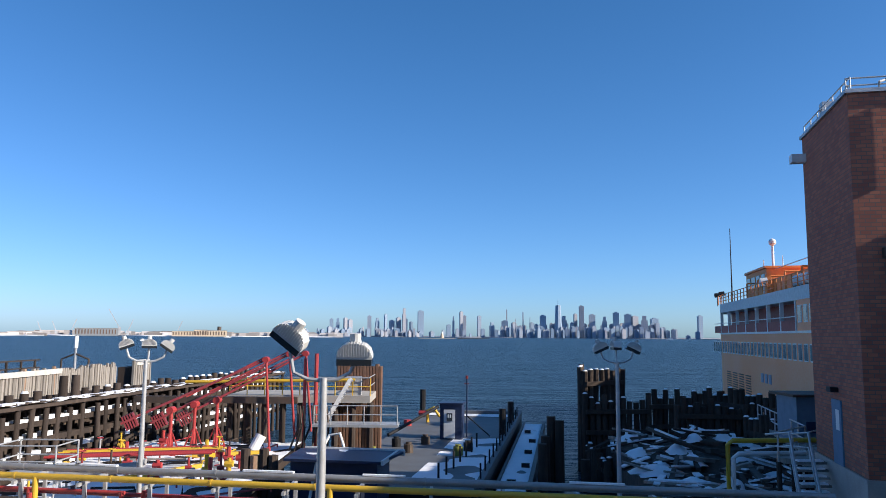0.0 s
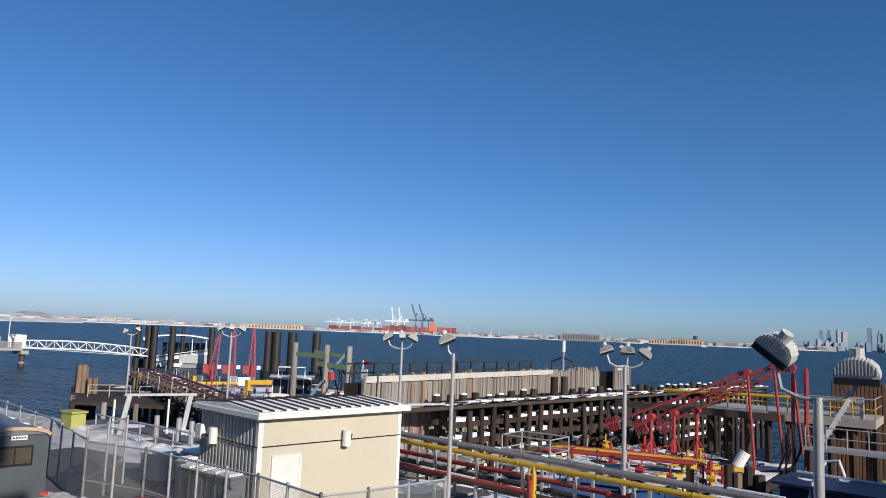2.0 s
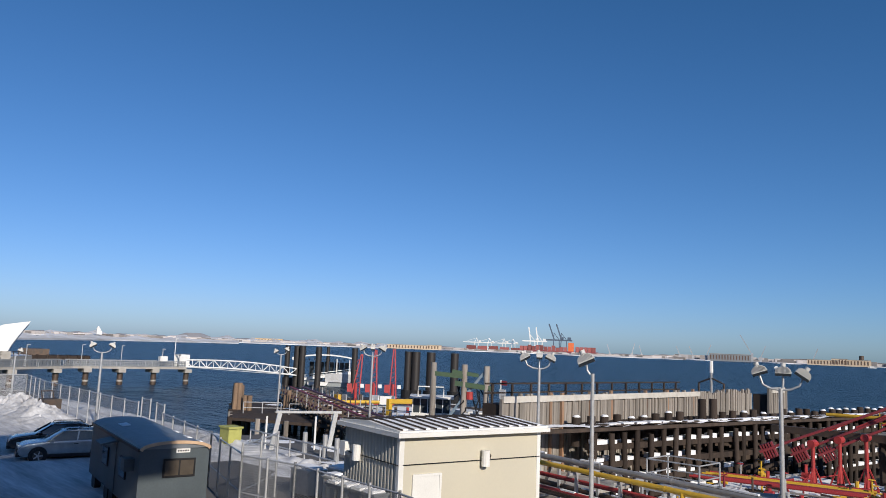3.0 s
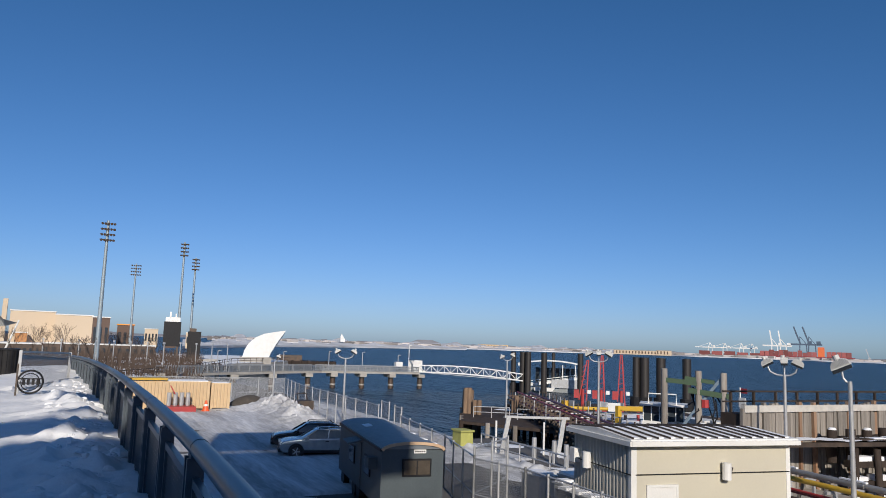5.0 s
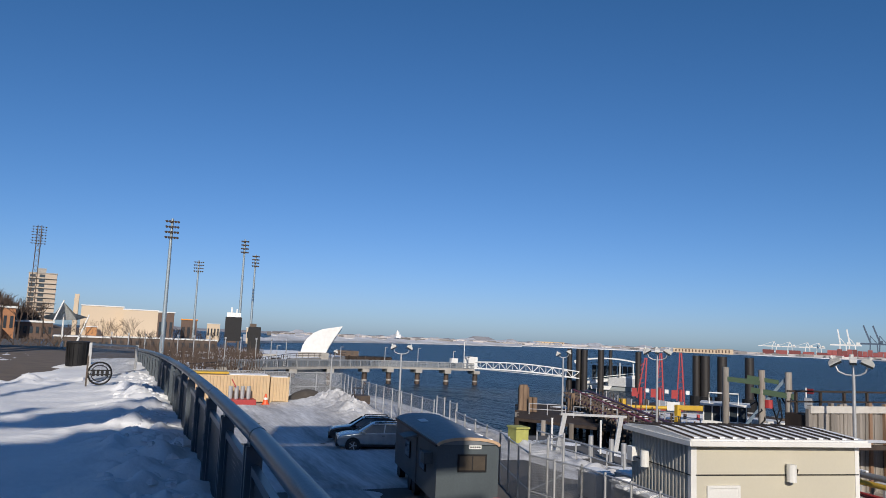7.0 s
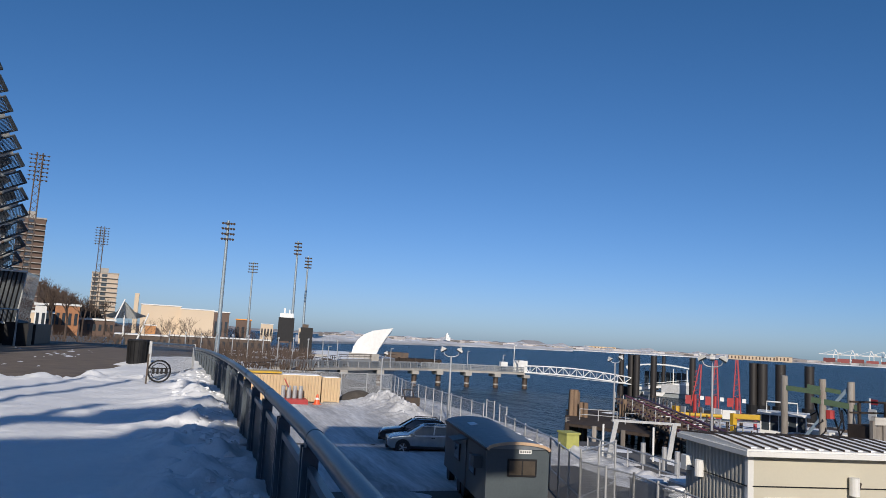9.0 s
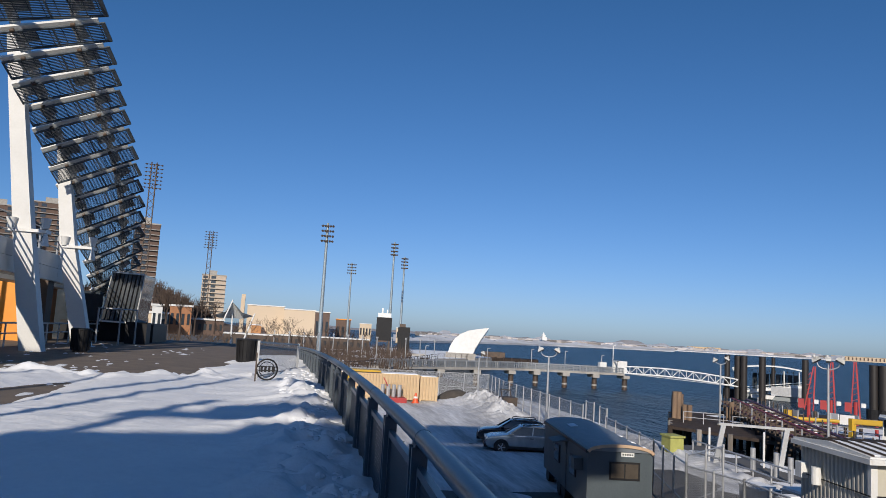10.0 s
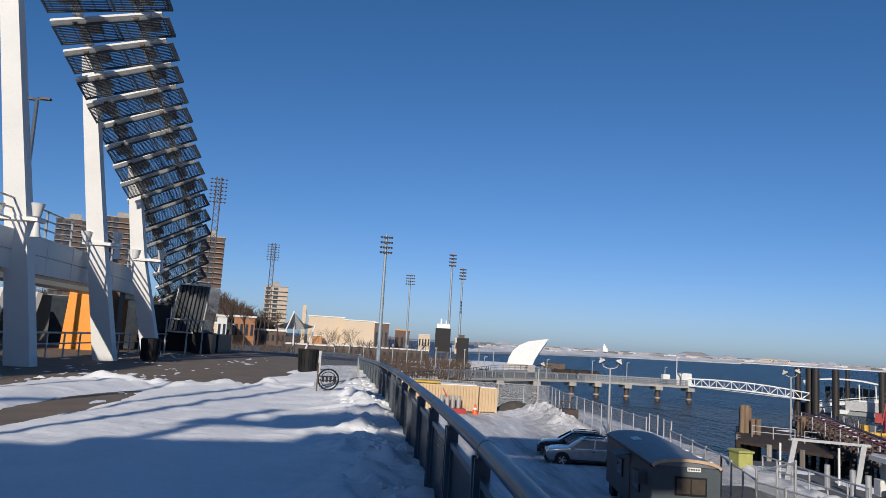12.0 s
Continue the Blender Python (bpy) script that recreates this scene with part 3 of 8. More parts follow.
lamp_post(-2.3, 13.3, GROUND, 0.93, ((0, 0.57, 8, -0.05, 0), (180, 0.65, -15, 0.28, -38)), 0.96, 0.09, "tall steel lamp post with two tilted floodlights")
lamp_post(5.83, 25.0, GROUND, 0.9, ((0, 0.55, 0, 0, 25), (90, 0.12, 0, 0.05, 0), (180, 0.55, 0, 0, 25)), 0.75)
lamp_post(-9.75, 23.9, GROUND, 0.85, ((22, 0.62, 0, 0, 35), (202, 0.6, 0, 0.05, 20), (22, 0.08, 0, 0.05, 0)), 0.7)
lamp_post(-15.5, 22.1, -4.3, 1.0, ((210, 0.22, 0, 0, 25),), 0.9, label="single-headed grey steel lamp post")
lamp_post(-22.0, 27.3, GROUND, 0.95, ((38, 0.5, 0, 0, 25), (218, 0.65, 0, 0, 30), (128, 0.12, 0, 0.05, 0)), 0.74)
lamp_post(-38.2, 30.5, -5.0, 1.0, ((50, 0.6, 0, 0, 30), (230, 0.6, 0, 0, 30), (140, 0.15, 0, 0, 0)), 0.75)
lamp_post(-54.7, 19.5, GROUND, 0.45, ((70, 0.6, 0, 0, 30), (250, 0.6, 0, 0, 30)), 0.72, 0.085, "slim steel lamp post with two floodlights")
lamp_post(-77.5, 20.0, GROUND, -0.6, ((70, 0.35, 0, 0, 20),), 0.72, 0.085, "slim steel lamp post by the fence")
lamp_post(-62.0, 38.6, -5.0, 0.45, ((60, 0.5, 0, 0, 30), (240, 0.45, 0, -0.2, 30)), 0.72, 0.085, "slim steel lamp post on the wooden pier")


# ---- slip wall and pile trestle ----
def slip_wall():
    t = thing("slip_wall", "weathered vertical plank wall with pale top band", "wall", kind="structure")
    planks, x, y = Geo(), -24.0, 27.0
    meshes = [mesh_of("plank", Geo().box(-0.08, -0.09, -6.5, 0.08, 0.09, -0.62 + 0.1 * k).box(-0.1, -0.07, -6.5, -0.07, 0.07, -0.75), m) for k, m in enumerate((OLDWOOD, OLDWOOD, OLDWOOD, RUSTWOOD))]
    k = 0
    while y < 61:
        if not 54.6 < y < 57.6:
            ob = new("plank", meshes[random.choice((0, 0, 0, 1, 1, 1, 2, 2, 2, 3)) if y < 50 else random.choice((0, 1, 2))])
            ob.parent = t
            ob.matrix_basis = pose(x + random.uniform(-0.06, 0.06), y, random.uniform(-0.12, 0.05), random.uniform(-1, 1), random.uniform(-0.6, 0.6), 0)
        y += 0.195
    part("top_band", Geo().box(x - 0.05, 27, -0.8, x + 0.17, 46.5, -0.5).box(x - 0.05, 58.0, -0.75, x + 0.17, 60.4, -0.35), mat("pale weathered board", (0.62, 0.59, 0.54), 0.8), t)
    part("backing", Geo().box(x - 1.2, 27, -7.5, x - 0.12, 54.5, -0.9).box(x - 1.2, 57.7, -7.5, x - 0.12, 61, -0.9), DARKWOOD, t)
    rail = Geo()
    for yy in np.arange(27.5, 46, 1.5):
        rail.box(x - 1.1, yy - 0.05, -0.9, x - 1.0, yy + 0.05, 0.05)
    rail.box(x - 1.1, 27, 0.0, x - 1.0, 46, 0.08).box(x - 1.1, 27, -0.45, x - 1.0, 46, -0.38)
    part("railing", rail, DARKWOOD, t)


slip_wall()


def pile_trestle():
    t = thing("pile_trestle", "dark timber pile trestle with snow on its beams", "trestle", Matrix.Translation((-22.0, 31.5, 0)) @ pose(0, 0, 0, 0, 0, -8.7) @ Matrix.Translation((20.2, -31.5, 0)), kind="structure")
    x = -20.0
    pile = mesh_of("pile", Geo().cyl((0, 0, -8), (0, 0, -2.2), 0.16, 0.15, 9), DARKWOOD, True)
    short = mesh_of("pile", Geo().cyl((0, 0, -3), (0, 0, -1.55), 0.24, 0.22, 9), DARKWOOD, True)
    cap = mesh_of("snow_cap", Geo().cyl((0, 0, 0), (0, 0, 0.1), 0.2, 0.13, 9), SNOW, True)
    y = 31.6
    k = 0
    while y < 73:
        for ob_x, me, z in ((x, pile, 0), (x - 1.3, short, random.uniform(-0.15, 0.15))):
            p = new("pile", me)
            p.parent = t
            p.matrix_basis = pose(ob_x + random.uniform(-0.08, 0.08), y, z + (random.uniform(-0.2, 0.25) if me is pile else 0), random.uniform(-2, 2), random.uniform(-2, 2), random.uniform(0, 90))
            if me is short and random.random() < 0.6:
                c = new("snow_cap", cap)
                c.parent = t
                c.matrix_basis = pose(ob_x, y, z - 1.55)
        if 40 < y < 43:
            p = new("pile", short)
            p.parent = t
            p.matrix_basis = pose(x - 0.6, y, 0.9)
        y += 1.05
    for k, z in enumerate((-1.95, -2.9, -3.75, -4.6, -5.4)):
        part("waler", Geo().box(x - 0.5, 31.4, z - 0.16, x - 0.05, 73, z + 0.14), DARKWOOD, t)
        s, yy = Geo(), 31.6
        while yy < 72:
            ln = random.uniform(0.5, 0.95)
            if random.random() < 0.75:
                s.box(x - 0.48, yy, z + 0.13, x - 0.03, yy + ln, z + 0.13 + (random.uniform(0.14, 0.26) if k else random.uniform(0.04, 0.09)))
            yy += 1.05
        part("snow", s, SNOW, t)
    # dark sheet put behind the piles for the shade inside the trestle
    part("backing", Geo().box(x - 3.3, 31.4, -8.2, x - 3.1, 73, -2.2), DARKWOOD, t)
    part("deck", Geo().box(x - 3.4, 31.4, -2.2, x - 0.05, 73, -1.95), DARKWOOD, t)
    part("edge_beam", Geo().box(x - 0.04, 25, -2.1, x + 0.2, 73, -1.92), DARKWOOD, t)
    part("deck_snow", Geo().sheet(x - 1.0, x + 0.2, 4, 25, 73, 120, lambda a, b: -1.86 + 0.16 * bump_noise(a, b, 1.0, 6)), SNOW, t)
    # second dark sheet for the same shaded inside
    part("backing", Geo().box(x - 3.4, 31.4, -8, x - 3.2, 73, -2.2), DARKWOOD, t)


pile_trestle()


# ---- brick tower ----
def brick_tower():
    a, b = Vector((12.15, 21.4, 0)), Vector((13.35, 26.75, 0))
    rz = math.degrees(math.atan2(-(b.x - a.x), b.y - a.y))
    t = thing("brick_tower", "tall red brick tower with a blue door", "tower", pose(a.x, a.y, 0, 0, 0, rz))
    L = (b - a).length
    top = 9.15
    part("wall", Geo().box(0, 0, -2.3, 7, L, top), BRICK, t)
    part("plinth", Geo().box(-0.06, -0.06, GROUND, 7.06, L + 0.06, -2.3), CONCRETE, t)
    part("coping", Geo().box(-0.08, -0.08, top, 7.08, L + 0.08, top + 0.12), GALV, t)
    r = Geo()
    for k in range(7):
        r.cyl((0.1, L * k / 6, top), (0.1, L * k / 6, top + 0.5), 0.025)
        r.cyl((7 * k / 6, 0.1, top), (7 * k / 6, 0.1, top + 0.5), 0.025)
    for z in (0.27, 0.5):
        r.cyl((0.1, 0, top + z), (0.1, L, top + z), 0.025).cyl((0, 0.1, top + z), (7, 0.1, top + z), 0.025)
    part("roof_railing", r, GALV, t)
    part("roof_ladder", Geo().tube([(0.9, 0.05, top), (0.9, -0.02, top + 0.3), (1.5, 0.4, top + 0.6), (2.3, 0.6, top + 0.6)], 0.04), GALV, t)
    part("roof_unit", Geo().box(0.15, 3.2, top + 0.1, 0.5, 3.6, top + 0.75).cyl((0.3, 4.9, top), (0.3, 4.9, top + 0.4), 0.12), GALV, t)
    part("camera_bracket", Geo().box(-0.5, L - 0.5, top - 0.95, 0, L - 0.1, top - 0.65), WHITE, t)
    d = part("door", Geo().box(-0.05, 2.2, -2.3, 0, 3.2, -0.25), mat("blue steel door", (0.1, 0.2, 0.32), 0.5), t, "blue-grey steel door")
    part("door_notice", Geo().box(-0.06, 2.4, -1.2, -0.05, 2.75, -0.55), WHITE, d)
    part("door_lamp", Geo().box(-0.25, 2.5, 0.0, 0, 2.95, 0.16), BLACK, t)
    part("downpipe", Geo().cyl((0.9, -0.1, -2.3), (0.9, -0.1, 4.2), 0.09).cyl((1.35, -0.1, 6.5), (1.35, -0.1, 9), 0.05), DARKSTEEL, t)
    part("lintel", Geo().box(0.7, -0.22, 4.1, 2.5, 0, 4.4), DARKSTEEL, t)


brick_tower()

# terminal stand-ins behind the walker, out of view, shaped to shade promenade and slip
single("terminal_stand_in", Geo().box(8, -10, 0, 14, 4.5, 9.0).box(8, -8.2, 13.3, 8.6, 1.2, 14.9).box(8, -8.2, 15.2, 8.6, 1.2, 17.3).box(8, -8.2, 17.6, 8.6, 1.2, 19.9).box(8, -8.2, 20.3, 8.6, 1.2, 24).box(7, -40, 0, 14, -10, 4.5).box(8, -75, 4.5, 14, -20.5, 20.2), PALE, "unseen pale terminal hall stand-in shading the promenade", "building", kind="structure")
single("terminal_stand_in", Geo().box(15.5, 8, -4.5, 30, 15.2, 3.6).box(24, 12, -4.5, 60, 33, 10.2), BRICK, "unseen brick terminal wing stand-in shading the slip", "building", kind="structure")
# bars and posts added out of view to stripe yard and snow with shade
shade_rig = thing("shade_bars", "unseen bars and posts added to stripe the snow with shade", "girders", kind="structure")
for k, (z, y0, y1) in enumerate(((9.3, -8.5, 1.5), (10.0, -7.4, 1.2), (10.55, -10, -5), (11.2, -7.6, 1.2), (11.9, -10, 1), (12.5, -9, 1.2), (13.1, -8, 1.2))):
    part("girder", Geo().beam((11, y0, z), (11, y1, z + 0.25 * (-1) ** k), 0.2, 0.34 + 0.1 * (k % 3)), PALE, shade_rig)
for y in (-9.6, -5.5, -1.5, 1.0):
    part("strut", Geo().box(10.9, y - 0.12, 8.3, 11.1, y + 0.12, 13.2), PALE, shade_rig)
for y in (-13.2, -11.4, -9.2, -8.1):
    part("post", Geo().cyl((2.5, y - 0.6, 0), (2.5, y - 0.6, 12), 0.11), PALE, shade_rig)


# ---- pipe rack across the foreground ----
def rack_y(x):
    return 20.25 - 0.153 * x


def pipe_rack():
    t = thing("pipe_rack", "rack of yellow, grey and red pipes on steel posts", "pipes")
    lines = (("yellow_pipe", YELLOW, 0.0, -2.5, 0.09, -26, 10), ("grey_pipe", GREYPIPE, 0.45, -2.32, 0.095, -26, 10), ("grey_pipe", GREYPIPE, 0.95, -2.45, 0.085, -26, 10),
             ("red_pipe", RED, 0.5, -2.98, 0.052, -26, -9.5), ("red_pipe", DARKRED, 0.75, -3.1, 0.052, -26, -9.0), ("red_pipe", RED, -0.1, -3.35, 0.06, -26, -12.2),
             ("red_pipe", RED, 1.3, -3.2, 0.06, -26, 2), ("dark_pipe", DARKSTEEL, 0.2, -3.5, 0.08, -26, 10), ("dark_pipe", DARKSTEEL, 0.7, -3.7, 0.09, -26, 10),
             ("dark_pipe", GREYPIPE, 1.2, -3.75, 0.07, -26, 10), ("dark_pipe", DARKSTEEL, 1.7, -3.6, 0.1, -26, 10))
    for name, m, off, z, r, a, b in lines:
        p = part(name, Geo().cyl((a, rack_y(a) + off, z), (b, rack_y(b) + off, z), r, n=14), m, t, smooth=True)
        if name in ("yellow_pipe", "grey_pipe"):
            for x in np.arange(a + 1, b, 3.05):
                part("clamp", Geo().cyl((x, rack_y(x) + off, z), (x + 0.06, rack_y(x + 0.06) + off, z), r + 0.013, n=14), m, p)
    for x in (-12.1, -3.2, 6.0):
        part("yellow_post", Geo().cyl((x, rack_y(x) - 0.02, GROUND), (x, rack_y(x) - 0.02, -2.5), 0.085, n=12), YELLOW, t)
    for x in np.arange(-25, 9, 2.05):
        y = rack_y(x)
        post = part("post", Geo().box(x - 0.05, y + 0.18, GROUND, x + 0.05, y + 0.28, -2.45), GALV, t)
        part("post", Geo().box(x - 0.05, y + 1.55, GROUND, x + 0.05, y + 1.65, -2.6), GALV, t)
        part("crossbar", Geo().box(x - 0.04, y - 0.25, -2.72, x + 0.04, y + 1.7, -2.62), GALV, post)
        part("crossbar", Geo().box(x - 0.04, y - 0.25, -3.88, x + 0.04, y + 1.9, -3.8), GALV, post)
    for x, off in ((-12.6, 0.5), (-12.2, -0.1), (-9.6, 0.5), (-9.0, 0.75)):
        part("red_riser", Geo().cyl((x, rack_y(x) + off, GROUND), (x, rack_y(x) + off, -2.95), 0.07), RED, t)
    s = Geo()
    for k in range(70):
        x = random.uniform(-25, 8)
        off = random.choice((0.45, 0.95, 0.7, 1.2, 1.7, -0.1))
        z = {0.45: -2.2, 0.95: -2.35, 0.7: -3.6, 1.2: -3.68, 1.7: -3.5, -0.1: -3.29}[off]
        L = random.uniform(0.3, 1.6)
        s.beam((x, rack_y(x) + off, z), (x + L, rack_y(x + L) + off, z), 0.11, 0.05)
    tagged(part("snow", s, SNOW, t, "strips of snow lying on the pipes"), kind="stuff")


pipe_rack()
single("snow_cover", Geo().sheet(-25, 9, 110, 20, 25.8, 20, lambda x, y: GROUND + 0.02 + 0.16 * bump_noise(x, y, 0.5, 2)), SNOW, "patchy snow under the pipe rack", "snow", kind="stuff", smooth=True)


# ---- chain-link fences ----
def fence(points, top, base=GROUND, step=2.4, rails=True, label="galvanised chain-link fence on steel posts", group="chain-link fences"):
    t = thing("chain_link_fence", label, "fence", group=group)
    for a, b in zip(points, points[1:]):
        a, b = Vector((*a, 0)), Vector((*b, 0))
        n = max(1, round((b - a).length / step))
        d = (b - a).normalized()
        nn = Vector((-d.y, d.x, 0)) * 0.004
        part("mesh_panel", Geo().add([a + nn + Vector((0, 0, base)), b + nn + Vector((0, 0, base)), b + nn + Vector((0, 0, top)), a + nn + Vector((0, 0, top))], [(0, 1, 2, 3)]), CHAIN, t, "open wire mesh")
        for k in range(n + 1):
            p = a.lerp(b, k / n)
            part("post", Geo().cyl((p.x, p.y, base - 0.2), (p.x, p.y, top + 0.08), 0.045, n=8), GALV, t)
        if rails:
            part("rail", Geo().cyl((a.x, a.y, top), (b.x, b.y, top), 0.03, n=6), GALV, t)
            part("rail", Geo().cyl((a.x, a.y, base + 0.9), (b.x, b.y, base + 0.9), 0.02, n=6), GALV, t)


fence([(-75, 20.5), (-65.5, 19.2), (-44.3, 18.1)], -2.2)
fence([(-75, 20.5), (-76, 5)], -2.2)
fence([(-43.6, 18.0), (-42.4, 18.0)], -1.9, step=1.2)
fence([(-40.2, 17.4), (-38.9, 17.25)], -1.9, step=1.3)
fence([(-38.9, 17.2), (-30.2, 15.5), (-24.4, 13.7)], -2.3, step=2.2)
fence([(-24.4, 13.7), (-26.9, 16.7)], -2.0, step=1.6)
fence([(-24.4, 13.7), (-21.8, 14.2), (-16.2, 13.95), (-13.3, 13.4), (-12.9, 14.7), (-12.4, 17.4)], -2.35, step=1.35)


def cabinet(x, y, sx, sy, h, m=GALV, label="grey steel electrical cabinet in the snow"):
    t = thing("electrical_cabinet", label, "cabinet", pose(x, y, GROUND), "yard cabinets")
    part("body", Geo().box(0, 0, 0.08, sx, sy, h), m, t)
    part("lid", Geo().box(-0.04, -0.04, h, sx + 0.04, sy + 0.04, h + 0.06), m, t)
    part("door", Geo().box(0.06, -0.03, 0.15, sx - 0.06, 0, h - 0.06), m, t)
    part("snow", Geo().box(0.02, 0.02, h + 0.06, sx * 0.8, sy - 0.02, h + 0.14), SNOW, t)


cabinet(-27.2, 17.6, 1.3, 0.9, 1.0)
cabinet(-25.6, 18.3, 1.5, 1.0, 1.15)
cabinet(-20.6, 14.5, 0.5, 0.5, 1.9)
for k in range(4):
    cabinet(-20.2 + 0.62 * k, 14.35, 0.55, 0.55, 1.75, mat("dull grey locker", (0.25, 0.27, 0.28), 0.5, 0.3), "dull grey steel gas locker beside the hut")
single("notice_board", Geo().box(-17.9, 14.2, -3.9, -17.2, 14.24, -3.0), WHITE, "white notice board on the fence", "sign")
single("pallet_stack", Geo().box(-13.6, 16.8, GROUND, -12.7, 18.2, -3.3).box(-13.7, 16.7, -3.3, -12.6, 18.3, -3.2), mat("pale plywood", (0.5, 0.36, 0.2), 0.8), "plywood crate with a snowy top", "crate")
single("oil_drum", Geo().cyl((-21.4, 13.9, GROUND), (-21.4, 13.9, -3.75), 0.22, n=16), RED, "red steel drum beside the hut", "drum", smooth=True)


# ---- loading platform with red loading arms ----
deck = thing("loading_deck", "snowy timber loading deck over the water", "pier", kind="structure")
part("planking", Geo().box(-19.4, 26, PIER - 0.4, -8.6, 47, PIER), DARKWOOD, deck)
part("snow", Geo().sheet(-19.2, -8.8, 50, 26.2, 46.8, 80, lambda x, y: PIER + 0.03 + 0.16 * bump_noise(x, y, 0.8, 5)), SNOW, deck)
for x in np.arange(-19, -8, 2.1):
    for y in (27, 33, 39, 46.5):
        part("pile", Geo().cyl((x, y, -9), (x, y, PIER - 0.4), 0.2), DARKWOOD, deck)


def loading_arm(cw, pivot, top, foot, drop_z):
    t = thing("loading_arm", "red marine loading arm with slatted counterweight", "loading arm", pose(*foot), "red loading arms")
    o = Vector(foot)
    cw, pivot, top = Vector(cw) - o, Vector(pivot) - o, Vector(top) - o
    part("column", Geo().cyl((0, 0, 0.1), pivot, 0.1, n=10), RED, t)
    base = Geo().box(-0.4, -0.4, 0, 0.4, 0.4, 0.12)
    for sx, sy in ((1, 0), (-1, 0), (0, 1), (0, -1)):
        base.beam((0.55 * sx, 0.55 * sy, 0.1), (0.1 * sx, 0.1 * sy, 1.2), 0.07, 0.07)
    part("base", base, RED, t)
    part("inner_arm", Geo().cyl(cw, top, 0.075, n=10), DARKRED, t)
    part("upper_rod", Geo().cyl(pivot.lerp(top, 0.15) + Vector((0, 0, 0.3)), top + Vector((-0.1, 0, 0.12)), 0.045), RED, t)
    part("elbow", Geo().cyl(top + Vector((0, -0.25, 0)), top + Vector((0, 0.25, 0)), 0.18, n=12), RED, t)
    part("elbow", Geo().cyl(pivot + Vector((0, -0.3, 0)), pivot + Vector((0, 0.3, 0)), 0.2, n=12), RED, t)
    part("drop_pipe", Geo().cyl(top, (top.x + 0.45, top.y, drop_z - o.z), 0.075, n=10), RED, t)
    d = (top - cw).normalized()
    q = d.to_track_quat("X", "Z").to_matrix().to_4x4()
    w = part("counterweight", Geo().obox(Matrix.Translation(cw) @ q, 0.9, 0.7, 0.12), DARKRED, t)
    for k in range(5):
        part("weight_slab", Geo().obox(Matrix.Translation(cw) @ q @ pose(-0.28 + 0.14 * k, 0, -0.1), 0.08, 0.6, 0.8), DARKRED, w)


loading_arm((-17.3, 41.2, -3.0), (-15.3, 42.0, -2.55), (-10.4, 43.4, 0.25), (-15.3, 42.0, PIER), -6.2)
loading_arm((-16.5, 43.4, -3.2), (-14.6, 43.9, -2.4), (-9.4, 45.2, 0.55), (-14.6, 43.9, PIER), -4.5)
loading_arm((-15.3, 44.0, -3.1), (-13.5, 44.6, -2.2), (-8.6, 46.2, 0.55), (-13.5, 44.6, PIER), -4.2)


def small_valves():
    t = thing("pipe_manifold", "cluster of red and yellow valves and pipes in the snow", "pipes")
    for k in range(16):
        x, y = random.uniform(-17.5, -10), random.uniform(33, 44)
        part("standpipe", Geo().cyl((x, y, PIER), (x, y, PIER + random.uniform(0.6, 1.3)), 0.1).cyl((x - 0.2, y, PIER + 0.55), (x + 0.2, y, PIER + 0.55), 0.16), random.choice((RED, RED, YELLOW, GALV)), t)
    for k, m in enumerate((RED, RED, DARKRED, YELLOW, YELLOW, RED)):
        y = 35.5 + 0.45 * k
        part("run", Geo().cyl((-19.2, y + 0.6, PIER + 0.75), (-11.5, y + 1.8, PIER + 0.85), 0.065, n=10), m, t, smooth=True)
    for k in range(26):
        x, y = random.uniform(-18.5, -9.5), random.uniform(30.5, 45.5)
        h = random.uniform(0.5, 1.5)
        v = part("valve", Geo().cyl((x, y, PIER), (x, y, PIER + h), 0.05).cyl((x - 0.14, y, PIER + h * 0.5), (x + 0.14, y, PIER + h * 0.5), 0.1, n=10), random.choice((RED, DARKRED, GALV, DARKSTEEL, YELLOW)), t)
        part("handwheel", Geo().tube([(x + 0.16 * math.cos(q), y + 0.16 * math.sin(q), PIER + h) for q in np.linspace(0, 2 * math.pi, 11)], 0.02, 5), random.choice((RED, BLACK, YELLOW)), v)
    for k in range(16):
        x, y = random.uniform(-18.5, -10.5), random.uniform(30, 45)
        z = PIER + random.uniform(0.12, 0.5)
        L, q = random.uniform(1.5, 4.5), random.choice((0.15, 1.42, 1.42, 0.15, 0.6))
        part("branch_pipe", Geo().tube([(x, y, PIER), (x, y, z), (x + L * math.cos(q), y + L * math.sin(q), z), (x + L * math.cos(q), y + L * math.sin(q), PIER)], random.uniform(0.035, 0.06), 7), random.choice((RED, DARKRED, DARKSTEEL, GREYPIPE, YELLOW, BLACK)), t)
    for k, (a, b) in enumerate((((-14.2, 33.2), (-11.8, 36.6)), ((-13.2, 39.5), (-9.8, 41)))):
        part("yellow_beam", Geo().beam((*a, PIER + 0.35), (*b, PIER + 0.35), 0.16, 0.2), YELLOW, t)


small_valves()


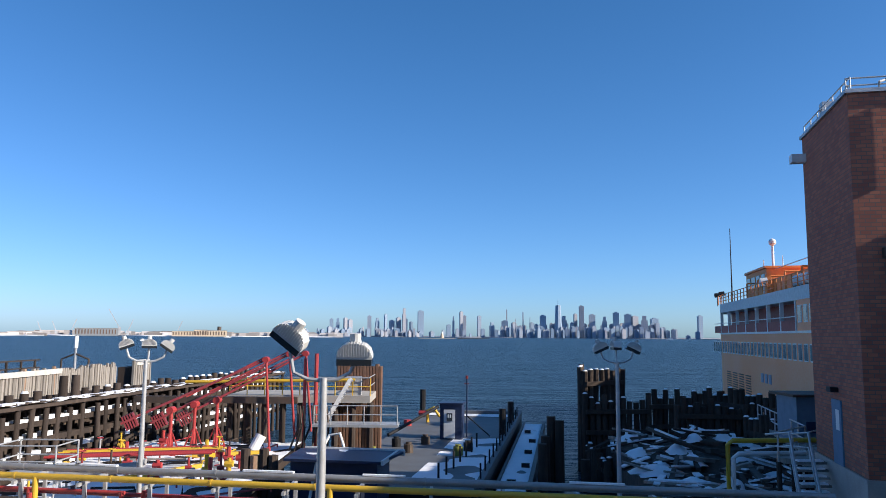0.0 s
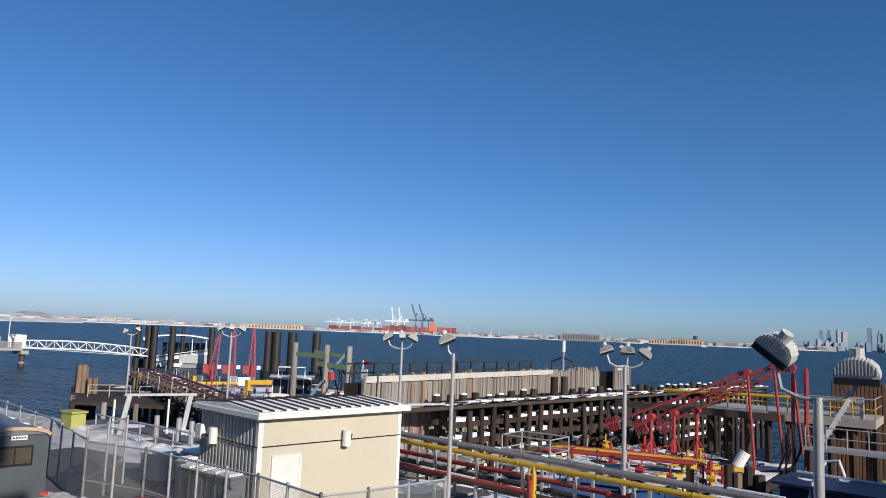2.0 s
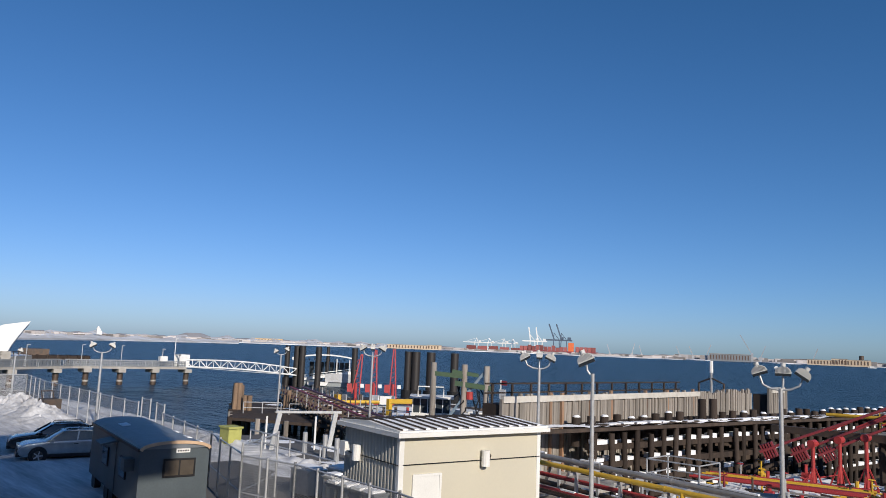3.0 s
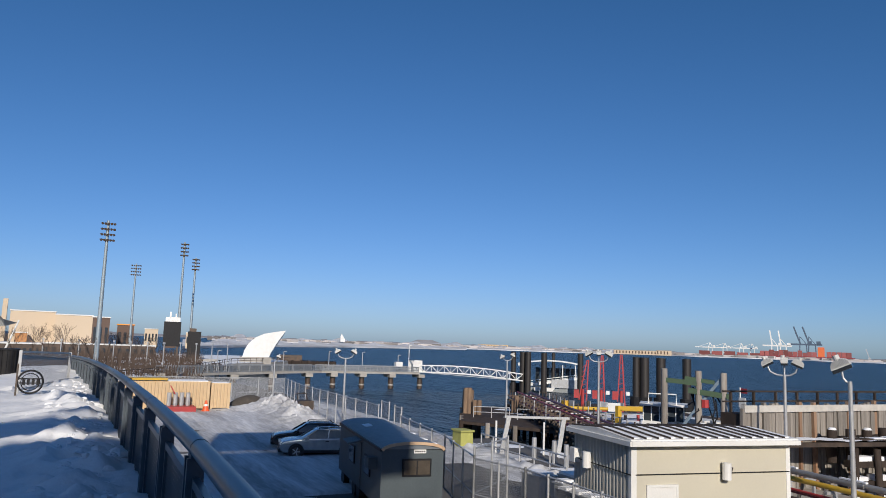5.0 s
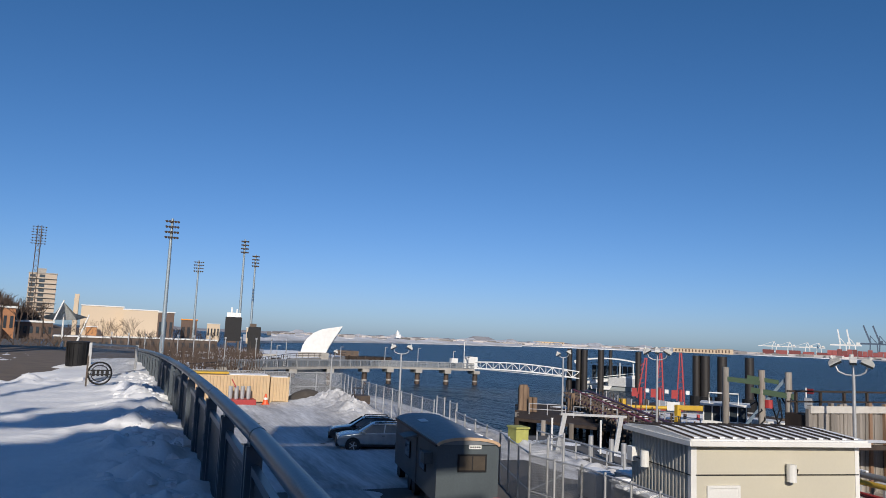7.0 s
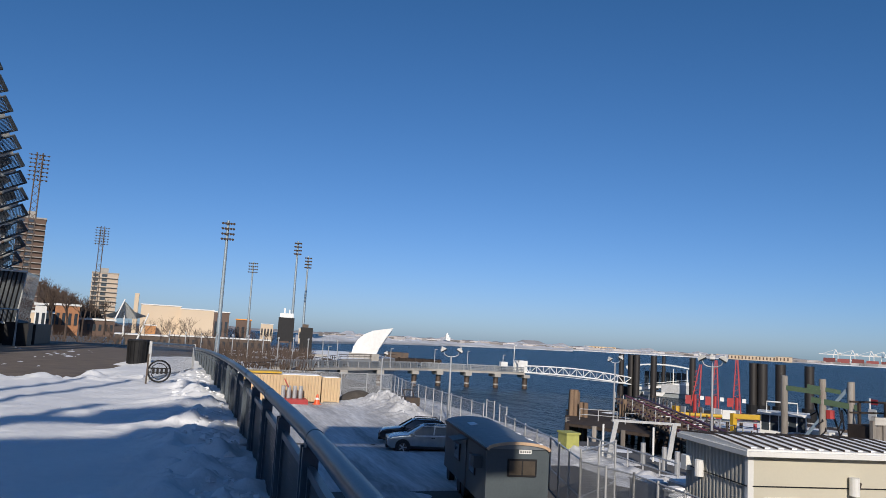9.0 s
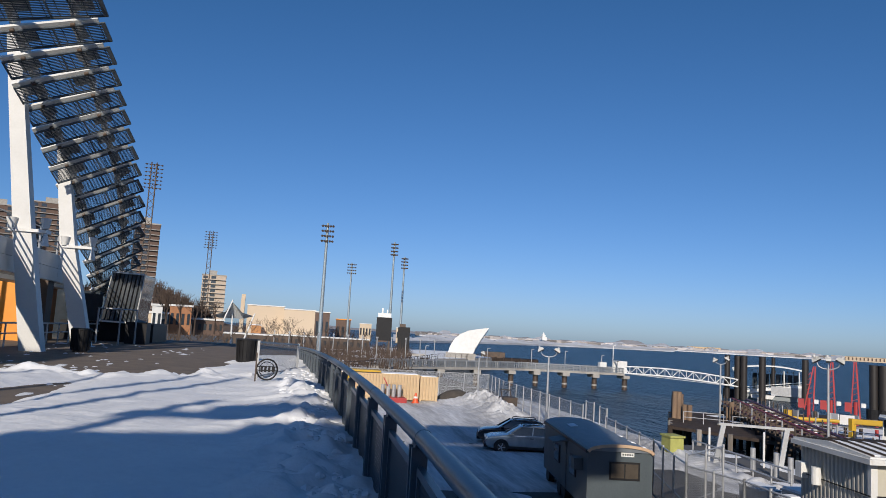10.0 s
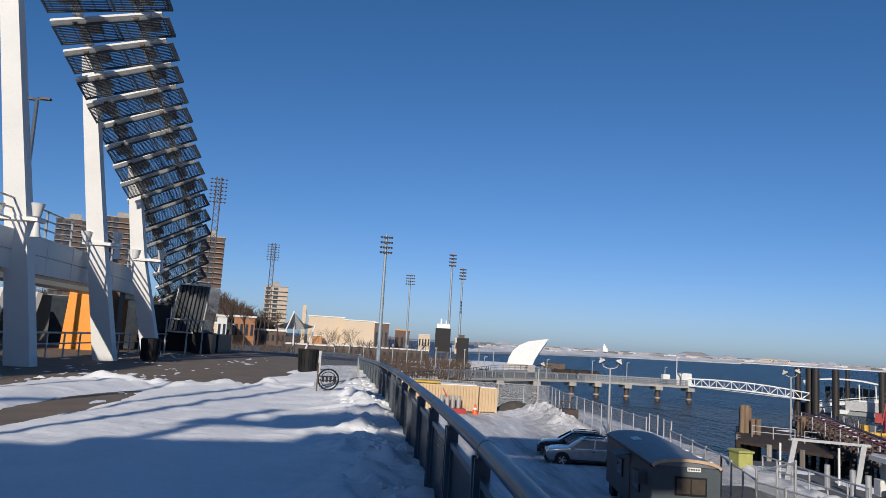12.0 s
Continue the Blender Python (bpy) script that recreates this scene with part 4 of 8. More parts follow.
def work_stand():
    t = thing("work_stand", "grey steel work platform with guard rails", "platform", pose(-16.4, 30.2, PIER))
    part("floor", Geo().box(-1.3, -1, 1.0, 1.3, 1, 1.12), GALV, t)
    for x in (-1.2, 1.2):
        for y in (-0.9, 0.9):
            part("leg", Geo().cyl((x, y, 0), (x, y, 2.3), 0.04), GALV, t)
    for z in (1.7, 2.3):
        part("guard_rail", Geo().tube([(-1.2, -0.9, z), (1.2, -0.9, z), (1.2, 0.9, z), (-1.2, 0.9, z), (-1.2, -0.9, z)], 0.03), GALV, t)
    part("ladder", Geo().beam((-1.9, -0.6, 0), (-1.3, -0.6, 1.6), 0.05, 0.05).beam((-1.9, -0.1, 0), (-1.3, -0.1, 1.6), 0.05, 0.05), GALV, t)
    part("grey_pipe", Geo().cyl((1.3, -1, 1.2), (4.2, -0.4, 1.45), 0.2, n=12), GREYPIPE, t)


work_stand()


def hose_tower():
    t = thing("berth_platform", "steel berth platform with railings, stairs and rusty sheet piles", "platform")
    part("deck", Geo().box(-13.5, 46.6, -2.5, -4.6, 51, -2.05), CONCRETE, t)
    part("girder", Geo().box(-19, 45.8, -2.5, -9, 46.2, -2.1), DARKSTEEL, t)
    for k in range(14):
        x = -7.2 + 0.22 * k
        part("sheet_pile", Geo().cyl((x, 51.2, -9), (x, 51.2, -0.25 - (0.15 if k % 3 else 0)), 0.15, n=6), mat("rusty sheet pile", (0.2, 0.1, 0.06), 0.85, other=(0.1, 0.06, 0.045)) if k == 0 else bpy.data.materials["rusty sheet pile"], t)
    for x in np.arange(-13.4, -4.5, 1.1):
        part("pile", Geo().cyl((x, 47, -9), (x, 47, -2.5), 0.2), DARKWOOD, t)
        part("railing_post", Geo().cyl((x, 46.7, -2.05), (x, 46.7, -0.95), 0.035), YELLOW, t)
    for z in (-1.5, -0.95):
        part("railing_bar", Geo().cyl((-13.4, 46.7, z), (-4.6, 46.7, z), 0.035), YELLOW if z < -1.2 else GALV, t)
        part("railing_bar", Geo().cyl((-4.7, 46.7, z), (-4.7, 51, z), 0.035), GALV, t)
    part("yellow_pipe", Geo().cyl((-16, 46.2, -1.25), (-5.5, 46.2, -1.05), 0.1), YELLOW, t)
    part("walkway", Geo().box(-7.5, 42.6, -3.5, -2.6, 44.2, -3.35), GALV, t)
    for x in np.arange(-7.4, -2.5, 0.95):
        part("railing_post", Geo().cyl((x, 42.7, -3.35), (x, 42.7, -2.3), 0.03), GALV, t)
    part("railing_bar", Geo().cyl((-7.4, 42.7, -2.3), (-2.6, 42.7, -2.3), 0.03).cyl((-7.4, 42.7, -2.8), (-2.6, 42.7, -2.8), 0.03), GALV, t)
    st = part("stair", Geo().beam((-7.0, 44.4, -3.4), (-5.6, 44.4, -0.9), 0.06, 0.18).beam((-7.0, 45.2, -3.4), (-5.6, 45.2, -0.9), 0.06, 0.18), WHITE, t)
    for k in range(10):
        part("tread", Geo().box(-6.95 + 0.14 * k, 44.42, -3.3 + 0.25 * k, -6.75 + 0.14 * k, 45.18, -3.27 + 0.25 * k), GALV, st)
    part("control_box", Geo().box(-6.2, 46.9, -2.05, -5.2, 47.5, -0.9), GALV, t)
    part("mast", Geo().cyl((-8.3, 44.5, -6), (-8.3, 44.5, 0.3), 0.1).cyl((-7.6, 44.3, -6), (-7.6, 44.3, 0.6), 0.12), RED, t)
    for k in range(9):
        x, y = -8.6 + 0.22 * k, 43.6 + random.uniform(-0.3, 0.3)
        part("hose", Geo().tube([(x, y, -2.4), (x + 0.15, y - 0.1, -3.6), (x - 0.1 + random.uniform(-0.3, 0.3), y - 0.3, -5.0), (x + 0.3, y - 0.5, -6.3)], 0.06, 6), random.choice((BLACK, DARKSTEEL, GREYPIPE)), t)
    for k in range(4):
        x = -9.6 + 0.45 * k
        part("fender_pile", Geo().cyl((x, 36.4, -9), (x, 36.4, -3.8 - 0.3 * (k % 2)), 0.24), RUSTWOOD if k == 1 else DARKWOOD, t)
    part("tank", Geo().cyl((-10.8, 42.7, -4.8), (-10.4, 42.9, -4.0), 0.3, n=14), WHITE, t)


hose_tower()


# ---- moored barge ----
def barge():
    t = thing("barge", "flat steel tank barge with snow strips and a small cabin", "barge", pose(-2.95, 38.5, -6.0, 0, 0, -9.2))
    part("hull", Geo().box(-4.7, 0, -2.2, 4.9, 37, -0.25), BLACK, t)
    part("deck", Geo().box(-4.7, 0, -0.25, 4.9, 37, 0), BARGE, t)
    part("coaming", Geo().box(4.55, 0, 0, 4.9, 37, 0.35).box(-4.7, 36.6, 0, 4.9, 37, 0.35), BARGE, t)
    s = Geo().sheet(-4.4, 4.5, 20, 34.2, 36.5, 6, lambda x, y: 0.06 + 0.05 * bump_noise(x, y, 0.5, 3))
    part("snow_strip", s, SNOW, t)
    part("snow_patch", Geo().sheet(0.8, 4.4, 26, 1, 19, 60, lambda x, y: 0.02 + 0.1 * bump_noise(x, y, 0.45, 3)), SNOW, t)
    part("snow_patch", Geo().sheet(-4.4, 0.2, 26, 6, 30, 60, lambda x, y: -0.06 + 0.1 * bump_noise(x, y, 0.35, 8)), SNOW, t)
    side = part("fender_float", Geo().box(5.3, 2, -1.9, 7.3, 33, -0.4), BARGE, t, "low snow-covered float alongside")
    part("snow", Geo().sheet(5.45, 7.0, 10, 2.2, 32.8, 70, lambda x, y: -0.36 + 0.06 * bump_noise(x, y, 0.7, 1)), SNOW, side)
    part("kerb", Geo().box(7.05, 2, -0.4, 7.3, 33, -0.15).box(5.3, 2, -0.4, 5.45, 33, -0.2), BLACK, side)
    c = part("cabin", Geo().box(-0.2, 18.2, 0, 1.45, 19.8, 2.6), NAVY, t, "small navy blue cabin with a white door")
    d = part("door", Geo().box(0.1, 18.14, 0.1, 0.95, 18.2, 2.2), PALE, c)
    part("door_window", Geo().box(0.32, 18.1, 1.35, 0.75, 18.14, 1.95), GLASS, d)
    part("number_plate", Geo().box(0.4, 18.08, 1.6, 0.5, 18.1, 1.85).box(0.56, 18.08, 1.6, 0.66, 18.1, 1.85), WHITE, d)
    part("roof", Geo().box(-0.3, 18.05, 2.6, 1.55, 19.9, 2.7), NAVY, c)
    part("mast", Geo().cyl((1.6, 20, 0), (1.6, 20, 4.4), 0.06), NAVY, t)
    part("mast_lamp", Geo().cyl((1.6, 20, 4.4), (1.6, 20, 4.65), 0.1).box(1.4, 19.95, 4.0, 1.8, 20.05, 4.06), RED, t)
    part("stay", Geo().cyl((1.6, 20, 1.6), (3.4, 20, 0.1), 0.05), BLACK, t)
    part("post", Geo().cyl((-3.9, 12, 0), (-3.9, 12, 2.9), 0.09), BLACK, t)
    part("crane_boom", Geo().cyl((-4.0, 17.5, 0.3), (-1.4, 24.5, 1.8), 0.13), BLACK, t)
    part("yellow_pipe", Geo().tube([(-2.9, 28, 0.1), (-2.9, 28, 1.1), (-2.4, 28, 1.4), (-1.9, 28, 0.7), (0.2, 29, 0.7)], 0.16), YELLOW, t)
    part("red_valve", Geo().cyl((-3.7, 28, 0.9), (-2.9, 28, 0.9), 0.2).cyl((-4.3, 26, 0), (-4.3, 26, 0.5), 0.35), RED, t)
    for k, (x, y) in enumerate(((-3.0, 9), (-2.6, 14), (-1.2, 11.5), (-0.8, 15.5), (2.2, 11), (2.6, 13))):
        part("hatch", Geo().cyl((x, y, 0), (x, y, 0.55), 0.32, n=12).cyl((x, y, 0.55), (x, y, 0.7), 0.2, n=12), mat("olive paint", (0.22, 0.22, 0.04), 0.6) if k == 0 else random.choice((bpy.data.materials["olive paint"], BLACK, DARKSTEEL)), t)
    for k in range(14):
        y = 1.5 + 2.4 * k
        part("stanchion", Geo().cyl((4.7, y, 0), (4.7, y, 1.15), 0.05), BLACK, t)
        if k < 7:
            part("stanchion", Geo().cyl((2.4 + 0.1 * k, 2 + 2.1 * k, 0), (2.4 + 0.1 * k, 2 + 2.1 * k, 1.0), 0.06), BLACK, t)
    for k in range(5):
        x, y = random.uniform(5.6, 6.8), 4 + 5.5 * k
        part("cleat", Geo().box(x - 0.25, y - 0.1, -0.35, x + 0.25, y + 0.1, -0.1), BLACK, side)
    for x, y, h in ((-4.3, 33, 2.6), (4.3, 30, 1.9), (4.2, 22, 2.0)):
        part("bollard", Geo().cyl((x, y, 0), (x, y, h), 0.28), BLACK, t)
    sh = part("shed_roof", Geo().prism([(-3.6, -5), (0.9, -5), (1.3, -1.8), (-3.9, -1.8)], 2.0, 2.12), NAVY, t, "flat navy roof edged in white")
    part("roof_edge", Geo().box(-3.7, -1.8, 1.9, 1.35, -1.68, 2.2).box(0.95, -5, 1.95, 1.05, -1.8, 2.16), PALE, sh)
    part("roof_snow", Geo().sheet(-3.5, -1.4, 20, -4.9, -1.9, 14, lambda x, y: 2.11 + 0.06 * bump_noise(x, y, 0.7, 2)), SNOW, sh)
    part("shed_wall", Geo().box(-3.4, -4.6, -0.2, 0.7, -2.2, 2.0), NAVY, sh)
    part("guard_rail", Geo().tube([(-4.2, -1.2, 0), (-4.2, -1.2, 1.4), (-0.6, -1.2, 1.4), (-0.6, -1.2, 0)], 0.04).tube([(-4.2, -1.2, 0.8), (-0.6, -1.2, 0.8)], 0.03), RAIL, t)
    part("bent_pipe", Geo().tube([(-2.4, -5.2, -0.5), (-2.1, -4.6, 2.2), (-1.7, -4.2, 3.1), (-1.2, -4.2, 3.2), (-1.0, -4.2, 2.6)], 0.07), WHITE, t)


barge()

piles = ((6.55, 45.6, -3.1), (6.1, 44.9, -4.2), (7.0, 45.2, -3.3), (5.7, 43.2, -4.4), (8.3, 44.0, -5.4))
for x, y, z in piles:
    single("mooring_pile", Geo().cyl((x, y, -9), (x, y, z), 0.3, 0.27, 10), DARKWOOD, "dark round mooring pile standing in the water", "pile", "mooring piles", smooth=True)


# ---- fender wall and wreckage beside the tower ----
def fender_wall():
    t = thing("fender_wall", "dark timber pile fender wall with snow on top", "fender", kind="structure")
    tall = mesh_of("pile", Geo().cyl((0, 0, -9), (0, 0, 0), 0.21, 0.19, 8), DARKWOOD, True)
    cap = mesh_of("snow_cap", Geo().cyl((0, 0, 0), (0, 0, 0.08), 0.17, 0.1, 8), SNOW, True)
    runs = (((9.0, 49.2), (10.0, 54), 1.0, -0.35), ((9.3, 49.0), (12.4, 51.5), 0.5, -0.45), ((9.2, 48.6), (13.5, 49.2), 0.42, -2.2), ((13.5, 49.2), (19.2, 50.5), 0.4, -1.9), ((14.5, 46.5), (19.0, 46.0), 0.4, -2.2),
            ((17.8, 50), (20.5, 44), 0.45, -1.7), ((17.0, 42), (18.2, 36.5), 0.45, -2.6), ((9.3, 48.2), (9.6, 43.5), 0.45, -5.2))
    for a, b, step, z in runs:
        a, b = Vector((*a, 0)), Vector((*b, 0))
        n = int((b - a).length / step)
        for k in range(n + 1):
            p = a.lerp(b, k / n)
            dz = random.uniform(-0.45, 0.25) if z < -1 else random.uniform(-0.1, 0.1)
            ob = new("pile", tall)
            ob.parent = t
            ob.matrix_basis = pose(p.x, p.y, z + dz, random.uniform(-2, 2), random.uniform(-2, 2), random.uniform(0, 60))
            if random.random() < 0.5:
                c = new("snow_cap", cap)
                c.parent = t
                c.matrix_basis = pose(p.x, p.y, z + dz)
        for w in (0.9, 2.2):
            part("waler", Geo().beam((a.x, a.y - 0.25, z - w), (b.x, b.y - 0.25, z - w), 0.25, 0.28), DARKWOOD, t)


fender_wall()


def heap_height(x, y):
    return -5.0 + 1.1 * math.exp(-((x - 14.5) / 4.0) ** 2 - ((y - 41) / 5.5) ** 2) + 0.5 * bump_noise(x, y, 0.5, 3)


single("rubble", Geo().sheet(8.2, 20, 50, 27, 48, 80, lambda x, y: heap_height(x, y) - 0.15 + 0.3 * abs(bump_noise(x, y, 1.7, 6)) - (2.5 if x < 9.3 + 0.05 * (y - 27) else 0)), RUBBLE, "dark heap of rubble and broken timber", "rubble", kind="stuff")
for k in range(150):
    x, y = random.uniform(9.8, 18.5), random.uniform(28, 47)
    L = random.uniform(0.8, 4.2)
    z = heap_height(x, y) + random.uniform(0.02, 0.3)
    m = pose(x, y, z, random.uniform(-8, 8), random.uniform(-16, 16), random.choice((10, 60, 150, 170, 100)) + random.uniform(-25, 25))
    w, h = random.uniform(0.12, 0.35), random.uniform(0.06, 0.2)
    p = single("broken_timber", Geo().obox(Matrix(), L, w, h), random.choice((DARKWOOD, DARKWOOD, RUBBLE, OLDWOOD)), "broken dark timber lying on the rubble heap", "timber", "broken timbers")
    p.matrix_basis = m
    if random.random() < 0.55:
        part("snow", Geo().box(-L / 2 * random.uniform(0.2, 1), -w / 2, h / 2, L / 2 * random.uniform(0.2, 1), w / 2, h / 2 + 0.07), SNOW, p)
for k in range(26):
    x, y = random.uniform(10, 18), random.uniform(28.5, 46)
    z = heap_height(x, y)
    sx, sy = random.uniform(0.4, 1.4), random.uniform(0.4, 1.2)
    single("snow_patch", Geo().sheet(x - sx, x + sx, 10, y - sy, y + sy, 10, lambda a, b: z + 0.42 * max(0, 1 - ((a - x) / sx) ** 2 - ((b - y) / sy) ** 2) - 0.05 + 0.08 * bump_noise(a, b, 2.2, 4)), SNOW,
           "patch of snow on the rubble heap", "snow", kind="stuff", smooth=True)


def catwalk():
    t = thing("catwalk", "timber catwalk with steel railings and steps by the tower", "catwalk")
    path = [Vector((19.3, 44.5, -3.3)), Vector((15.6, 31.0, -3.0)), Vector((13.2, 28.2, -2.9))]
    for a, b in zip(path, path[1:]):
        part("deck", Geo().beam(a, b, 1.3, 0.2), OLDWOOD, t)
        n = max(2, int((b - a).length / 1.5))
        for s in (-0.6, 0.6):
            for z in (0.55, 1.1):
                part("rail", Geo().cyl(a + Vector((s, 0, z)), b + Vector((s, 0, z)), 0.035), GALV, t)
            for k in range(n + 1):
                p = a.lerp(b, k / n)
                part("post", Geo().cyl(p + Vector((s, 0, 0)), p + Vector((s, 0, 1.1)), 0.04), GALV, t)
                part("leg", Geo().cyl(p + Vector((s, 0, -4)), p + Vector((s, 0, 0)), 0.1), DARKWOOD, t)
    for k in range(9):
        st = part("step", Geo().box(11.9 - 0.1 * k, 25.2 - 0.28 * k, -2.5 - 0.2 * k, 12.9 - 0.1 * k, 25.5 - 0.28 * k, -2.42 - 0.2 * k), OLDWOOD, t)
        part("snow", Geo().box(11.95 - 0.1 * k, 25.22 - 0.28 * k, -2.42 - 0.2 * k, 12.8 - 0.1 * k, 25.48 - 0.28 * k, -2.37 - 0.2 * k), SNOW, st)
    for s in (11.85, 12.5):
        part("stair_rail", Geo().tube([(s, 27.5, -1.8), (s, 25.6, -1.5), (s - 0.9, 23.0, -3.4)], 0.04).tube([(s, 27.5, -2.2), (s, 25.6, -2.0), (s - 0.9, 23.0, -3.9)], 0.03), GALV, t)
    part("yellow_pipe", Geo().tube([(11.3, 29.8, -5), (11.3, 29.8, -2.5), (11.5, 29.8, -2.35), (15, 30.2, -2.35)], 0.1), YELLOW, t)
    part("white_pipe", Geo().tube([(11.2, 29, -5), (11.2, 29, -2.9), (11.4, 29, -2.75), (14.2, 29.4, -2.75)], 0.1), WHITE, t)
    part("frame", Geo().tube([(11.4, 28.5, -4.4), (13.4, 27.2, -4.9)], 0.05).tube([(11.4, 28.5, -3.8), (13.4, 27.2, -4.3)], 0.05), GALV, t)


catwalk()
hutb = thing("gate_booth", "small blue-grey booth beside the brick tower", "booth", pose(16.9, 34.6, -2.9))
part("body", Geo().box(-1, -1, 0, 1, 1, 2.0), mat("blue-grey booth paint", (0.17, 0.25, 0.33), 0.6), hutb)
part("roof", Geo().box(-1.25, -1.25, 2.0, 1.25, 1.25, 2.12), DARKSTEEL, hutb)
part("notice", Geo().box(-0.6, -1.03, 0.4, 0.1, -1, 0.9), NAVY, hutb)


# ---- ferry ----
def ferry():
    t = thing("ferry", "large weathered orange and white ferry at its berth", "ferry", pose(25.1, 48, 0, 0, 0, -10.6))
    L, W = 47, 17
    bow = [(0, -14), (0, L - 8), (1.2, L - 3), (4, L), (W - 4, L), (W - 1.2, L - 3), (W, L - 8), (W, -14)]
    part("hull", Geo().prism(bow, -7.6, -0.3), FERRYWHITE, t)
    part("saloon_wall", Geo().prism(bow, -0.3, 2.2), FERRYWHITE, t)
    part("upper_band", Geo().prism(bow, 4.6, 5.6), mat("pale blue-white paint", (0.6, 0.66, 0.68), 0.5), t)
    part("inner_wall", Geo().box(1.6, -14, 2.2, W - 1.6, L - 6, 4.6), mat("dark red panelling", (0.32, 0.08, 0.06), 0.6), t)
    part("deck_edge", Geo().prism([(a - 0.06 if a < 8 else a + 0.06, b) for a, b in bow], 2.12, 2.3), WHITE, t)
    part("solid_wall", Geo().box(0, -14, 2.2, 1.6, 7.6, 4.6), FERRYWHITE, t)
    y = 8.0
    while y < L - 4:
        part("upright", Geo().box(0.0, y - 0.1, 2.3, 0.3, y + 0.1, 4.6), WHITE, t)
        part("bulwark", Geo().box(0.05, y + 0.1, 2.3, 0.12, y + 4.3, 3.1), mat("dark red bulwark", (0.38, 0.07, 0.05), 0.6) if y < 8.1 else bpy.data.materials["dark red bulwark"], t)
        part("rail", Geo().box(0.03, y + 0.1, 3.35, 0.09, y + 4.3, 3.42), WHITE, t)
        y += 4.4
    for k in range(36):
        y = -8 + 1.45 * k
        w = part("window", Geo().box(-0.03, y, 0.05, 0.0, y + 0.95, 1.35), WHITE, t)
        part("pane", Geo().box(-0.05, y + 0.1, 0.14, -0.03, y + 0.85, 1.26), mat("ferry window glass", (0.12, 0.16, 0.17), 0.1, bump=0) if k == 0 else bpy.data.materials["ferry window glass"], w)
    for k in range(7):
        y = -2.5 + 1.45 * k
        w = part("window", Geo().box(-0.03, y, 2.9, 0.0, y + 1.0, 4.2), WHITE, t)
        part("pane", Geo().box(-0.05, y + 0.1, 3.0, -0.03, y + 0.9, 4.1), bpy.data.materials["ferry window glass"], w)
    for k in range(4):
        for j in range(9):
            part("vent_slat", Geo().box(-0.05, 24 + 3.2 * k, -3.9 + 0.24 * j, 0, 26.2 + 3.2 * k, -3.8 + 0.24 * j), BLACK, t)
    part("name_bars", Geo().box(-0.04, 16, -2.2, 0, 16.9, -1.4).box(-0.04, 17.4, -2.2, 0, 18.3, -1.4).box(-0.04, 18.8, -2.2, 0, 19.7, -1.4), mat("faded blue-grey lettering", (0.35, 0.38, 0.45), 0.7), t)
    part("waterline", Geo().prism([(a - 0.03 if a < 8 else a + 0.03, b) for a, b in bow], -7.6, -5.2), FERRYORANGE, t)
    h = part("wheelhouse", Geo().box(2.4, 6.5, 5.6, 12, 24, 7.4).prism([(1.8, 24), (1.8, 33), (4.0, 38), (12, 38), (12, 24)], 5.6, 8.5), FERRYORANGE, t, "bright orange wheelhouse")
    part("roof", Geo().prism([(1.6, 23.8), (1.6, 33), (3.8, 38.4), (12.3, 38.4), (12.3, 23.8)], 8.5, 8.7), FERRYORANGE, h)
    for k in range(4):
        part("pane", Geo().box(1.75, 24.6 + 2.1 * k, 6.9, 1.8, 26.2 + 2.1 * k, 8.0), bpy.data.materials["ferry window glass"], h)
    for y in np.arange(0, L - 5, 1.6):
        part("rail_post", Geo().cyl((0.3, y, 5.6), (0.3, y, 6.75), 0.05), FERRYORANGE, t)
    for z in (6.0, 6.35, 6.75):
        part("rail_bar", Geo().cyl((0.3, -4, z), (0.3, L - 6, z), 0.035), FERRYORANGE, t)
    for y in (10, 15, 20, 25, 30):
        part("frame_post", Geo().cyl((1.2, y, 5.6), (1.2, y, 7.4), 0.08).cyl((1.2, y, 7.4), (2.4, y, 7.4), 0.08), FERRYORANGE, t)
    for k in range(3):
        y = 5.0 + 2.3 * k
        part("life_raft", Geo().cyl((1.2, y, 6.3), (1.2, y + 1.8, 6.3), 0.5, n=14), WHITE, t, "white life raft canister", smooth=True)
        part("raft_cradle", Geo().box(0.8, y + 0.2, 5.6, 1.6, y + 1.6, 5.9), DARKSTEEL, t)
    part("roof_fence", Geo().tube([(2.6, 7, 7.7), (2.6, 7, 8.4), (2.6, 30, 8.4), (2.6, 30, 7.7)], 0.04), GALV, t)
    m = part("mast", Geo().cyl((5, 34.6, 7.7), (5, 34.6, 12.0), 0.14).box(3.8, 34.5, 9.0, 6.2, 34.7, 9.15).cyl((4, 34.6, 9), (4, 34.6, 10.3), 0.05).cyl((6, 34.6, 9), (6, 34.6, 10.8), 0.05).box(3.8, 34.0, 8.2, 6.2, 35.2, 8.35), WHITE, t)
    dome = Geo()
    for i in range(5):
        a, b = -0.5 * math.pi + math.pi * i / 5, -0.5 * math.pi + math.pi * (i + 1) / 5
        dome.cyl((5, 34.6, 12.3 + 0.42 * math.sin(a)), (5, 34.6, 12.3 + 0.42 * math.sin(b)), max(0.02, 0.42 * math.cos(a)), max(0.02, 0.42 * math.cos(b)), 12)
    part("radar_dome", dome, WHITE, m, smooth=True)
    part("funnel", Geo().cyl((5, 9.5, 7.7), (5, 9.5, 9.4), 1.5, 1.4, 16), NAVY, t)
    part("antenna", Geo().cyl((1.5, 39.5, 5.6), (1.5, 39.5, 14.6), 0.09, 0.04), BLACK, t)
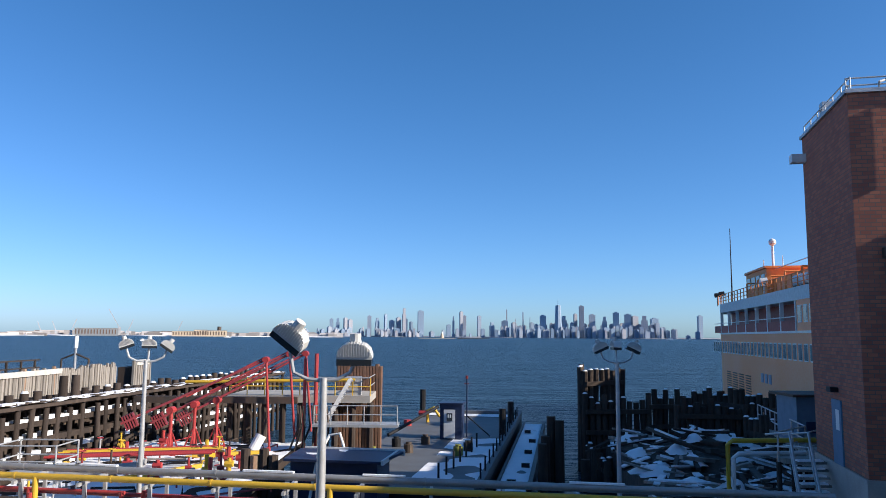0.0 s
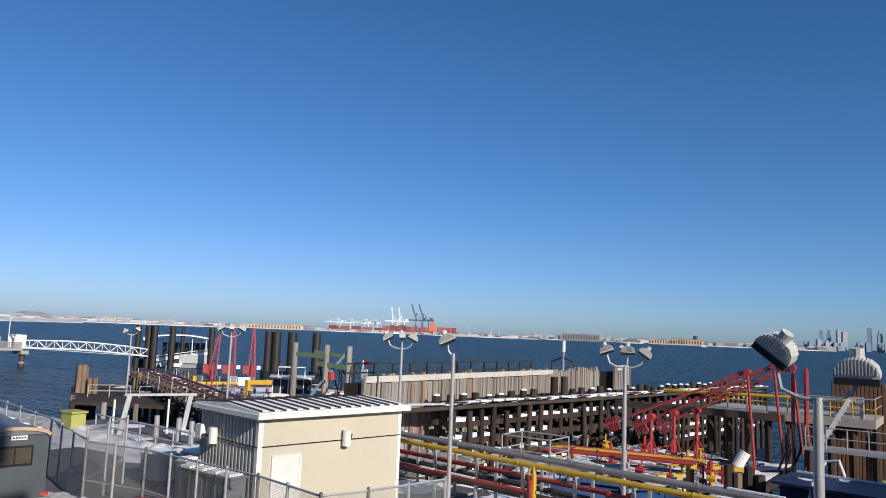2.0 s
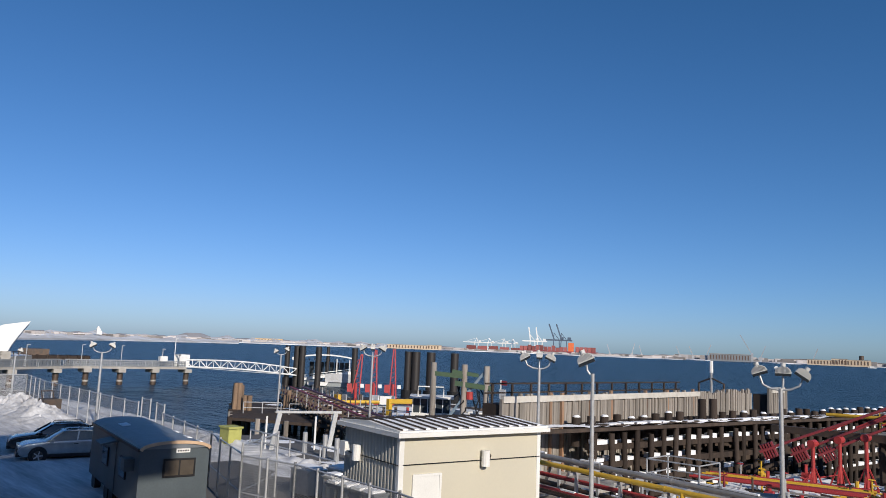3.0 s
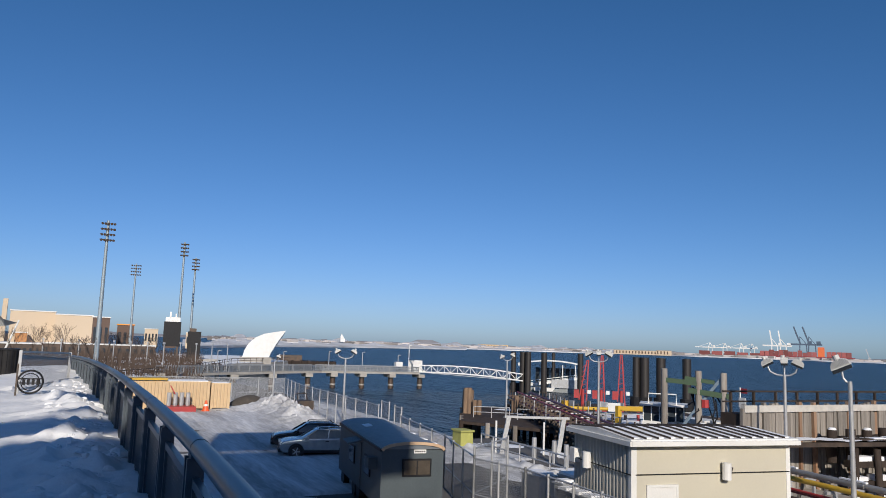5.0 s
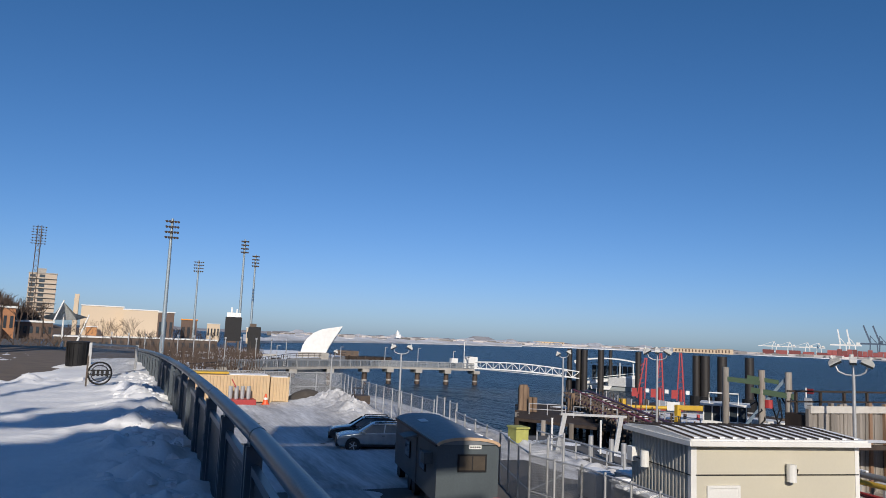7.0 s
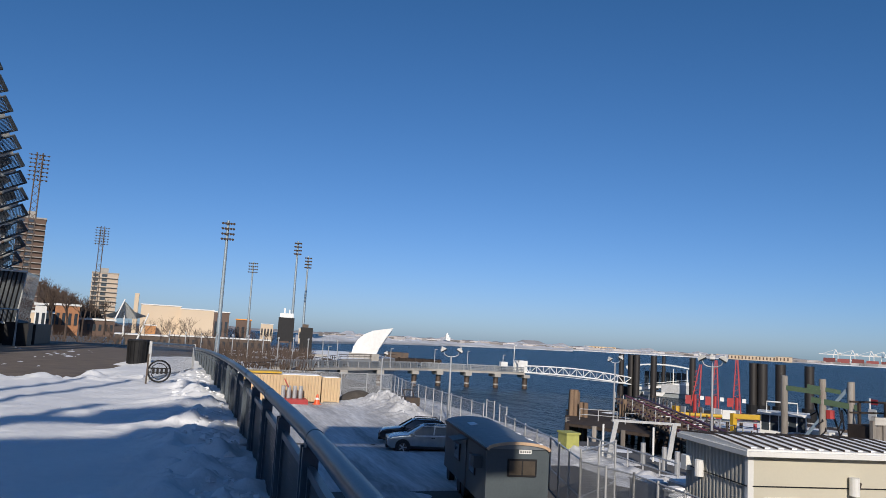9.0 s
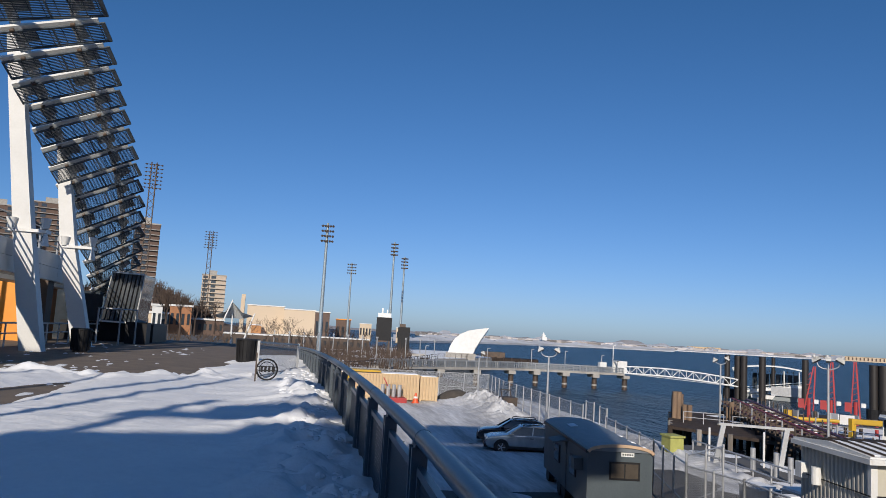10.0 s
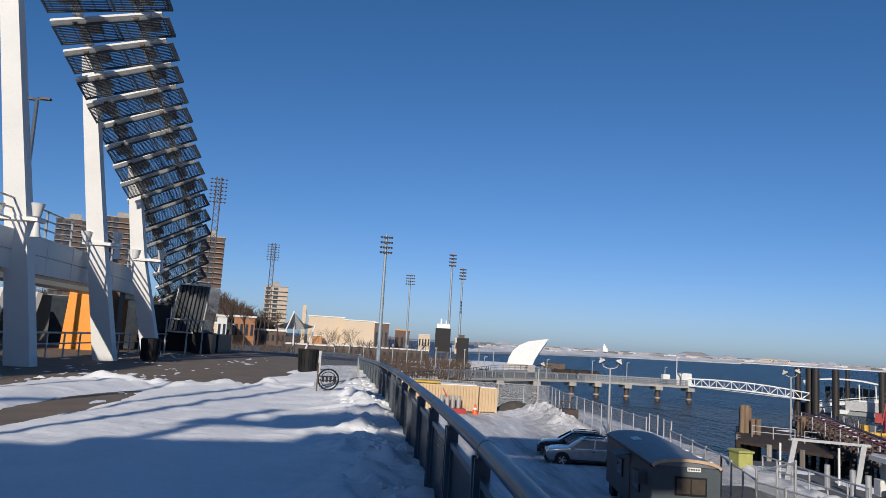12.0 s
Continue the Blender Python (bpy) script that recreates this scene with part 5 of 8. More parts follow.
    part("antenna", Geo().cyl((4, 11, 7.7), (4, 11, 11.0), 0.05), BLACK, t)
    for y in (L - 6, L - 3, 20):
        part("searchlight", Geo().cyl((0.6, y, 5.6), (0.6, y, 6.9), 0.05).cyl((0.3, y, 6.9), (0.9, y, 7.0), 0.28, n=10), BLACK if y > 21 else WHITE, t)


ferry()


# ---- wooden pier with far loading gear ----
pier = thing("wooden_pier", "timber pier on dark piles with snow patches", "pier", kind="structure")
outline = [polar(61.2, 68), polar(61.2, 82), polar(50, 100), polar(41, 84), polar(40.5, 52), polar(49, 58), polar(55, 64)]
part("planking", Geo().prism([(p.x, p.y) for p in outline], PIER - 0.25, PIER), DARKWOOD, pier)
for a, b in zip(outline, outline[1:] + outline[:1]):
    n = int((b - a).length / 2.2)
    for k in range(n):
        p = a.lerp(b, k / n)
        part("pile", Geo().cyl((p.x, p.y, -9), (p.x, p.y, PIER + 0.05), 0.22, n=7), OLDWOOD if k % 3 else DARKWOOD, pier)
part("snow", Geo().sheet(-70, -42, 90, 38, 66, 90, lambda x, y: (PIER + 0.02 + 0.2 * bump_noise(x, y, 0.35, 5)) if 48 + 0.1 * x < y + 0.45 * (x + 70) * 0 and math.hypot(x, y) < 84 and math.hypot(x, y) > 63 else PIER - 0.4), SNOW, pier)


def wood_cluster(az, d, top, n, r=0.26, label="cluster of weathered timber mooring piles"):
    t = thing("pile_cluster", label, "piles", pose(*polar(az, d)), "timber pile clusters")
    for k in range(n):
        a = 2 * math.pi * k / n
        part("pile", Geo().cyl((0.75 * r * n / 3 * math.cos(a), 0.75 * r * n / 3 * math.sin(a), -9), (0.3 * math.cos(a), 0.3 * math.sin(a), top - random.uniform(0, 0.9) * (k % 2)), r, r * 0.9, 9), mat("brown weathered pile", (0.32, 0.22, 0.14), 0.9, other=(0.12, 0.08, 0.06), stretch=(1, 1, 0.15)) if "brown weathered pile" not in bpy.data.materials else bpy.data.materials["brown weathered pile"], t, smooth=True)


wood_cluster(60.75, 76, -2.5, 5, 0.3)
wood_cluster(60.0, 75, -3.6, 3)
wood_cluster(57.2, 78, -3.2, 2)


def small_railing(points, z, h=1.0, m=GALV, label="grey pipe railing on the pier"):
    t = thing("pipe_railing", label, "railing", group="pier railings")
    for a, b in zip(points, points[1:]):
        a, b = Vector((*a, z)), Vector((*b, z))
        n = max(1, round((b - a).length / 1.6))
        for k in range(n + 1):
            p = a.lerp(b, k / n)
            part("post", Geo().cyl(p, p + Vector((0, 0, h)), 0.045, n=6), m, t)
        for q in (0.5, 1.0):
            part("bar", Geo().cyl(a + Vector((0, 0, h * q)), b + Vector((0, 0, h * q)), 0.04, n=6), m, t)


small_railing([polar(60.3, 72)[:2], polar(57.6, 72)[:2]], PIER)
small_railing([polar(57.0, 71)[:2], polar(56.0, 71)[:2]], PIER)
small_railing([polar(52, 68)[:2], polar(44, 66)[:2]], PIER)
small_railing([polar(47, 74)[:2], polar(41.5, 70)[:2]], PIER)


def pipe_bridge():
    t = thing("pipe_bridge", "long rack of dark red pipes on timber bents", "pipes")
    a, b = Vector((-71, 46.5, -4.1)), Vector((-33, 30.2, -4.3))
    side = Vector((b.y - a.y, a.x - b.x, 0)).normalized()
    purple = mat("plum red pipe", (0.17, 0.03, 0.06), 0.5, other=(0.12, 0.03, 0.045))
    for k in range(8):
        o = side * (-1.6 + 0.46 * k) + Vector((0, 0, 0.42 * (k % 3)))
        part("pipe", Geo().cyl(a + o, b + o, 0.1, n=8), purple if k != 5 else RED, t, smooth=True)
    n = 24
    for k in range(n + 1):
        p = a.lerp(b, k / n)
        part("bent", Geo().beam(p + side * -1.9, p + side * 1.9, 0.14, 0.16).beam(p + side * -1.9 + Vector((0, 0, 0.5)), p + side * 1.9 + Vector((0, 0, 0.5)), 0.1, 0.1), DARKSTEEL, t)
        for s in (-1.8, 1.8):
            part("upright", Geo().cyl(p + side * s + Vector((0, 0, -0.6)), p + side * s + Vector((0, 0, 1.2)), 0.05), DARKSTEEL if k % 3 else GALV, t)
        if k % 2 == 0:
            for s in (-1.7, 1.7):
                part("pile", Geo().cyl(p + side * s + Vector((0, 0, -5)), p + side * s + Vector((0, 0, -0.5)), 0.2, n=7), DARKWOOD, t)
        if k % 3 != 1:
            o = random.uniform(-1.2, 0.4)
            part("snow", Geo().beam(p + side * o + Vector((0, 0, 0.57)), p + side * (o + random.uniform(0.4, 1.1)) + Vector((0, 0, 0.57)), 0.11, 0.05), SNOW, t)
    part("girder", Geo().beam(a + Vector((0, 0, -0.35)), b + Vector((0, 0, -0.35)), 3.0, 0.22), DARKWOOD, t)


pipe_bridge()


def portal():
    t = thing("pipe_portal", "splayed grey steel portal frame over the yard edge", "frame")
    a, b = Vector((-38.2, 23.4, GROUND)), Vector((-36.8, 26.4, GROUND))
    u = Vector((0, 0, 2.15))
    part("leg", Geo().beam(a, a.lerp(b, 0.12) + u, 0.25, 0.25), GALV, t)
    part("leg", Geo().beam(b, b.lerp(a, 0.02) + u + (b - a) * 0.12, 0.25, 0.25), GALV, t)
    part("beam", Geo().beam(a.lerp(b, 0.05) + u, b + u + (b - a) * 0.2, 0.14, 0.14), GALV, t)
    for f in (-0.1, 0.75):
        part("drop_pipe", Geo().cyl(a.lerp(b, f), a.lerp(b, f) + Vector((0, 0, 1.9)), 0.06), WHITE, t)


portal()
single("yellow_bin", Geo().box(-39.6, 20.9, GROUND, -38.6, 21.7, -3.25).box(-39.7, 20.85, -3.25, -38.5, 21.75, -3.15), mat("pale yellow plastic", (0.42, 0.42, 0.12), 0.7), "pale yellow plastic bin by the water", "bin")
small_railing([(-39, 22.5), (-30, 22.0)], GROUND, 1.1)
for k in range(5):
    x = -36.0 + 1.5 * k
    single("steel_bollard", Geo().cyl((x, 24.2 + 0.3 * (k % 2), GROUND), (x, 24.2 + 0.3 * (k % 2), -3.3), 0.14, n=10), GALV, "grey steel bollard at the yard edge", "bollard", "yard bollards", smooth=True)
single("quay", Geo().prism([(-45, 19.0), (-27, 19.0), (-23, 25), (-23, 29), (-45, 27.2)], -8.5, GROUND - 0.02), ASPHALT, "asphalt quay at the water's edge", "ground", kind="structure")
single("snow_cover", Geo().sheet(-44.5, -24, 90, 20.5, 27.0, 30, lambda x, y: GROUND - 0.06 + 0.25 * bump_noise(x, y, 0.35, 11) + 0.3 * math.exp(-((y - 21.6) / 0.8) ** 2)), SNOW, "shovelled snow along the quay", "snow", kind="stuff", smooth=True)


def gallows():
    t = thing("mooring_gallows", "three timber posts joined by dark green beams", "gallows")
    tops = [polar(46.35, 60, 0.5), polar(44.0, 60, 0.42), polar(42.3, 60, 0.35)]
    for p in tops:
        part("post", Geo().cyl((p.x, p.y, -9), p, 0.27, 0.24, 10), OLDWOOD, t, smooth=True)
    part("beam", Geo().beam(tops[0] + Vector((0, 0, -0.85)), tops[1] + Vector((0, 0, -0.95)), 0.4, 0.35), GREEN, t)
    part("beam", Geo().beam(tops[0].lerp(tops[1], 0.7) + Vector((0, 0, -1.5)), tops[2] + Vector((0.3, 0.3, -1.75)), 0.4, 0.4), GREEN, t)
    part("beam", Geo().beam(tops[0].lerp(tops[1], 0.6) + Vector((0, 0, -0.6)), tops[1].lerp(tops[2], 0.4) + Vector((0.3, 0.3, -0.8)), 0.3, 0.3), GREEN, t)
    part("brace", Geo().beam(tops[0].lerp(tops[1], 0.4) + Vector((0, 0, -4.6)), tops[2] + Vector((-0.3, 0, -0.5)), 0.22, 0.22), mat("blue-grey brace", (0.16, 0.23, 0.3), 0.6), t)
    for k in range(8):
        a = tops[1].lerp(tops[2], random.uniform(-0.6, 1.0)) + Vector((0, 0.5, random.uniform(-2.5, -1.2)))
        b = a + Vector((random.uniform(-1.2, 1.2), random.uniform(-1, 1), random.uniform(-2.4, -1)))
        part("cable", Geo().tube([a, a.lerp(b, 0.5) + Vector((0.3, 0, -0.4)), b], 0.06, 5), BLACK, t)
    part("marker_ball", Geo().cyl(tops[1].lerp(tops[2], 0.25) + Vector((0, 0, -2.7)), tops[1].lerp(tops[2], 0.25) + Vector((0, 0, -2.1)), 0.3), RED, t)


gallows()


def control_booth():
    t = thing("control_booth", "small white glazed control booth on the pier", "booth", pose(*polar(46.4, 66, PIER), 0, 0, 46))
    part("base", Geo().box(-1.7, -1.2, 0, 1.7, 1.2, 1.1), PALE, t)
    part("glazing", Geo().box(-1.6, -1.1, 1.1, 1.6, 1.1, 2.3), GLASS, t)
    part("roof", Geo().box(-1.9, -1.4, 2.3, 1.9, 1.4, 2.5), PALE, t)
    for k in range(6):
        part("mullion", Geo().box(-1.65 + 0.64 * k, -1.15, 1.1, -1.57 + 0.64 * k, -1.08, 2.3), WHITE, t)
    part("upper_rail", Geo().tube([(-1.2, -1, 2.5), (-1.2, -1, 3.3), (1.0, -1, 3.3), (1.0, -1, 2.5)], 0.06), WHITE, t)


control_booth()
for az, d, h, n in ((43.4, 62, 0.9, 3), (42.0, 60, 1.1, 2), (45.2, 63, 0.6, 2)):
    t = thing("work_boat", "small white and grey workboat among the piles", "boat", pose(*polar(az, d + 3, -6.6), 0, 0, 30 * n), "workboats")
    part("hull", Geo().prism([(-2.5, -1), (1.8, -1), (3, 0), (1.8, 1), (-2.5, 1)], 0, 1.2), WHITE, t)
    part("wheelhouse", Geo().box(-1.2, -0.8, 1.2, 0.6, 0.8, 2.6 + h * 0.5), PALE, t)
    part("windows_band", Geo().box(-1.22, -0.82, 1.9, 0.62, 0.82, 2.3), GLASS, t)


def tall_arm(az, d, top, tilt):
    t = thing("loading_arm", "folded red marine loading arm standing upright", "loading arm", pose(*polar(az, d, PIER), 0, 0, az), "far red loading arms")
    h = top - PIER
    part("column", Geo().cyl((0, 0, 0), (0, 0, 2.4), 0.18), RED, t)
    part("outer_leg", Geo().beam((-0.4, 0, 1.2), (0.0 + tilt, 0, h), 0.1, 0.12), RED, t)
    part("inner_leg", Geo().beam((0.4, 0, 0.6), (0.16 + tilt, 0, h), 0.12, 0.14), RED, t)
    for k in range(7):
        f = 0.3 + 0.09 * k
        part("lacing", Geo().beam((-0.5 + 0.55 * f, 0, h * f), (0.5 - 0.35 * f, 0, h * (f + 0.05)), 0.06, 0.06), RED, t)
    part("counterweight", Geo().box(-0.95, -0.25, 1.4, -0.4, 0.25, 2.3), RED, t)
    part("valve", Geo().box(0.5, -0.25, 1.9, 0.9, 0.25, 2.3), WHITE, t)
    part("base", Geo().box(-0.6, -0.6, 0, 0.6, 0.6, 0.25), RED, t)


tall_arm(52.2, 85, 0.6, 0.45)
tall_arm(50.85, 85, 1.15, 0.0)
tall_arm(49.4, 85, 1.3, -0.1)


def yellow_frame():
    t = thing("yellow_pipe_frame", "bright yellow pipe frame and manifold on the pier", "pipes")
    a, b = polar(53.6, 74, -3.9), polar(47.6, 74, -3.75)
    part("long_pipe", Geo().cyl(a, b, 0.16, n=10), YELLOW, t)
    part("long_pipe", Geo().cyl(a + Vector((0, 1, -0.4)), b + Vector((0, 1, -0.4)), 0.1, n=10), WHITE, t)
    c = polar(49.6, 70, PIER)
    part("post", Geo().box(c.x - 0.2, c.y - 0.2, PIER - 0.5, c.x + 0.2, c.y + 0.2, -3.2), YELLOW, t)
    part("header", Geo().beam((c.x, c.y, -3.4), polar(47.2, 70, -3.3), 0.35, 0.35), YELLOW, t)
    p = polar(53.5, 74, -3.7)
    part("valve", Geo().cyl(p + Vector((0, 0, -0.7)), p + Vector((0, 0, 0.5)), 0.35), YELLOW, t)
    for k in range(9):
        q = polar(54.5 - 0.9 * k, 76, PIER)
        part("standpipe", Geo().cyl(q, q + Vector((0, 0, random.uniform(0.8, 1.8))), 0.15), random.choice((DARKSTEEL, GALV, RED, BLACK)), t)
    for k in range(5):
        q = polar(54.2 - 1.2 * k, 79, PIER)
        part("sign", Geo().box(q.x - 0.4, q.y - 0.05, PIER + 0.8, q.x + 0.4, q.y + 0.05, PIER + 1.5), WHITE if k == 3 else GALV, t)
    sg = polar(49.9, 72, PIER)
    part("sign", Geo().obox(pose(sg.x, sg.y, PIER + 1.5, 0, 0, 50), 1.1, 0.05, 0.8), WHITE, t)
    for k in range(6):
        q = polar(45.5 - 0.7 * k, 64, PIER)
        part("standpipe", Geo().cyl(q, q + Vector((0, 0, random.uniform(0.8, 2.0))), 0.18), random.choice((DARKSTEEL, GALV, OLDWOOD)), t)
    f = polar(41.0, 58, -1.3)
    part("flag", Geo().box(f.x - 0.3, f.y, f.z + 0.3, f.x + 0.3, f.y + 0.03, f.z + 0.65), RED, t)
    part("white_sign", Geo().box(f.x - 0.4, f.y - 0.05, f.z - 0.7, f.x + 0.2, f.y, f.z), WHITE, t)
    part("flag_pole", Geo().cyl((f.x - 0.3, f.y, PIER), (f.x - 0.3, f.y, f.z + 0.7), 0.05), WHITE, t)


yellow_frame()
st = thing("ramp_stair", "grey steel ramp stair with handrails", "stairs")
a, b = polar(42.6, 55, PIER), polar(39.6, 52, -2.3)
for s in (0, 1.0):
    part("stringer", Geo().beam(a + Vector((s, 0, 0)), b + Vector((s, 0, 0)), 0.1, 0.25), GALV, st)
    part("handrail", Geo().cyl(a + Vector((s, 0, 1)), b + Vector((s, 0, 1)), 0.05), GALV, st)
    for k in range(5):
        p = a.lerp(b, k / 4) + Vector((s, 0, 0))
        part("baluster", Geo().cyl(p, p + Vector((0, 0, 1)), 0.04), GALV, st)
for k in range(12):
    x, y = -24.5 - 0.75 * k, 30.5 + 0.3 * k + random.uniform(-0.4, 0.4)
    p = single("timber_pile", Geo().cyl((x, y, -9), (x, y, -2.4 - random.uniform(0, 0.7)), 0.25, 0.23, 9), OLDWOOD, "snow-capped grey timber pile beside the slip wall", "pile", "short timber piles", smooth=True)
    part("snow_cap", Geo().cyl((x, y, -2.42 - 0.35), (x, y, -2.3), 0.24, 0.14, 9), SNOW, p)
t = thing("timber_stage", "low timber stage with railings beside the slip", "platform")
part("deck", Geo().box(-24, 25.5, -4.4, -19.5, 31, -4.2), OLDWOOD, t)
for k in range(5):
    part("post", Geo().cyl((-23.8 + k, 26, -4.2), (-23.8 + k, 26, -3.0), 0.05), GALV, t)
    part("brace", Geo().beam((-23.8 + k, 26.2, -4.2), (-23.2 + k, 26.2, -2.7), 0.1, 0.1), OLDWOOD, t)
part("bar", Geo().cyl((-23.8, 26, -3.0), (-19.8, 26, -3.0), 0.05), GALV, t)

# ---- concrete pier, gangway, float and dolphins ----


def far_pier():
    t = thing("concrete_pier", "concrete fishing pier on round piles with thin railing", "pier")
    line = [Vector((-118, 14, -3.95)), Vector((-128, 26, -3.95)), Vector((-138, 44, -3.95)), Vector((-137.6, 64.4, -3.95))]
    for a, b in zip(line, line[1:]):
        d = (b - a).normalized()
        part("slab", Geo().beam(a + Vector((0, 0, -0.2)), b + d * 0.2 + Vector((0, 0, -0.2)), 3.2, 0.4), CONCRETE, t)
        s = Vector((-d.y, d.x, 0)) * 1.5
        for q in (s, -s):
            part("rail", Geo().cyl(a + q + Vector((0, 0, 1.05)), b + q + Vector((0, 0, 1.05)), 0.05, n=6), GALV, t)
            part("rail_mesh", Geo().add([a + q, b + q, b + q + Vector((0, 0, 1.0)), a + q + Vector((0, 0, 1.0))], [(0, 1, 2, 3)]), mesh_mat("railing mesh", (0.35, 0.37, 0.38), 0.3, 0.3, diagonal=False) if "railing mesh" not in bpy.data.materials else bpy.data.materials["railing mesh"], t)
            n = int((b - a).length / 2.5)
            for k in range(n + 1):
                p = a.lerp(b, k / n) + q
                part("rail_post", Geo().cyl(p, p + Vector((0, 0, 1.05)), 0.05, n=5), GALV, t)
    for x, y in ((-137.5, 65), (-137.5, 58.7), (-137.5, 52.6), (-137.7, 46.8), (-135.6, 41.3), (-131.5, 33.5), (-127, 26)):
        c = part("pile_cap", Geo().box(x - 1.6, y - 0.65, -5.0, x + 1.6, y + 0.65, -4.35), CONCRETE, t)
        part("pile", Geo().cyl((x + 0.6, y, -9), (x + 0.6, y, -5.0), 0.5, n=12), DARKSTEEL, c, smooth=True)
        part("band", Geo().cyl((x + 0.6, y, -6.6), (x + 0.6, y, -6.3), 0.53, n=12), CONCRETE, c)
    part("gate_frame", Geo().box(-138.5, 63.2, -3.9, -138.2, 65.2, -1.6).box(-136.6, 63.2, -3.9, -136.3, 65.2, -1.6).box(-138.5, 63.2, -1.8, -136.3, 63.4, -1.6), WHITE, t)
    part("gate_mesh", Geo().box(-137.0, 63.4, -3.9, -136.95, 65.2, -1.7), CHAIN, t)
    part("white_box", Geo().box(-138, 59.8, -3.0, -137, 61.2, -2.0), WHITE, t)
    for k, (x, y, h) in enumerate(((-137, 62.5, 5.2), (-138, 60.6, 3.2), (-138, 53, 3.6), (-137.5, 46, 3.6), (-133, 36, 3.4), (-125, 23, 3.4))):
        part("light_pole", Geo().cyl((x, y, -3.9), (x, y, -3.9 + h), 0.08, n=6).cyl((x, y, -3.9 + h), (x, y + 0.5, -3.9 + h), 0.08, n=6), WHITE if k == 0 else GALV, t)


far_pier()


def gangway():
    t = thing("gangway", "white steel truss gangway sloping down to the float", "gangway")
    a, b = Vector((-137.4, 64.9, -3.9)), polar(56.7, 152, -4.9)
    n = 16
    for s in (0, 1):
        o = Vector((0.9 * s, -0.5 * s, 0))
        bow = [a.lerp(b, k / n) + o + Vector((0, 0, 1.3 + 0.5 * math.sin(math.pi * k / n))) for k in range(n + 1)]
        low = [a.lerp(b, k / n) + o + Vector((0, 0, 0.35 * math.sin(math.pi * k / n))) for k in range(n + 1)]
        part("top_chord", Geo().tube(bow, 0.12, 6), WHITE, t)
        part("bottom_chord", Geo().tube(low, 0.14, 6), WHITE, t)
        for k in range(n):
            part("diagonal", Geo().beam(low[k] if k % 2 else bow[k], bow[k + 1] if k % 2 else low[k + 1], 0.1, 0.1), WHITE, t)
            part("upright", Geo().beam(low[k], bow[k], 0.07, 0.07), WHITE, t)
    part("floor", Geo().beam(a + Vector((0.5, -0.2, 0)), b + Vector((0.5, -0.2, 0)), 1.1, 0.1), GALV, t)


gangway()


def float_landing():
    t = thing("landing_float", "floating landing with a white curved canopy", "float", pose(*polar(54.6, 160, SEA), 0, 0, 54.6))
    part("pontoon", Geo().box(-8, -3, -0.4, 6, 3, 0.9), mat("grey pontoon", (0.3, 0.33, 0.34), 0.7), t)
    arc = [(-6.8 + 13.0 * k / 12, 5.2 + 1.3 * math.sin(math.pi * (0.12 + 0.72 * k / 12))) for k in range(13)]
    part("canopy", Geo().prism(arc + [(x, z - 0.25) for x, z in arc[::-1]], -2.6, 2.6, "y"), WHITE, t)
    part("canopy_end", Geo().prism([(-6.8, 5.6), (-4.0, 6.2), (-4.6, 4.4), (-6.6, 4.9)], -2.5, 2.5, "y"), WHITE, t)
    for k in range(8):
        part("glass_wall", Geo().box(-3.2 + 1.05 * k, 2.2, 1.0, -2.3 + 1.05 * k, 2.25, 4.8), GLASS, t)
        part("rib", Geo().box(-3.3 + 1.05 * k, -2.5, 5.2, -3.2 + 1.05 * k, 2.5, 5.5), DARKSTEEL, t)
    for x in (-5.2, -1.5, 2.5, 5.2):
        part("leg", Geo().cyl((x, -2, 0.9), (x * 0.97, -2, 5.6), 0.12), WHITE, t)
    part("ramp", Geo().beam((-4.5, -3, 1.3), (5.5, -3, 2.9), 0.4, 0.5), WHITE, t)
    part("ramp_rail", Geo().beam((-4.5, -3, 2.1), (5.5, -3, 3.7), 0.1, 0.12).beam((-4.5, -3, 1.7), (5.5, -3, 3.3), 0.08, 0.08), WHITE, t)
    part("machine_box", Geo().box(0.2, -3.4, 0.9, 5.4, -1.5, 2.6), GALV, t)
    part("fender", Geo().box(-8.4, -3.2, -0.2, -5.2, -2.6, 1.6), BLACK, t)
    part("white_boat", Geo().prism([(-3.2, 0.2), (0.4, 0.2), (0.9, 0.9), (-3.4, 0.9)], -4.6, -3.4, "y"), WHITE, t)


float_landing()


def steel_dolphin(az, d, top, r=0.75, rings=True):
    t = thing("steel_dolphin", "tall black steel pipe pile standing in the water", "pile", pose(*polar(az, d, 0)), "steel dolphins")
    part("tube", Geo().cyl((0, 0, -9), (0, 0, top), r, n=14), mat("black coated steel", (0.03, 0.026, 0.024), 0.55) if "black coated steel" not in bpy.data.materials else bpy.data.materials["black coated steel"], t, smooth=True)
    if rings:
        part("fender_ring", Geo().cyl((0, 0, -6.2), (0, 0, -4.6), r + 0.35, n=12), BLACK, t)
        part("pale_collar", Geo().cyl((0, 0, -6.9), (0, 0, -6.3), r + 0.3, n=12), GALV, t)


for az, d, r in ((57.4, 152, 0.5), (56.7, 152, 0.62), (56.3, 151, 0.6), (55.1, 152, 0.6), (54.4, 158, 0.35), (52.4, 152, 0.58)):
    steel_dolphin(az, d, 0.85, r, False)
for az, d, r in ((48.35, 110, 0.5), (47.75, 110, 0.65), (46.6, 110, 0.65), (44.8, 110, 0.6)):
    steel_dolphin(az, d, 0.9, r)


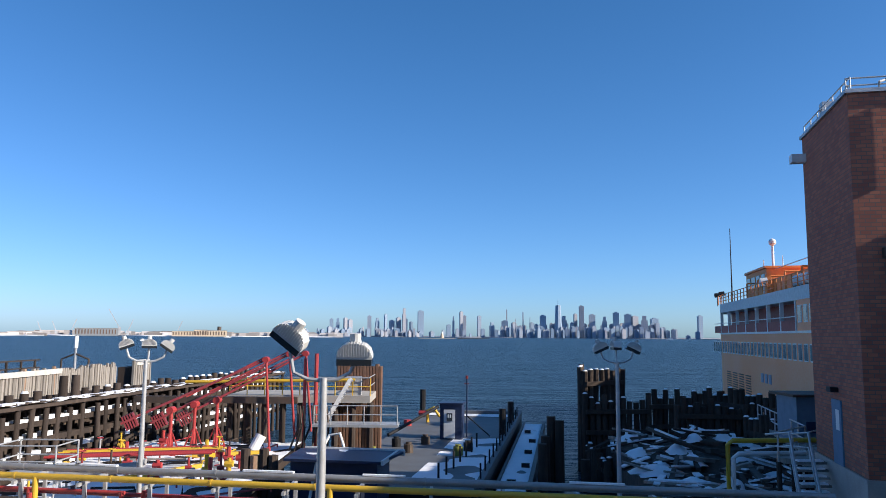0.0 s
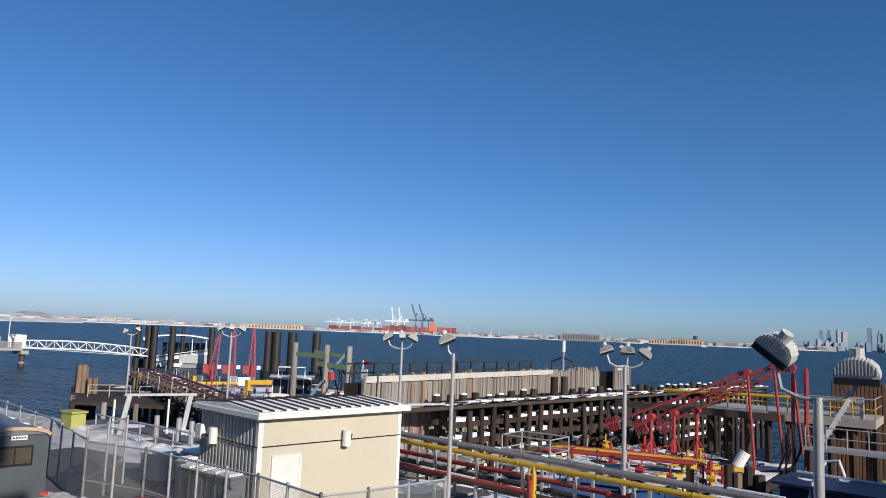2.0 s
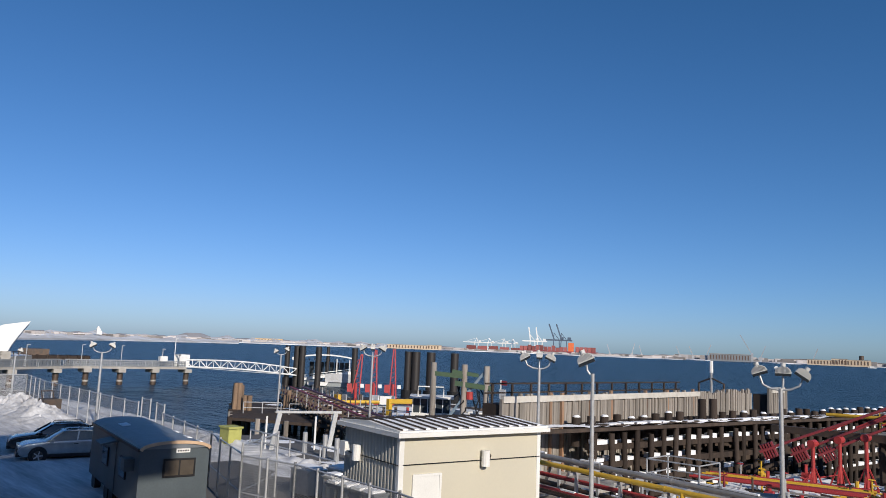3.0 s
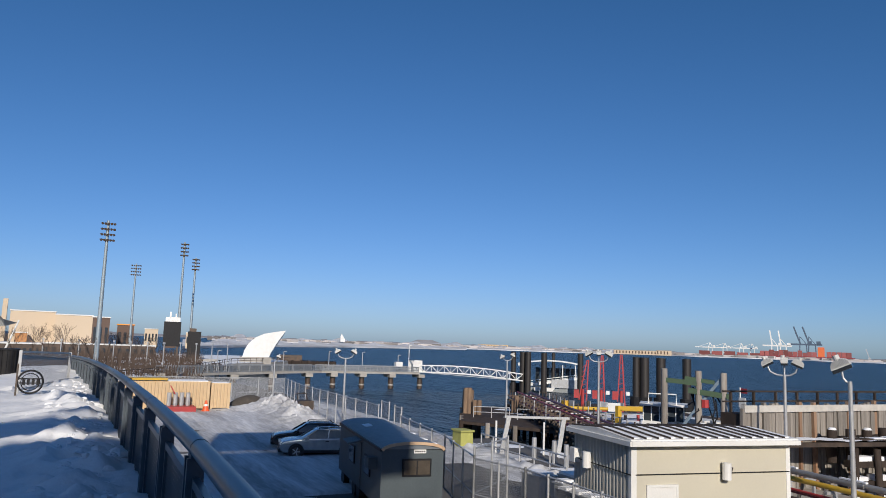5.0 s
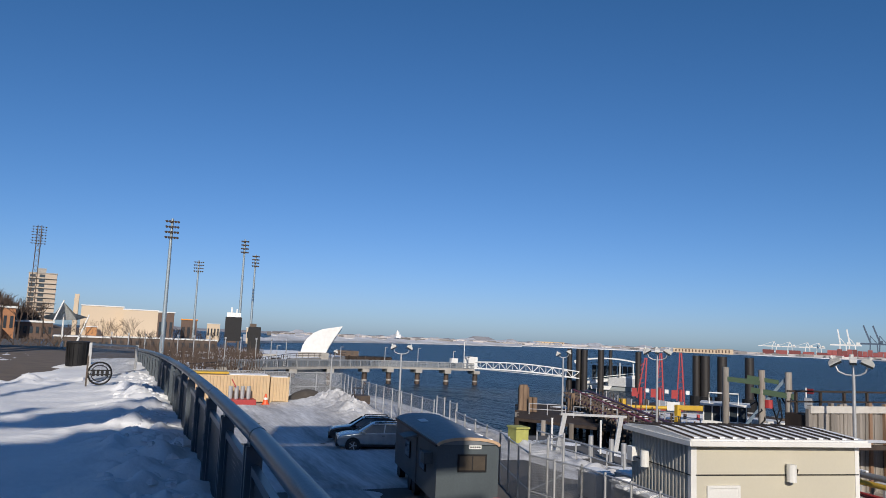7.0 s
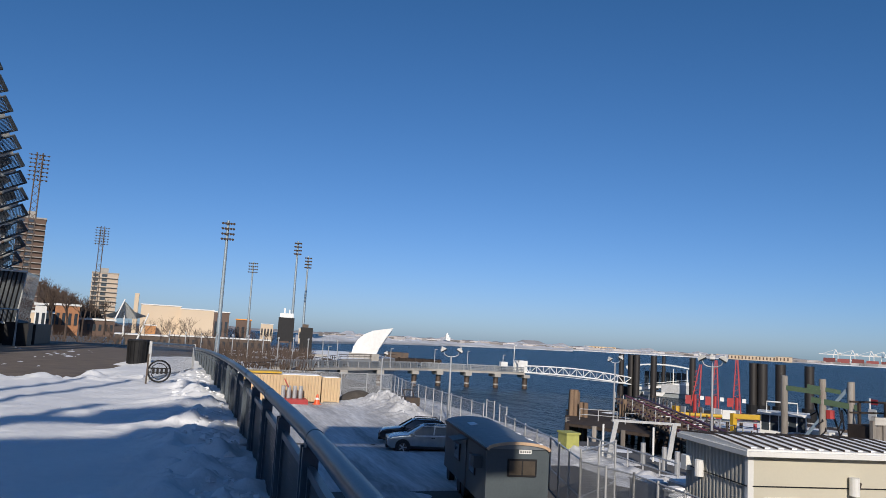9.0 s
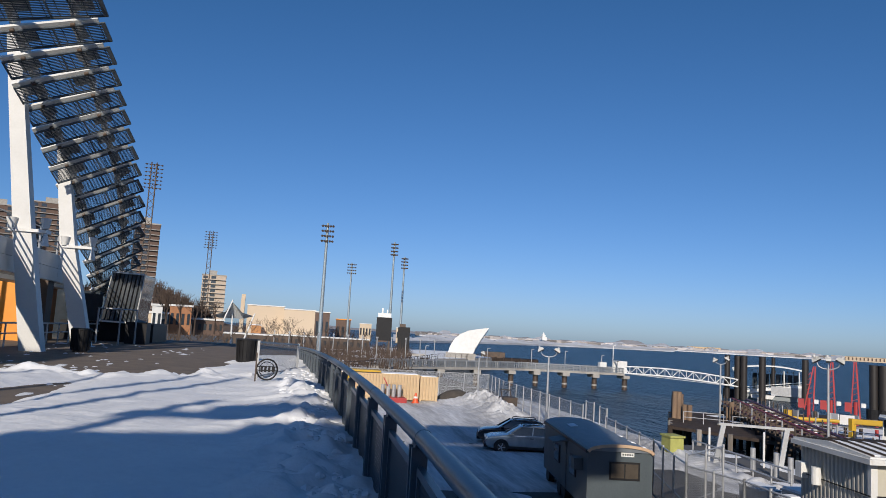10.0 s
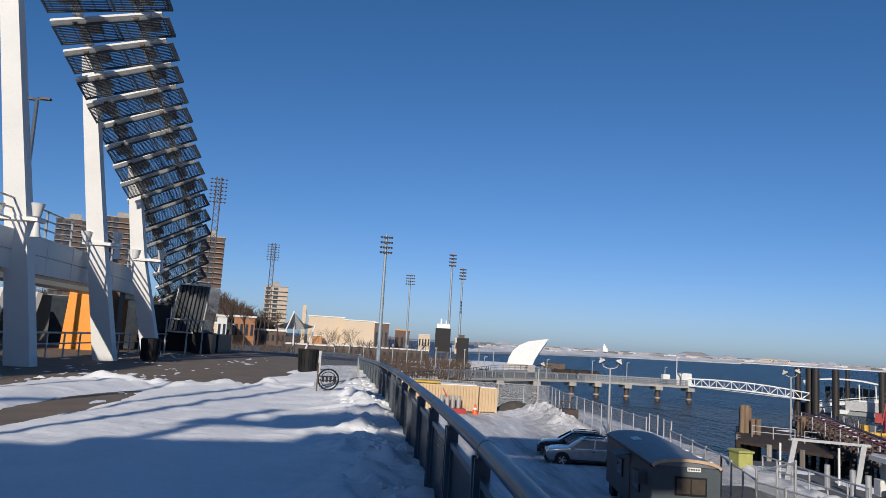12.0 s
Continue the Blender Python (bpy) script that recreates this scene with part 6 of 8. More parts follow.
# ---- cars, containers and small things in the yard ----
def rounded(name, geo, material, parent, width, label=""):
    """A part whose edges are bevelled."""
    me = mesh_of(name, geo, material)
    bm = bmesh.new()
    bm.from_mesh(me)
    bmesh.ops.bevel(bm, geom=bm.edges[:], offset=width, segments=3, profile=0.6, affect="EDGES", clamp_overlap=True)
    bm.to_mesh(me)
    bm.free()
    me.polygons.foreach_set("use_smooth", [True] * len(me.polygons))
    me.set_sharp_from_angle(angle=radians(35))
    ob = new(name, me)
    ob.parent = parent
    return tagged(ob, label)


def car(x, y, rz, paint, label):
    t = thing("car", label, "car", pose(x, y, GROUND - 0.05, 0, 0, rz) @ Matrix.Diagonal((0.95, 0.95, 0.95, 1)), "parked cars")
    low = [(-2.3, 0.42), (-2.34, 0.62), (-2.24, 0.82), (-1.95, 0.92), (-1.05, 1.03), (1.7, 1.1), (2.2, 1.05), (2.34, 0.85), (2.34, 0.5), (2.2, 0.3), (-2.1, 0.28)]
    rounded("body", Geo().prism(low, -0.9, 0.9, "y"), paint, t, 0.07)

    def cabin(inset, top, grow):
        base = [(-1.1 - grow, 1.0), (-0.3 - grow * 0.5, top), (1.35 + grow * 0.5, top - 0.03), (2.05 + grow, 1.05)]
        v = [(a, s * ((0.86 if z < 1.2 else 0.66) - inset), z) for s in (-1, 1) for a, z in base]
        return Geo().add(v, [(0, 1, 2, 3), (4, 5, 6, 7), (0, 1, 5, 4), (1, 2, 6, 5), (2, 3, 7, 6), (3, 0, 4, 7)])
    rounded("greenhouse", cabin(-0.005, 1.5, 0.0), GLASS, t, 0.04, "dark tinted car windows")
    roof = [(-0.42, 1.45), (-0.2, 1.54), (0.5, 1.58), (1.25, 1.55), (1.5, 1.46)]
    rounded("roof", Geo().prism(roof, -0.64, 0.64, "y"), paint, t, 0.03)
    for s in (-1, 1):
        for x0, z0, x1, z1 in ((-1.1, 1.0, -0.32, 1.5), (0.35, 1.05, 0.42, 1.5), (1.2, 1.05, 1.18, 1.5), (2.0, 1.05, 1.4, 1.48)):
            part("pillar", Geo().beam((x0, 0.87 * s, z0), (x1, 0.67 * s, z1), 0.07, 0.06), paint, t)
        part("roof_rail", Geo().tube([(-0.2, 0.58 * s, 1.55), (-0.1, 0.58 * s, 1.63), (1.2, 0.58 * s, 1.63), (1.3, 0.58 * s, 1.55)], 0.025), BLACK, t)
        rounded("headlight", Geo().box(-2.33, 0.58 * s - 0.22, 0.68, -2.05, 0.58 * s + 0.24, 0.84), WHITE, t, 0.04)
        part("tail_light", Geo().box(2.22, 0.7 * s - 0.15, 0.8, 2.36, 0.7 * s + 0.15, 1.02), RED, t)
        rounded("mirror", Geo().box(-0.95, 0.99 * s - 0.12, 1.0, -0.75, 0.99 * s + 0.12, 1.15), paint, t, 0.03)
        part("sill", Geo().box(-1.0, 0.9 * s - 0.03, 0.27, 1.0, 0.9 * s + 0.03, 0.42), BLACK, t)
        for hx in (0.2, 1.05):
            part("door_handle", Geo().box(hx, 0.9 * s - 0.03, 0.88, hx + 0.2, 0.9 * s + 0.03, 0.92), BLACK, t)
        for wx in (-1.42, 1.4):
            part("wheel_arch", Geo().cyl((wx, 0.8 * s, 0.36), (wx, 0.915 * s, 0.36), 0.44, n=24), BLACK, t)
            wh = part("wheel", Geo().cyl((wx, 0.7 * s, 0.34), (wx, 0.935 * s, 0.34), 0.36, n=24), BLACK, t, smooth=True)
            rim = part("rim", Geo().cyl((wx, 0.92 * s, 0.34), (wx, 0.938 * s, 0.34), 0.24, n=18), DARKSTEEL, wh)
            sp = Geo()
            for k in range(5):
                q = 2 * math.pi * k / 5
                sp.beam((wx, 0.942 * s, 0.34), (wx + 0.23 * math.cos(q), 0.942 * s, 0.34 + 0.23 * math.sin(q)), 0.02, 0.055)
            part("rim", sp, GALV, wh)
    part("grille", Geo().box(-2.36, -0.45, 0.5, -2.3, 0.45, 0.72), BLACK, t)
    rounded("bumper", Geo().box(-2.4, -0.86, 0.3, -2.15, 0.86, 0.48), BLACK, t, 0.05)
    tagged(part("snow", Geo().sheet(-0.1, 1.2, 14, -0.5, 0.5, 10, lambda a, b: 1.565 + 0.035 * bump_noise(a, b, 2.0, x)), SNOW, t, smooth=True), kind="stuff")


car(-40.5, 13.15, 78, mat("silver car paint", (0.42, 0.46, 0.48), 0.25, 0.6, bump=0, spec=0.8), "silver grey estate car parked in the snow")
car(-43.4, 13.5, 76, mat("black car paint", (0.02, 0.023, 0.03), 0.15, 0.2, bump=0, spec=0.8), "black car parked behind the silver one")


def container(x, y, sx, sy, h, m, label):
    t = thing("storage_container", label, "container", pose(x, y, GROUND), "storage containers")
    part("body", Geo().box(0, 0, 0.1, sx, sy, h), m, t)
    g, k = Geo(), 0
    yy = 0.1
    while yy < sy - 0.15:
        g.prism([(sx, yy), (sx + 0.05, yy + 0.05), (sx + 0.05, yy + 0.12), (sx, yy + 0.17)], 0.15, h - 0.1)
        yy += 0.28
    part("corrugation", g, m, t)
    part("roof_snow", Geo().box(0.1, 0.1, h, sx - 0.1, sy - 0.1, h + 0.06), SNOW, t)
    for a in (0, sx - 0.12):
        for b in (0, sy - 0.12):
            part("corner_post", Geo().box(a - 0.02, b - 0.02, 0, a + 0.14, b + 0.14, h + 0.03), m, t)


container(-69.5, 3.2, 2.4, 8.6, 2.35, TAN, "tan corrugated storage container in the yard")
container(-69.0, 12.0, 1.6, 1.6, 2.2, TAN, "short tan storage container at the yard end")
frame_t = thing("lifting_gantry", "yellow steel lifting frame on the container", "frame")
part("bar", Geo().box(-67.05, 5.2, GROUND, -66.9, 5.5, -1.9), YELLOW, frame_t)
part("bar", Geo().box(-68.8, 5.2, -2.05, -66.9, 8.3, -1.9), YELLOW, frame_t)
pump = thing("pump_skid", "red pump skid with grey cylinders in the snow", "pump", pose(-65.7, 9.2, GROUND))
part("base", Geo().box(-0.9, -1.2, 0, 0.9, 1.2, 0.45), RED, pump)
for k in range(4):
    part("cylinder", Geo().cyl((-0.3, -0.8 + 0.5 * k, 0.45), (-0.3, -0.8 + 0.5 * k, 1.5), 0.18), GALV, pump)
part("lever", Geo().beam((0, -0.4, 1.4), (0, -0.8, 2.1), 0.08, 0.08), RED, pump)
cone = thing("traffic_cone", "orange traffic cone standing in the snow", "cone", pose(-65.5, 11.3, GROUND))
part("cone", Geo().cyl((0, 0, 0.05), (0, 0, 0.9), 0.3, 0.06, 12), mat("cone orange", (0.85, 0.12, 0.03), 0.5), cone)
part("base", Geo().box(-0.35, -0.35, 0, 0.35, 0.35, 0.06), bpy.data.materials["cone orange"], cone)
part("collar", Geo().cyl((0, 0, 0.4), (0, 0, 0.6), 0.2, 0.15, 12), WHITE, cone)
single("grit_mound", Geo().sheet(-72, -68.5, 12, 14, 18, 12, lambda x, y: GROUND + 0.1 + 0.9 * max(0, 1 - ((x + 70.2) / 1.7) ** 2 - ((y - 16) / 2) ** 2)), RUBBLE, "dark heap of grit by the fence", "heap")
loader = thing("snow_blower", "dark machine half buried in the snow bank", "machine", pose(-60.5, 18.2, GROUND + 0.3))
part("body", Geo().box(-0.7, -0.6, 0.3, 0.7, 0.6, 1.0), DARKSTEEL, loader)
part("handle", Geo().tube([(-0.5, -0.4, 1.0), (-0.9, -0.4, 1.5), (-0.9, 0.4, 1.5), (-0.5, 0.4, 1.0)], 0.05), DARKSTEEL, loader)


# ---- promenade: bins, cross gate, bollard ----
def bin_(x, y, label):
    t = thing("trash_bin", label, "bin", pose(x, y, 0), "promenade bins")
    part("drum", Geo().cyl((0, 0, 0.08), (0, 0, 0.95), 0.36, 0.4, 16), BLACK, t, smooth=True)
    part("rim", Geo().cyl((0, 0, 0.95), (0, 0, 1.02), 0.44, 0.4, 16), BLACK, t)
    part("foot", Geo().cyl((0, 0, 0), (0, 0, 0.08), 0.3, n=16), DARKSTEEL, t)
    for k in range(16):
        a = math.pi * k / 8
        part("slat", Geo().beam((0.385 * math.cos(a), 0.385 * math.sin(a), 0.1), (0.42 * math.cos(a), 0.42 * math.sin(a), 0.95), 0.05, 0.02), BLACK, t)


bin_(-31.8, -1.74, "black slatted litter bin in the snow")
bin_(-34.9, -8.8, "black litter bin beside the white columns")
gate = thing("cross_gate", "low steel mesh gate across the snowy promenade", "gate")
part("post", Geo().box(-21.86, -0.97, 0, -21.8, -0.9, 1.2), GALV, gate)
part("post", Geo().box(-27.55, 0.22, 0, -27.47, 0.3, 1.04), GALV, gate)
part("top_bar", Geo().beam((-21.8, -0.93, 1.16), (-27.5, 0.25, 1.0), 0.05, 0.05), GALV, gate)
part("bottom_bar", Geo().beam((-21.8, -0.93, 0.2), (-27.5, 0.25, 0.2), 0.04, 0.04), GALV, gate)
part("mesh_sheet", Geo().add([(-21.8, -0.93, 0.2), (-27.5, 0.25, 0.2), (-27.5, 0.25, 0.99), (-21.8, -0.93, 1.15)], [(0, 1, 2, 3)]), CHAIN, gate)
disc = part("sign_wheel", Geo().tube([(-20.9, -0.64 + 0.27 * math.cos(a), 0.47 + 0.27 * math.sin(a)) for a in np.linspace(0, 2 * math.pi, 29)], 0.022, 8), BLACK, None)
tagged(disc, "round black metal emblem on the gate in snow", "sign")
for k in range(4):
    part("bar", Geo().box(-20.92, -0.81 + 0.1 * k, 0.4, -20.88, -0.75 + 0.1 * k, 0.56), BLACK, disc)
part("band", Geo().box(-20.915, -0.88, 0.43, -20.885, -0.4, 0.455).box(-20.915, -0.88, 0.53, -20.885, -0.4, 0.555), BLACK, disc)
part("inner_ring", Geo().tube([(-20.9, -0.64 + 0.2 * math.cos(a), 0.47 + 0.2 * math.sin(a)) for a in np.linspace(0, 2 * math.pi, 25)], 0.012, 6), BLACK, disc)
part("stem", Geo().box(-20.92, -0.95, 0.0, -20.88, -0.91, 0.9), DARKSTEEL, disc)


# ---- crusts of snow left on the swept paving ----
def snow_flecks():
    g = Geo()
    for k in range(170):
        x, y = -random.uniform(13, 46), -random.uniform(4.5, 11.8)
        if random.random() < 0.35:
            x, y = -random.uniform(13, 26), -random.uniform(6, 9.4)
        r = random.uniform(0.04, 0.16) * (1 + 1.2 * (random.random() < 0.15))
        n = 7
        ring = [(x + r * random.uniform(0.6, 2.6) * math.cos(2 * math.pi * j / n), y + r * random.uniform(0.4, 1.0) * math.sin(2 * math.pi * j / n), 0.006) for j in range(n)]
        g.add(ring + [(x, y, 0.02 + 0.12 * r)], [(j, (j + 1) % n, n) for j in range(n)])
    single("snow_flecks", g, SNOW, "scattered crusts of snow on the swept paving", "snow", kind="stuff", smooth=True)


snow_flecks()


# ---- louvred canopy, white columns and entrance building ----
def canopy():
    t = thing("louvre_canopy", "sweeping canopy of tilted grating louvres on white columns", "canopy")
    slat_paint = mat("grating slat", (0.1, 0.115, 0.13), 0.5, 0.3)

    def ends(k):
        """The two ends of the upper edge of louvre k; the canopy climbs towards the walker and turns over at its foot."""
        x = -26.0 - 1.62 * k
        inner = Vector((x, -11.57 - 0.0557 * k - 0.00006 * k ** 3, 12.62 - 0.5445 * k + 0.0075 * k * k - 0.00069 * k ** 3))
        outer = Vector((x, -7.37 - 0.271 * k + 0.0297 * k * k - 0.00155 * k ** 3, 13.17 - 0.3056 * k - 0.00717 * k * k - 0.00045 * k ** 3))
        return inner, outer
    inner_line, outer_line = [], []
    for k in range(-2, 17):
        a, b = ends(k)
        along = (b - a).normalized()
        L = (b - a).length
        across = Vector((-0.6, 0.24, -0.36 - 0.012 * max(k, 0)))
        across = (across - along * across.dot(along) * 0.6).normalized()
        up = along.cross(across)
        up = (up if up.z > 0 else -up).normalized()
        w = 0.78
        c = (a + b) / 2 + across * w / 2
        m = Matrix(((across.x, along.x, up.x, c.x), (across.y, along.y, up.y, c.y), (across.z, along.z, up.z, c.z), (0, 0, 0, 1)))
        fr = Geo()
        for q in (-w / 2, w / 2):
            fr.obox(m @ pose(q, 0, 0), 0.05, L, 0.08)
        fr.obox(m @ pose(0, -L / 2 + 0.03, 0), w, 0.06, 0.08).obox(m @ pose(0, L / 2 - 0.07, 0), w, 0.16, 0.08)
        fr.obox(m @ pose(0, 0.15, 0), w, 0.06, 0.08)
        lv = part("louvre", fr, RAIL, t)
        slats = Geo()
        for j in range(11):
            slats.obox(m @ pose(-w / 2 + 0.06 + (w - 0.12) * j / 10, 0, 0), 0.03, L - 0.1, 0.02)
        for j in range(9):
            slats.obox(m @ pose(0, -L / 2 + L * (j + 0.5) / 9, 0.012), w - 0.06, 0.03, 0.015)
        part("grating", slats, slat_paint, lv)
        part("white_edge", Geo().obox(m @ pose(-w / 2 - 0.1, -0.1, 0.12), 0.16, L * 0.95, 0.14), WHITE, lv)
        for q in (-L * 0.3, L * 0.22):
            part("strut", Geo().beam(c + along * q - across * 0.3 + up * 0.05, c + along * q + across * 0.2 + up * 0.42, 0.1, 0.1), WHITE, lv)
            part("bracket_plate", Geo().obox(m @ pose(random.uniform(-0.08, 0.08), q + random.uniform(-0.25, 0.35), 0.3, random.uniform(-8, 8), random.uniform(-12, 12), random.uniform(-14, 14)), w * 0.7, L * random.uniform(0.1, 0.22), 0.05), WHITE, lv)
            part("hinge", Geo().cyl(c + along * (q - 0.08) - across * 0.43, c + along * (q + 0.08) - across * 0.43, 0.07, n=10), DARKSTEEL, lv)
        inner_line.append(a.lerp(b, 0.2) + up * 0.62 + across * 0.3)
        outer_line.append(a.lerp(b, 0.72) + up * 0.62 + across * 0.3)
    part("rib", Geo().tube(inner_line, 0.2, 8), WHITE, t, "white curved steel rib")
    part("rib", Geo().tube(outer_line, 0.16, 8), WHITE, t)
    foot = inner_line[-1]
    part("foot", Geo().beam(foot, (foot.x - 0.4, foot.y + 0.5, 0), 0.5, 0.4), WHITE, t)


canopy()


def white_column(x, y, bend, top):
    t = thing("white_column", "tall white bent steel column with floodlight bracket", "column", pose(x, y, 0), "white columns")
    def leg(pts):
        g = Geo()
        for (y0, z0, a0, b0), (y1, z1, a1, b1) in zip(pts, pts[1:]):
            v = [(-a0, y0 - b0, z0), (a0, y0 - b0, z0), (a0, y0 + b0, z0), (-a0, y0 + b0, z0), (-a1, y1 - b1, z1), (a1, y1 - b1, z1), (a1, y1 + b1, z1), (-a1, y1 + b1, z1)]
            g.add(v, [(0, 1, 2, 3), (4, 5, 6, 7), (0, 1, 5, 4), (1, 2, 6, 5), (2, 3, 7, 6), (3, 0, 4, 7)])
        return g
    part("shaft", leg([(0, -0.05, 0.32, 0.42), (-bend, 4.7, 0.3, 0.36), (-bend - 0.152 * (top - 4.7), top, 0.26, 0.27)]), PALE, t)
    b = part("bracket", Geo().box(-0.3, -1.35, 4.85, 0.4, 0.1, 4.98), WHITE, t)
    for yy, zz in ((-1.25, 5.1), (0.05, 5.15)):
        part("floodlight", Geo().cyl((0.35, yy, zz - 0.15), (0.35, yy, zz + 0.3), 0.13, 0.22, 12), PALE, b, smooth=True)
    part("hanging_lamp", Geo().cyl((0.4, 0.1, 4.3), (0.4, 0.1, 4.8), 0.17, 0.07, 12), PALE, b, smooth=True)


for x, y, bend, top in ((-27.0, -10.94, 0.62, 17.5), (-33.8, -10.33, 0.82, 13.5), (-40.6, -10.14, 1.1, 9.8)):
    white_column(x, y, bend, top)


def entrance():
    t = thing("entrance_building", "modern entrance building with pale fascia, glass and orange wall", "building")
    pts = [(-10, -12.6), (-27, -11.7), (-35, -11.8), (-42, -12.2), (-49, -13)]
    for a, b in zip(pts, pts[1:]):
        n = max(1, int(abs(b[0] - a[0]) / 2.4))
        for k in range(n):
            p = Vector((*a, 0)).lerp(Vector((*b, 0)), k / n)
            q = Vector((*a, 0)).lerp(Vector((*b, 0)), (k + 1) / n)
            for z0, z1 in ((3.2, 3.85), (3.87, 4.55)):
                part("fascia_panel", Geo().beam((p.x - 0.012, p.y, (z0 + z1) / 2), (q.x + 0.012, q.y, (z0 + z1) / 2), 0.3, z1 - z0), PALE, t)
            part("railing_post", Geo().cyl((p.x, p.y, 4.55), (p.x, p.y, 5.6), 0.05), GALV, t)
        for z in (4.9, 5.25, 5.6):
            part("railing_bar", Geo().cyl((a[0], a[1], z), (b[0], b[1], z), 0.035), GALV, t)
    part("soffit", Geo().box(-49, -14.2, 3.0, -10, -12.8, 3.2), PALE, t)
    part("upper_terrace", Geo().box(-49, -14.2, 3.2, -10, -13.2, 4.4), CONCRETE, t)
    part("back_wall", Geo().box(-50, -24, 0, -10, -20, 3.0), DARKSTEEL, t)
    part("orange_wall", Geo().prism([(-15.85, 0), (-13.95, 0), (-13.9, 3.5), (-15.6, 3.5)], -44.2, -43.8, "x"), ORANGE, t, "bright orange sloping wall")
    part("end_wall", Geo().box(-52.5, -26, 0, -52, -12, 3.1), GLASS, t)
    part("end_frame", Geo().beam((-51.8, -16.6, 0), (-51.8, -17.6, 3.1), 0.3, 0.7), PALE, t)
    part("orange_side", Geo().box(-48.5, -14.2, 0, -44.2, -13.8, 3.2), mat("rust orange panel", (0.4, 0.13, 0.03), 0.6), t)
    part("grey_pier", Geo().box(-42.5, -12.9, 0, -41.5, -12.3, 3.3), DARKSTEEL, t)
    for k in range(6):
        part("glass_panel", Geo().box(-48 + 4.2 * k, -18.2, 0.2, -44.2 + 4.2 * k, -18.1, 3.0), GLASS, t)
        part("mullion", Geo().beam((-44.1 + 4.2 * k, -18, 0), (-44.6 + 4.2 * k, -17.6, 3), 0.5, 0.3), PALE, t)
    face = [Vector((-50, -11.6, 1.25)), Vector((-50, -9.55, 1.2)), Vector((-49.6, -9.15, 4.25)), Vector((-49.6, -11.05, 4.3))]
    back = Vector((-4.0, 0, 0))
    g = part("glass_prism", Geo().add([p for p in face] + [p + back for p in face], [(0, 1, 2, 3), (4, 5, 6, 7), (0, 1, 5, 4), (1, 2, 6, 5), (2, 3, 7, 6), (3, 0, 4, 7)]), mat("mirrored glass", (0.3, 0.34, 0.38), 0.07, 0.7, bump=0, spec=0.8), t, "tilted reflecting glass box")
    for k in range(9):
        part("mullion", Geo().beam(face[0].lerp(face[1], k / 8) + Vector((0.04, 0, 0)), face[3].lerp(face[2], k / 8) + Vector((0.04, 0, 0)), 0.05, 0.05), BLACK if 0 < k < 8 else PALE, g)
    for f in (0.0, 1.0):
        part("rail", Geo().beam(face[0].lerp(face[3], f) + Vector((0.06, 0, 0)), face[1].lerp(face[2], f) + Vector((0.06, 0, 0)), 0.16, 0.1), PALE, g)
    part("dark_base", Geo().box(-56, -14, 0, -50.5, -8.5, 1.2), BLACK, t)
    rail = part("front_railing", Geo().tube([(-24, -12.6, 1.05), (-50, -11.6, 1.05)], 0.04).tube([(-24, -12.6, 0.6), (-50, -11.6, 0.6)], 0.03), GALV, t)
    for k in range(16):
        part("baluster", Geo().cyl((-24 - 1.7 * k, -12.6 + 0.065 * k, 0), (-24 - 1.7 * k, -12.6 + 0.065 * k, 1.05), 0.04), GALV, rail)
    part("cage", Geo().tube([(-46, -9.6, 0), (-46, -9.6, 2.0), (-47.5, -9.0, 2.0), (-47.5, -9.0, 0)], 0.06).tube([(-46, -10.8, 0), (-46, -10.8, 2.0), (-46, -9.6, 2.0)], 0.06), GALV, t)
    part("dark_unit", Geo().box(-49, -9.6, 0, -47.6, -8.4, 1.3), BLACK, t)


entrance()
lamp = thing("street_lamp", "tall two-armed street lamp behind the columns", "street lamp", pose(*polar(112.95, 42, 0)))
part("pole", Geo().cyl((0, 0, 0), (0, 0, 12.6), 0.14, 0.09, 10), RAIL, lamp)
part("arm", Geo().beam((-0.1, -0.4, 12.5), (0.1, 0.4, 12.5), 0.1, 0.08), RAIL, lamp)
for s in (-1, 1):
    part("lamp_head", Geo().obox(pose(0.1 * s, 0.45 * s, 12.52), 0.25, 0.5, 0.1), DARKSTEEL, lamp)


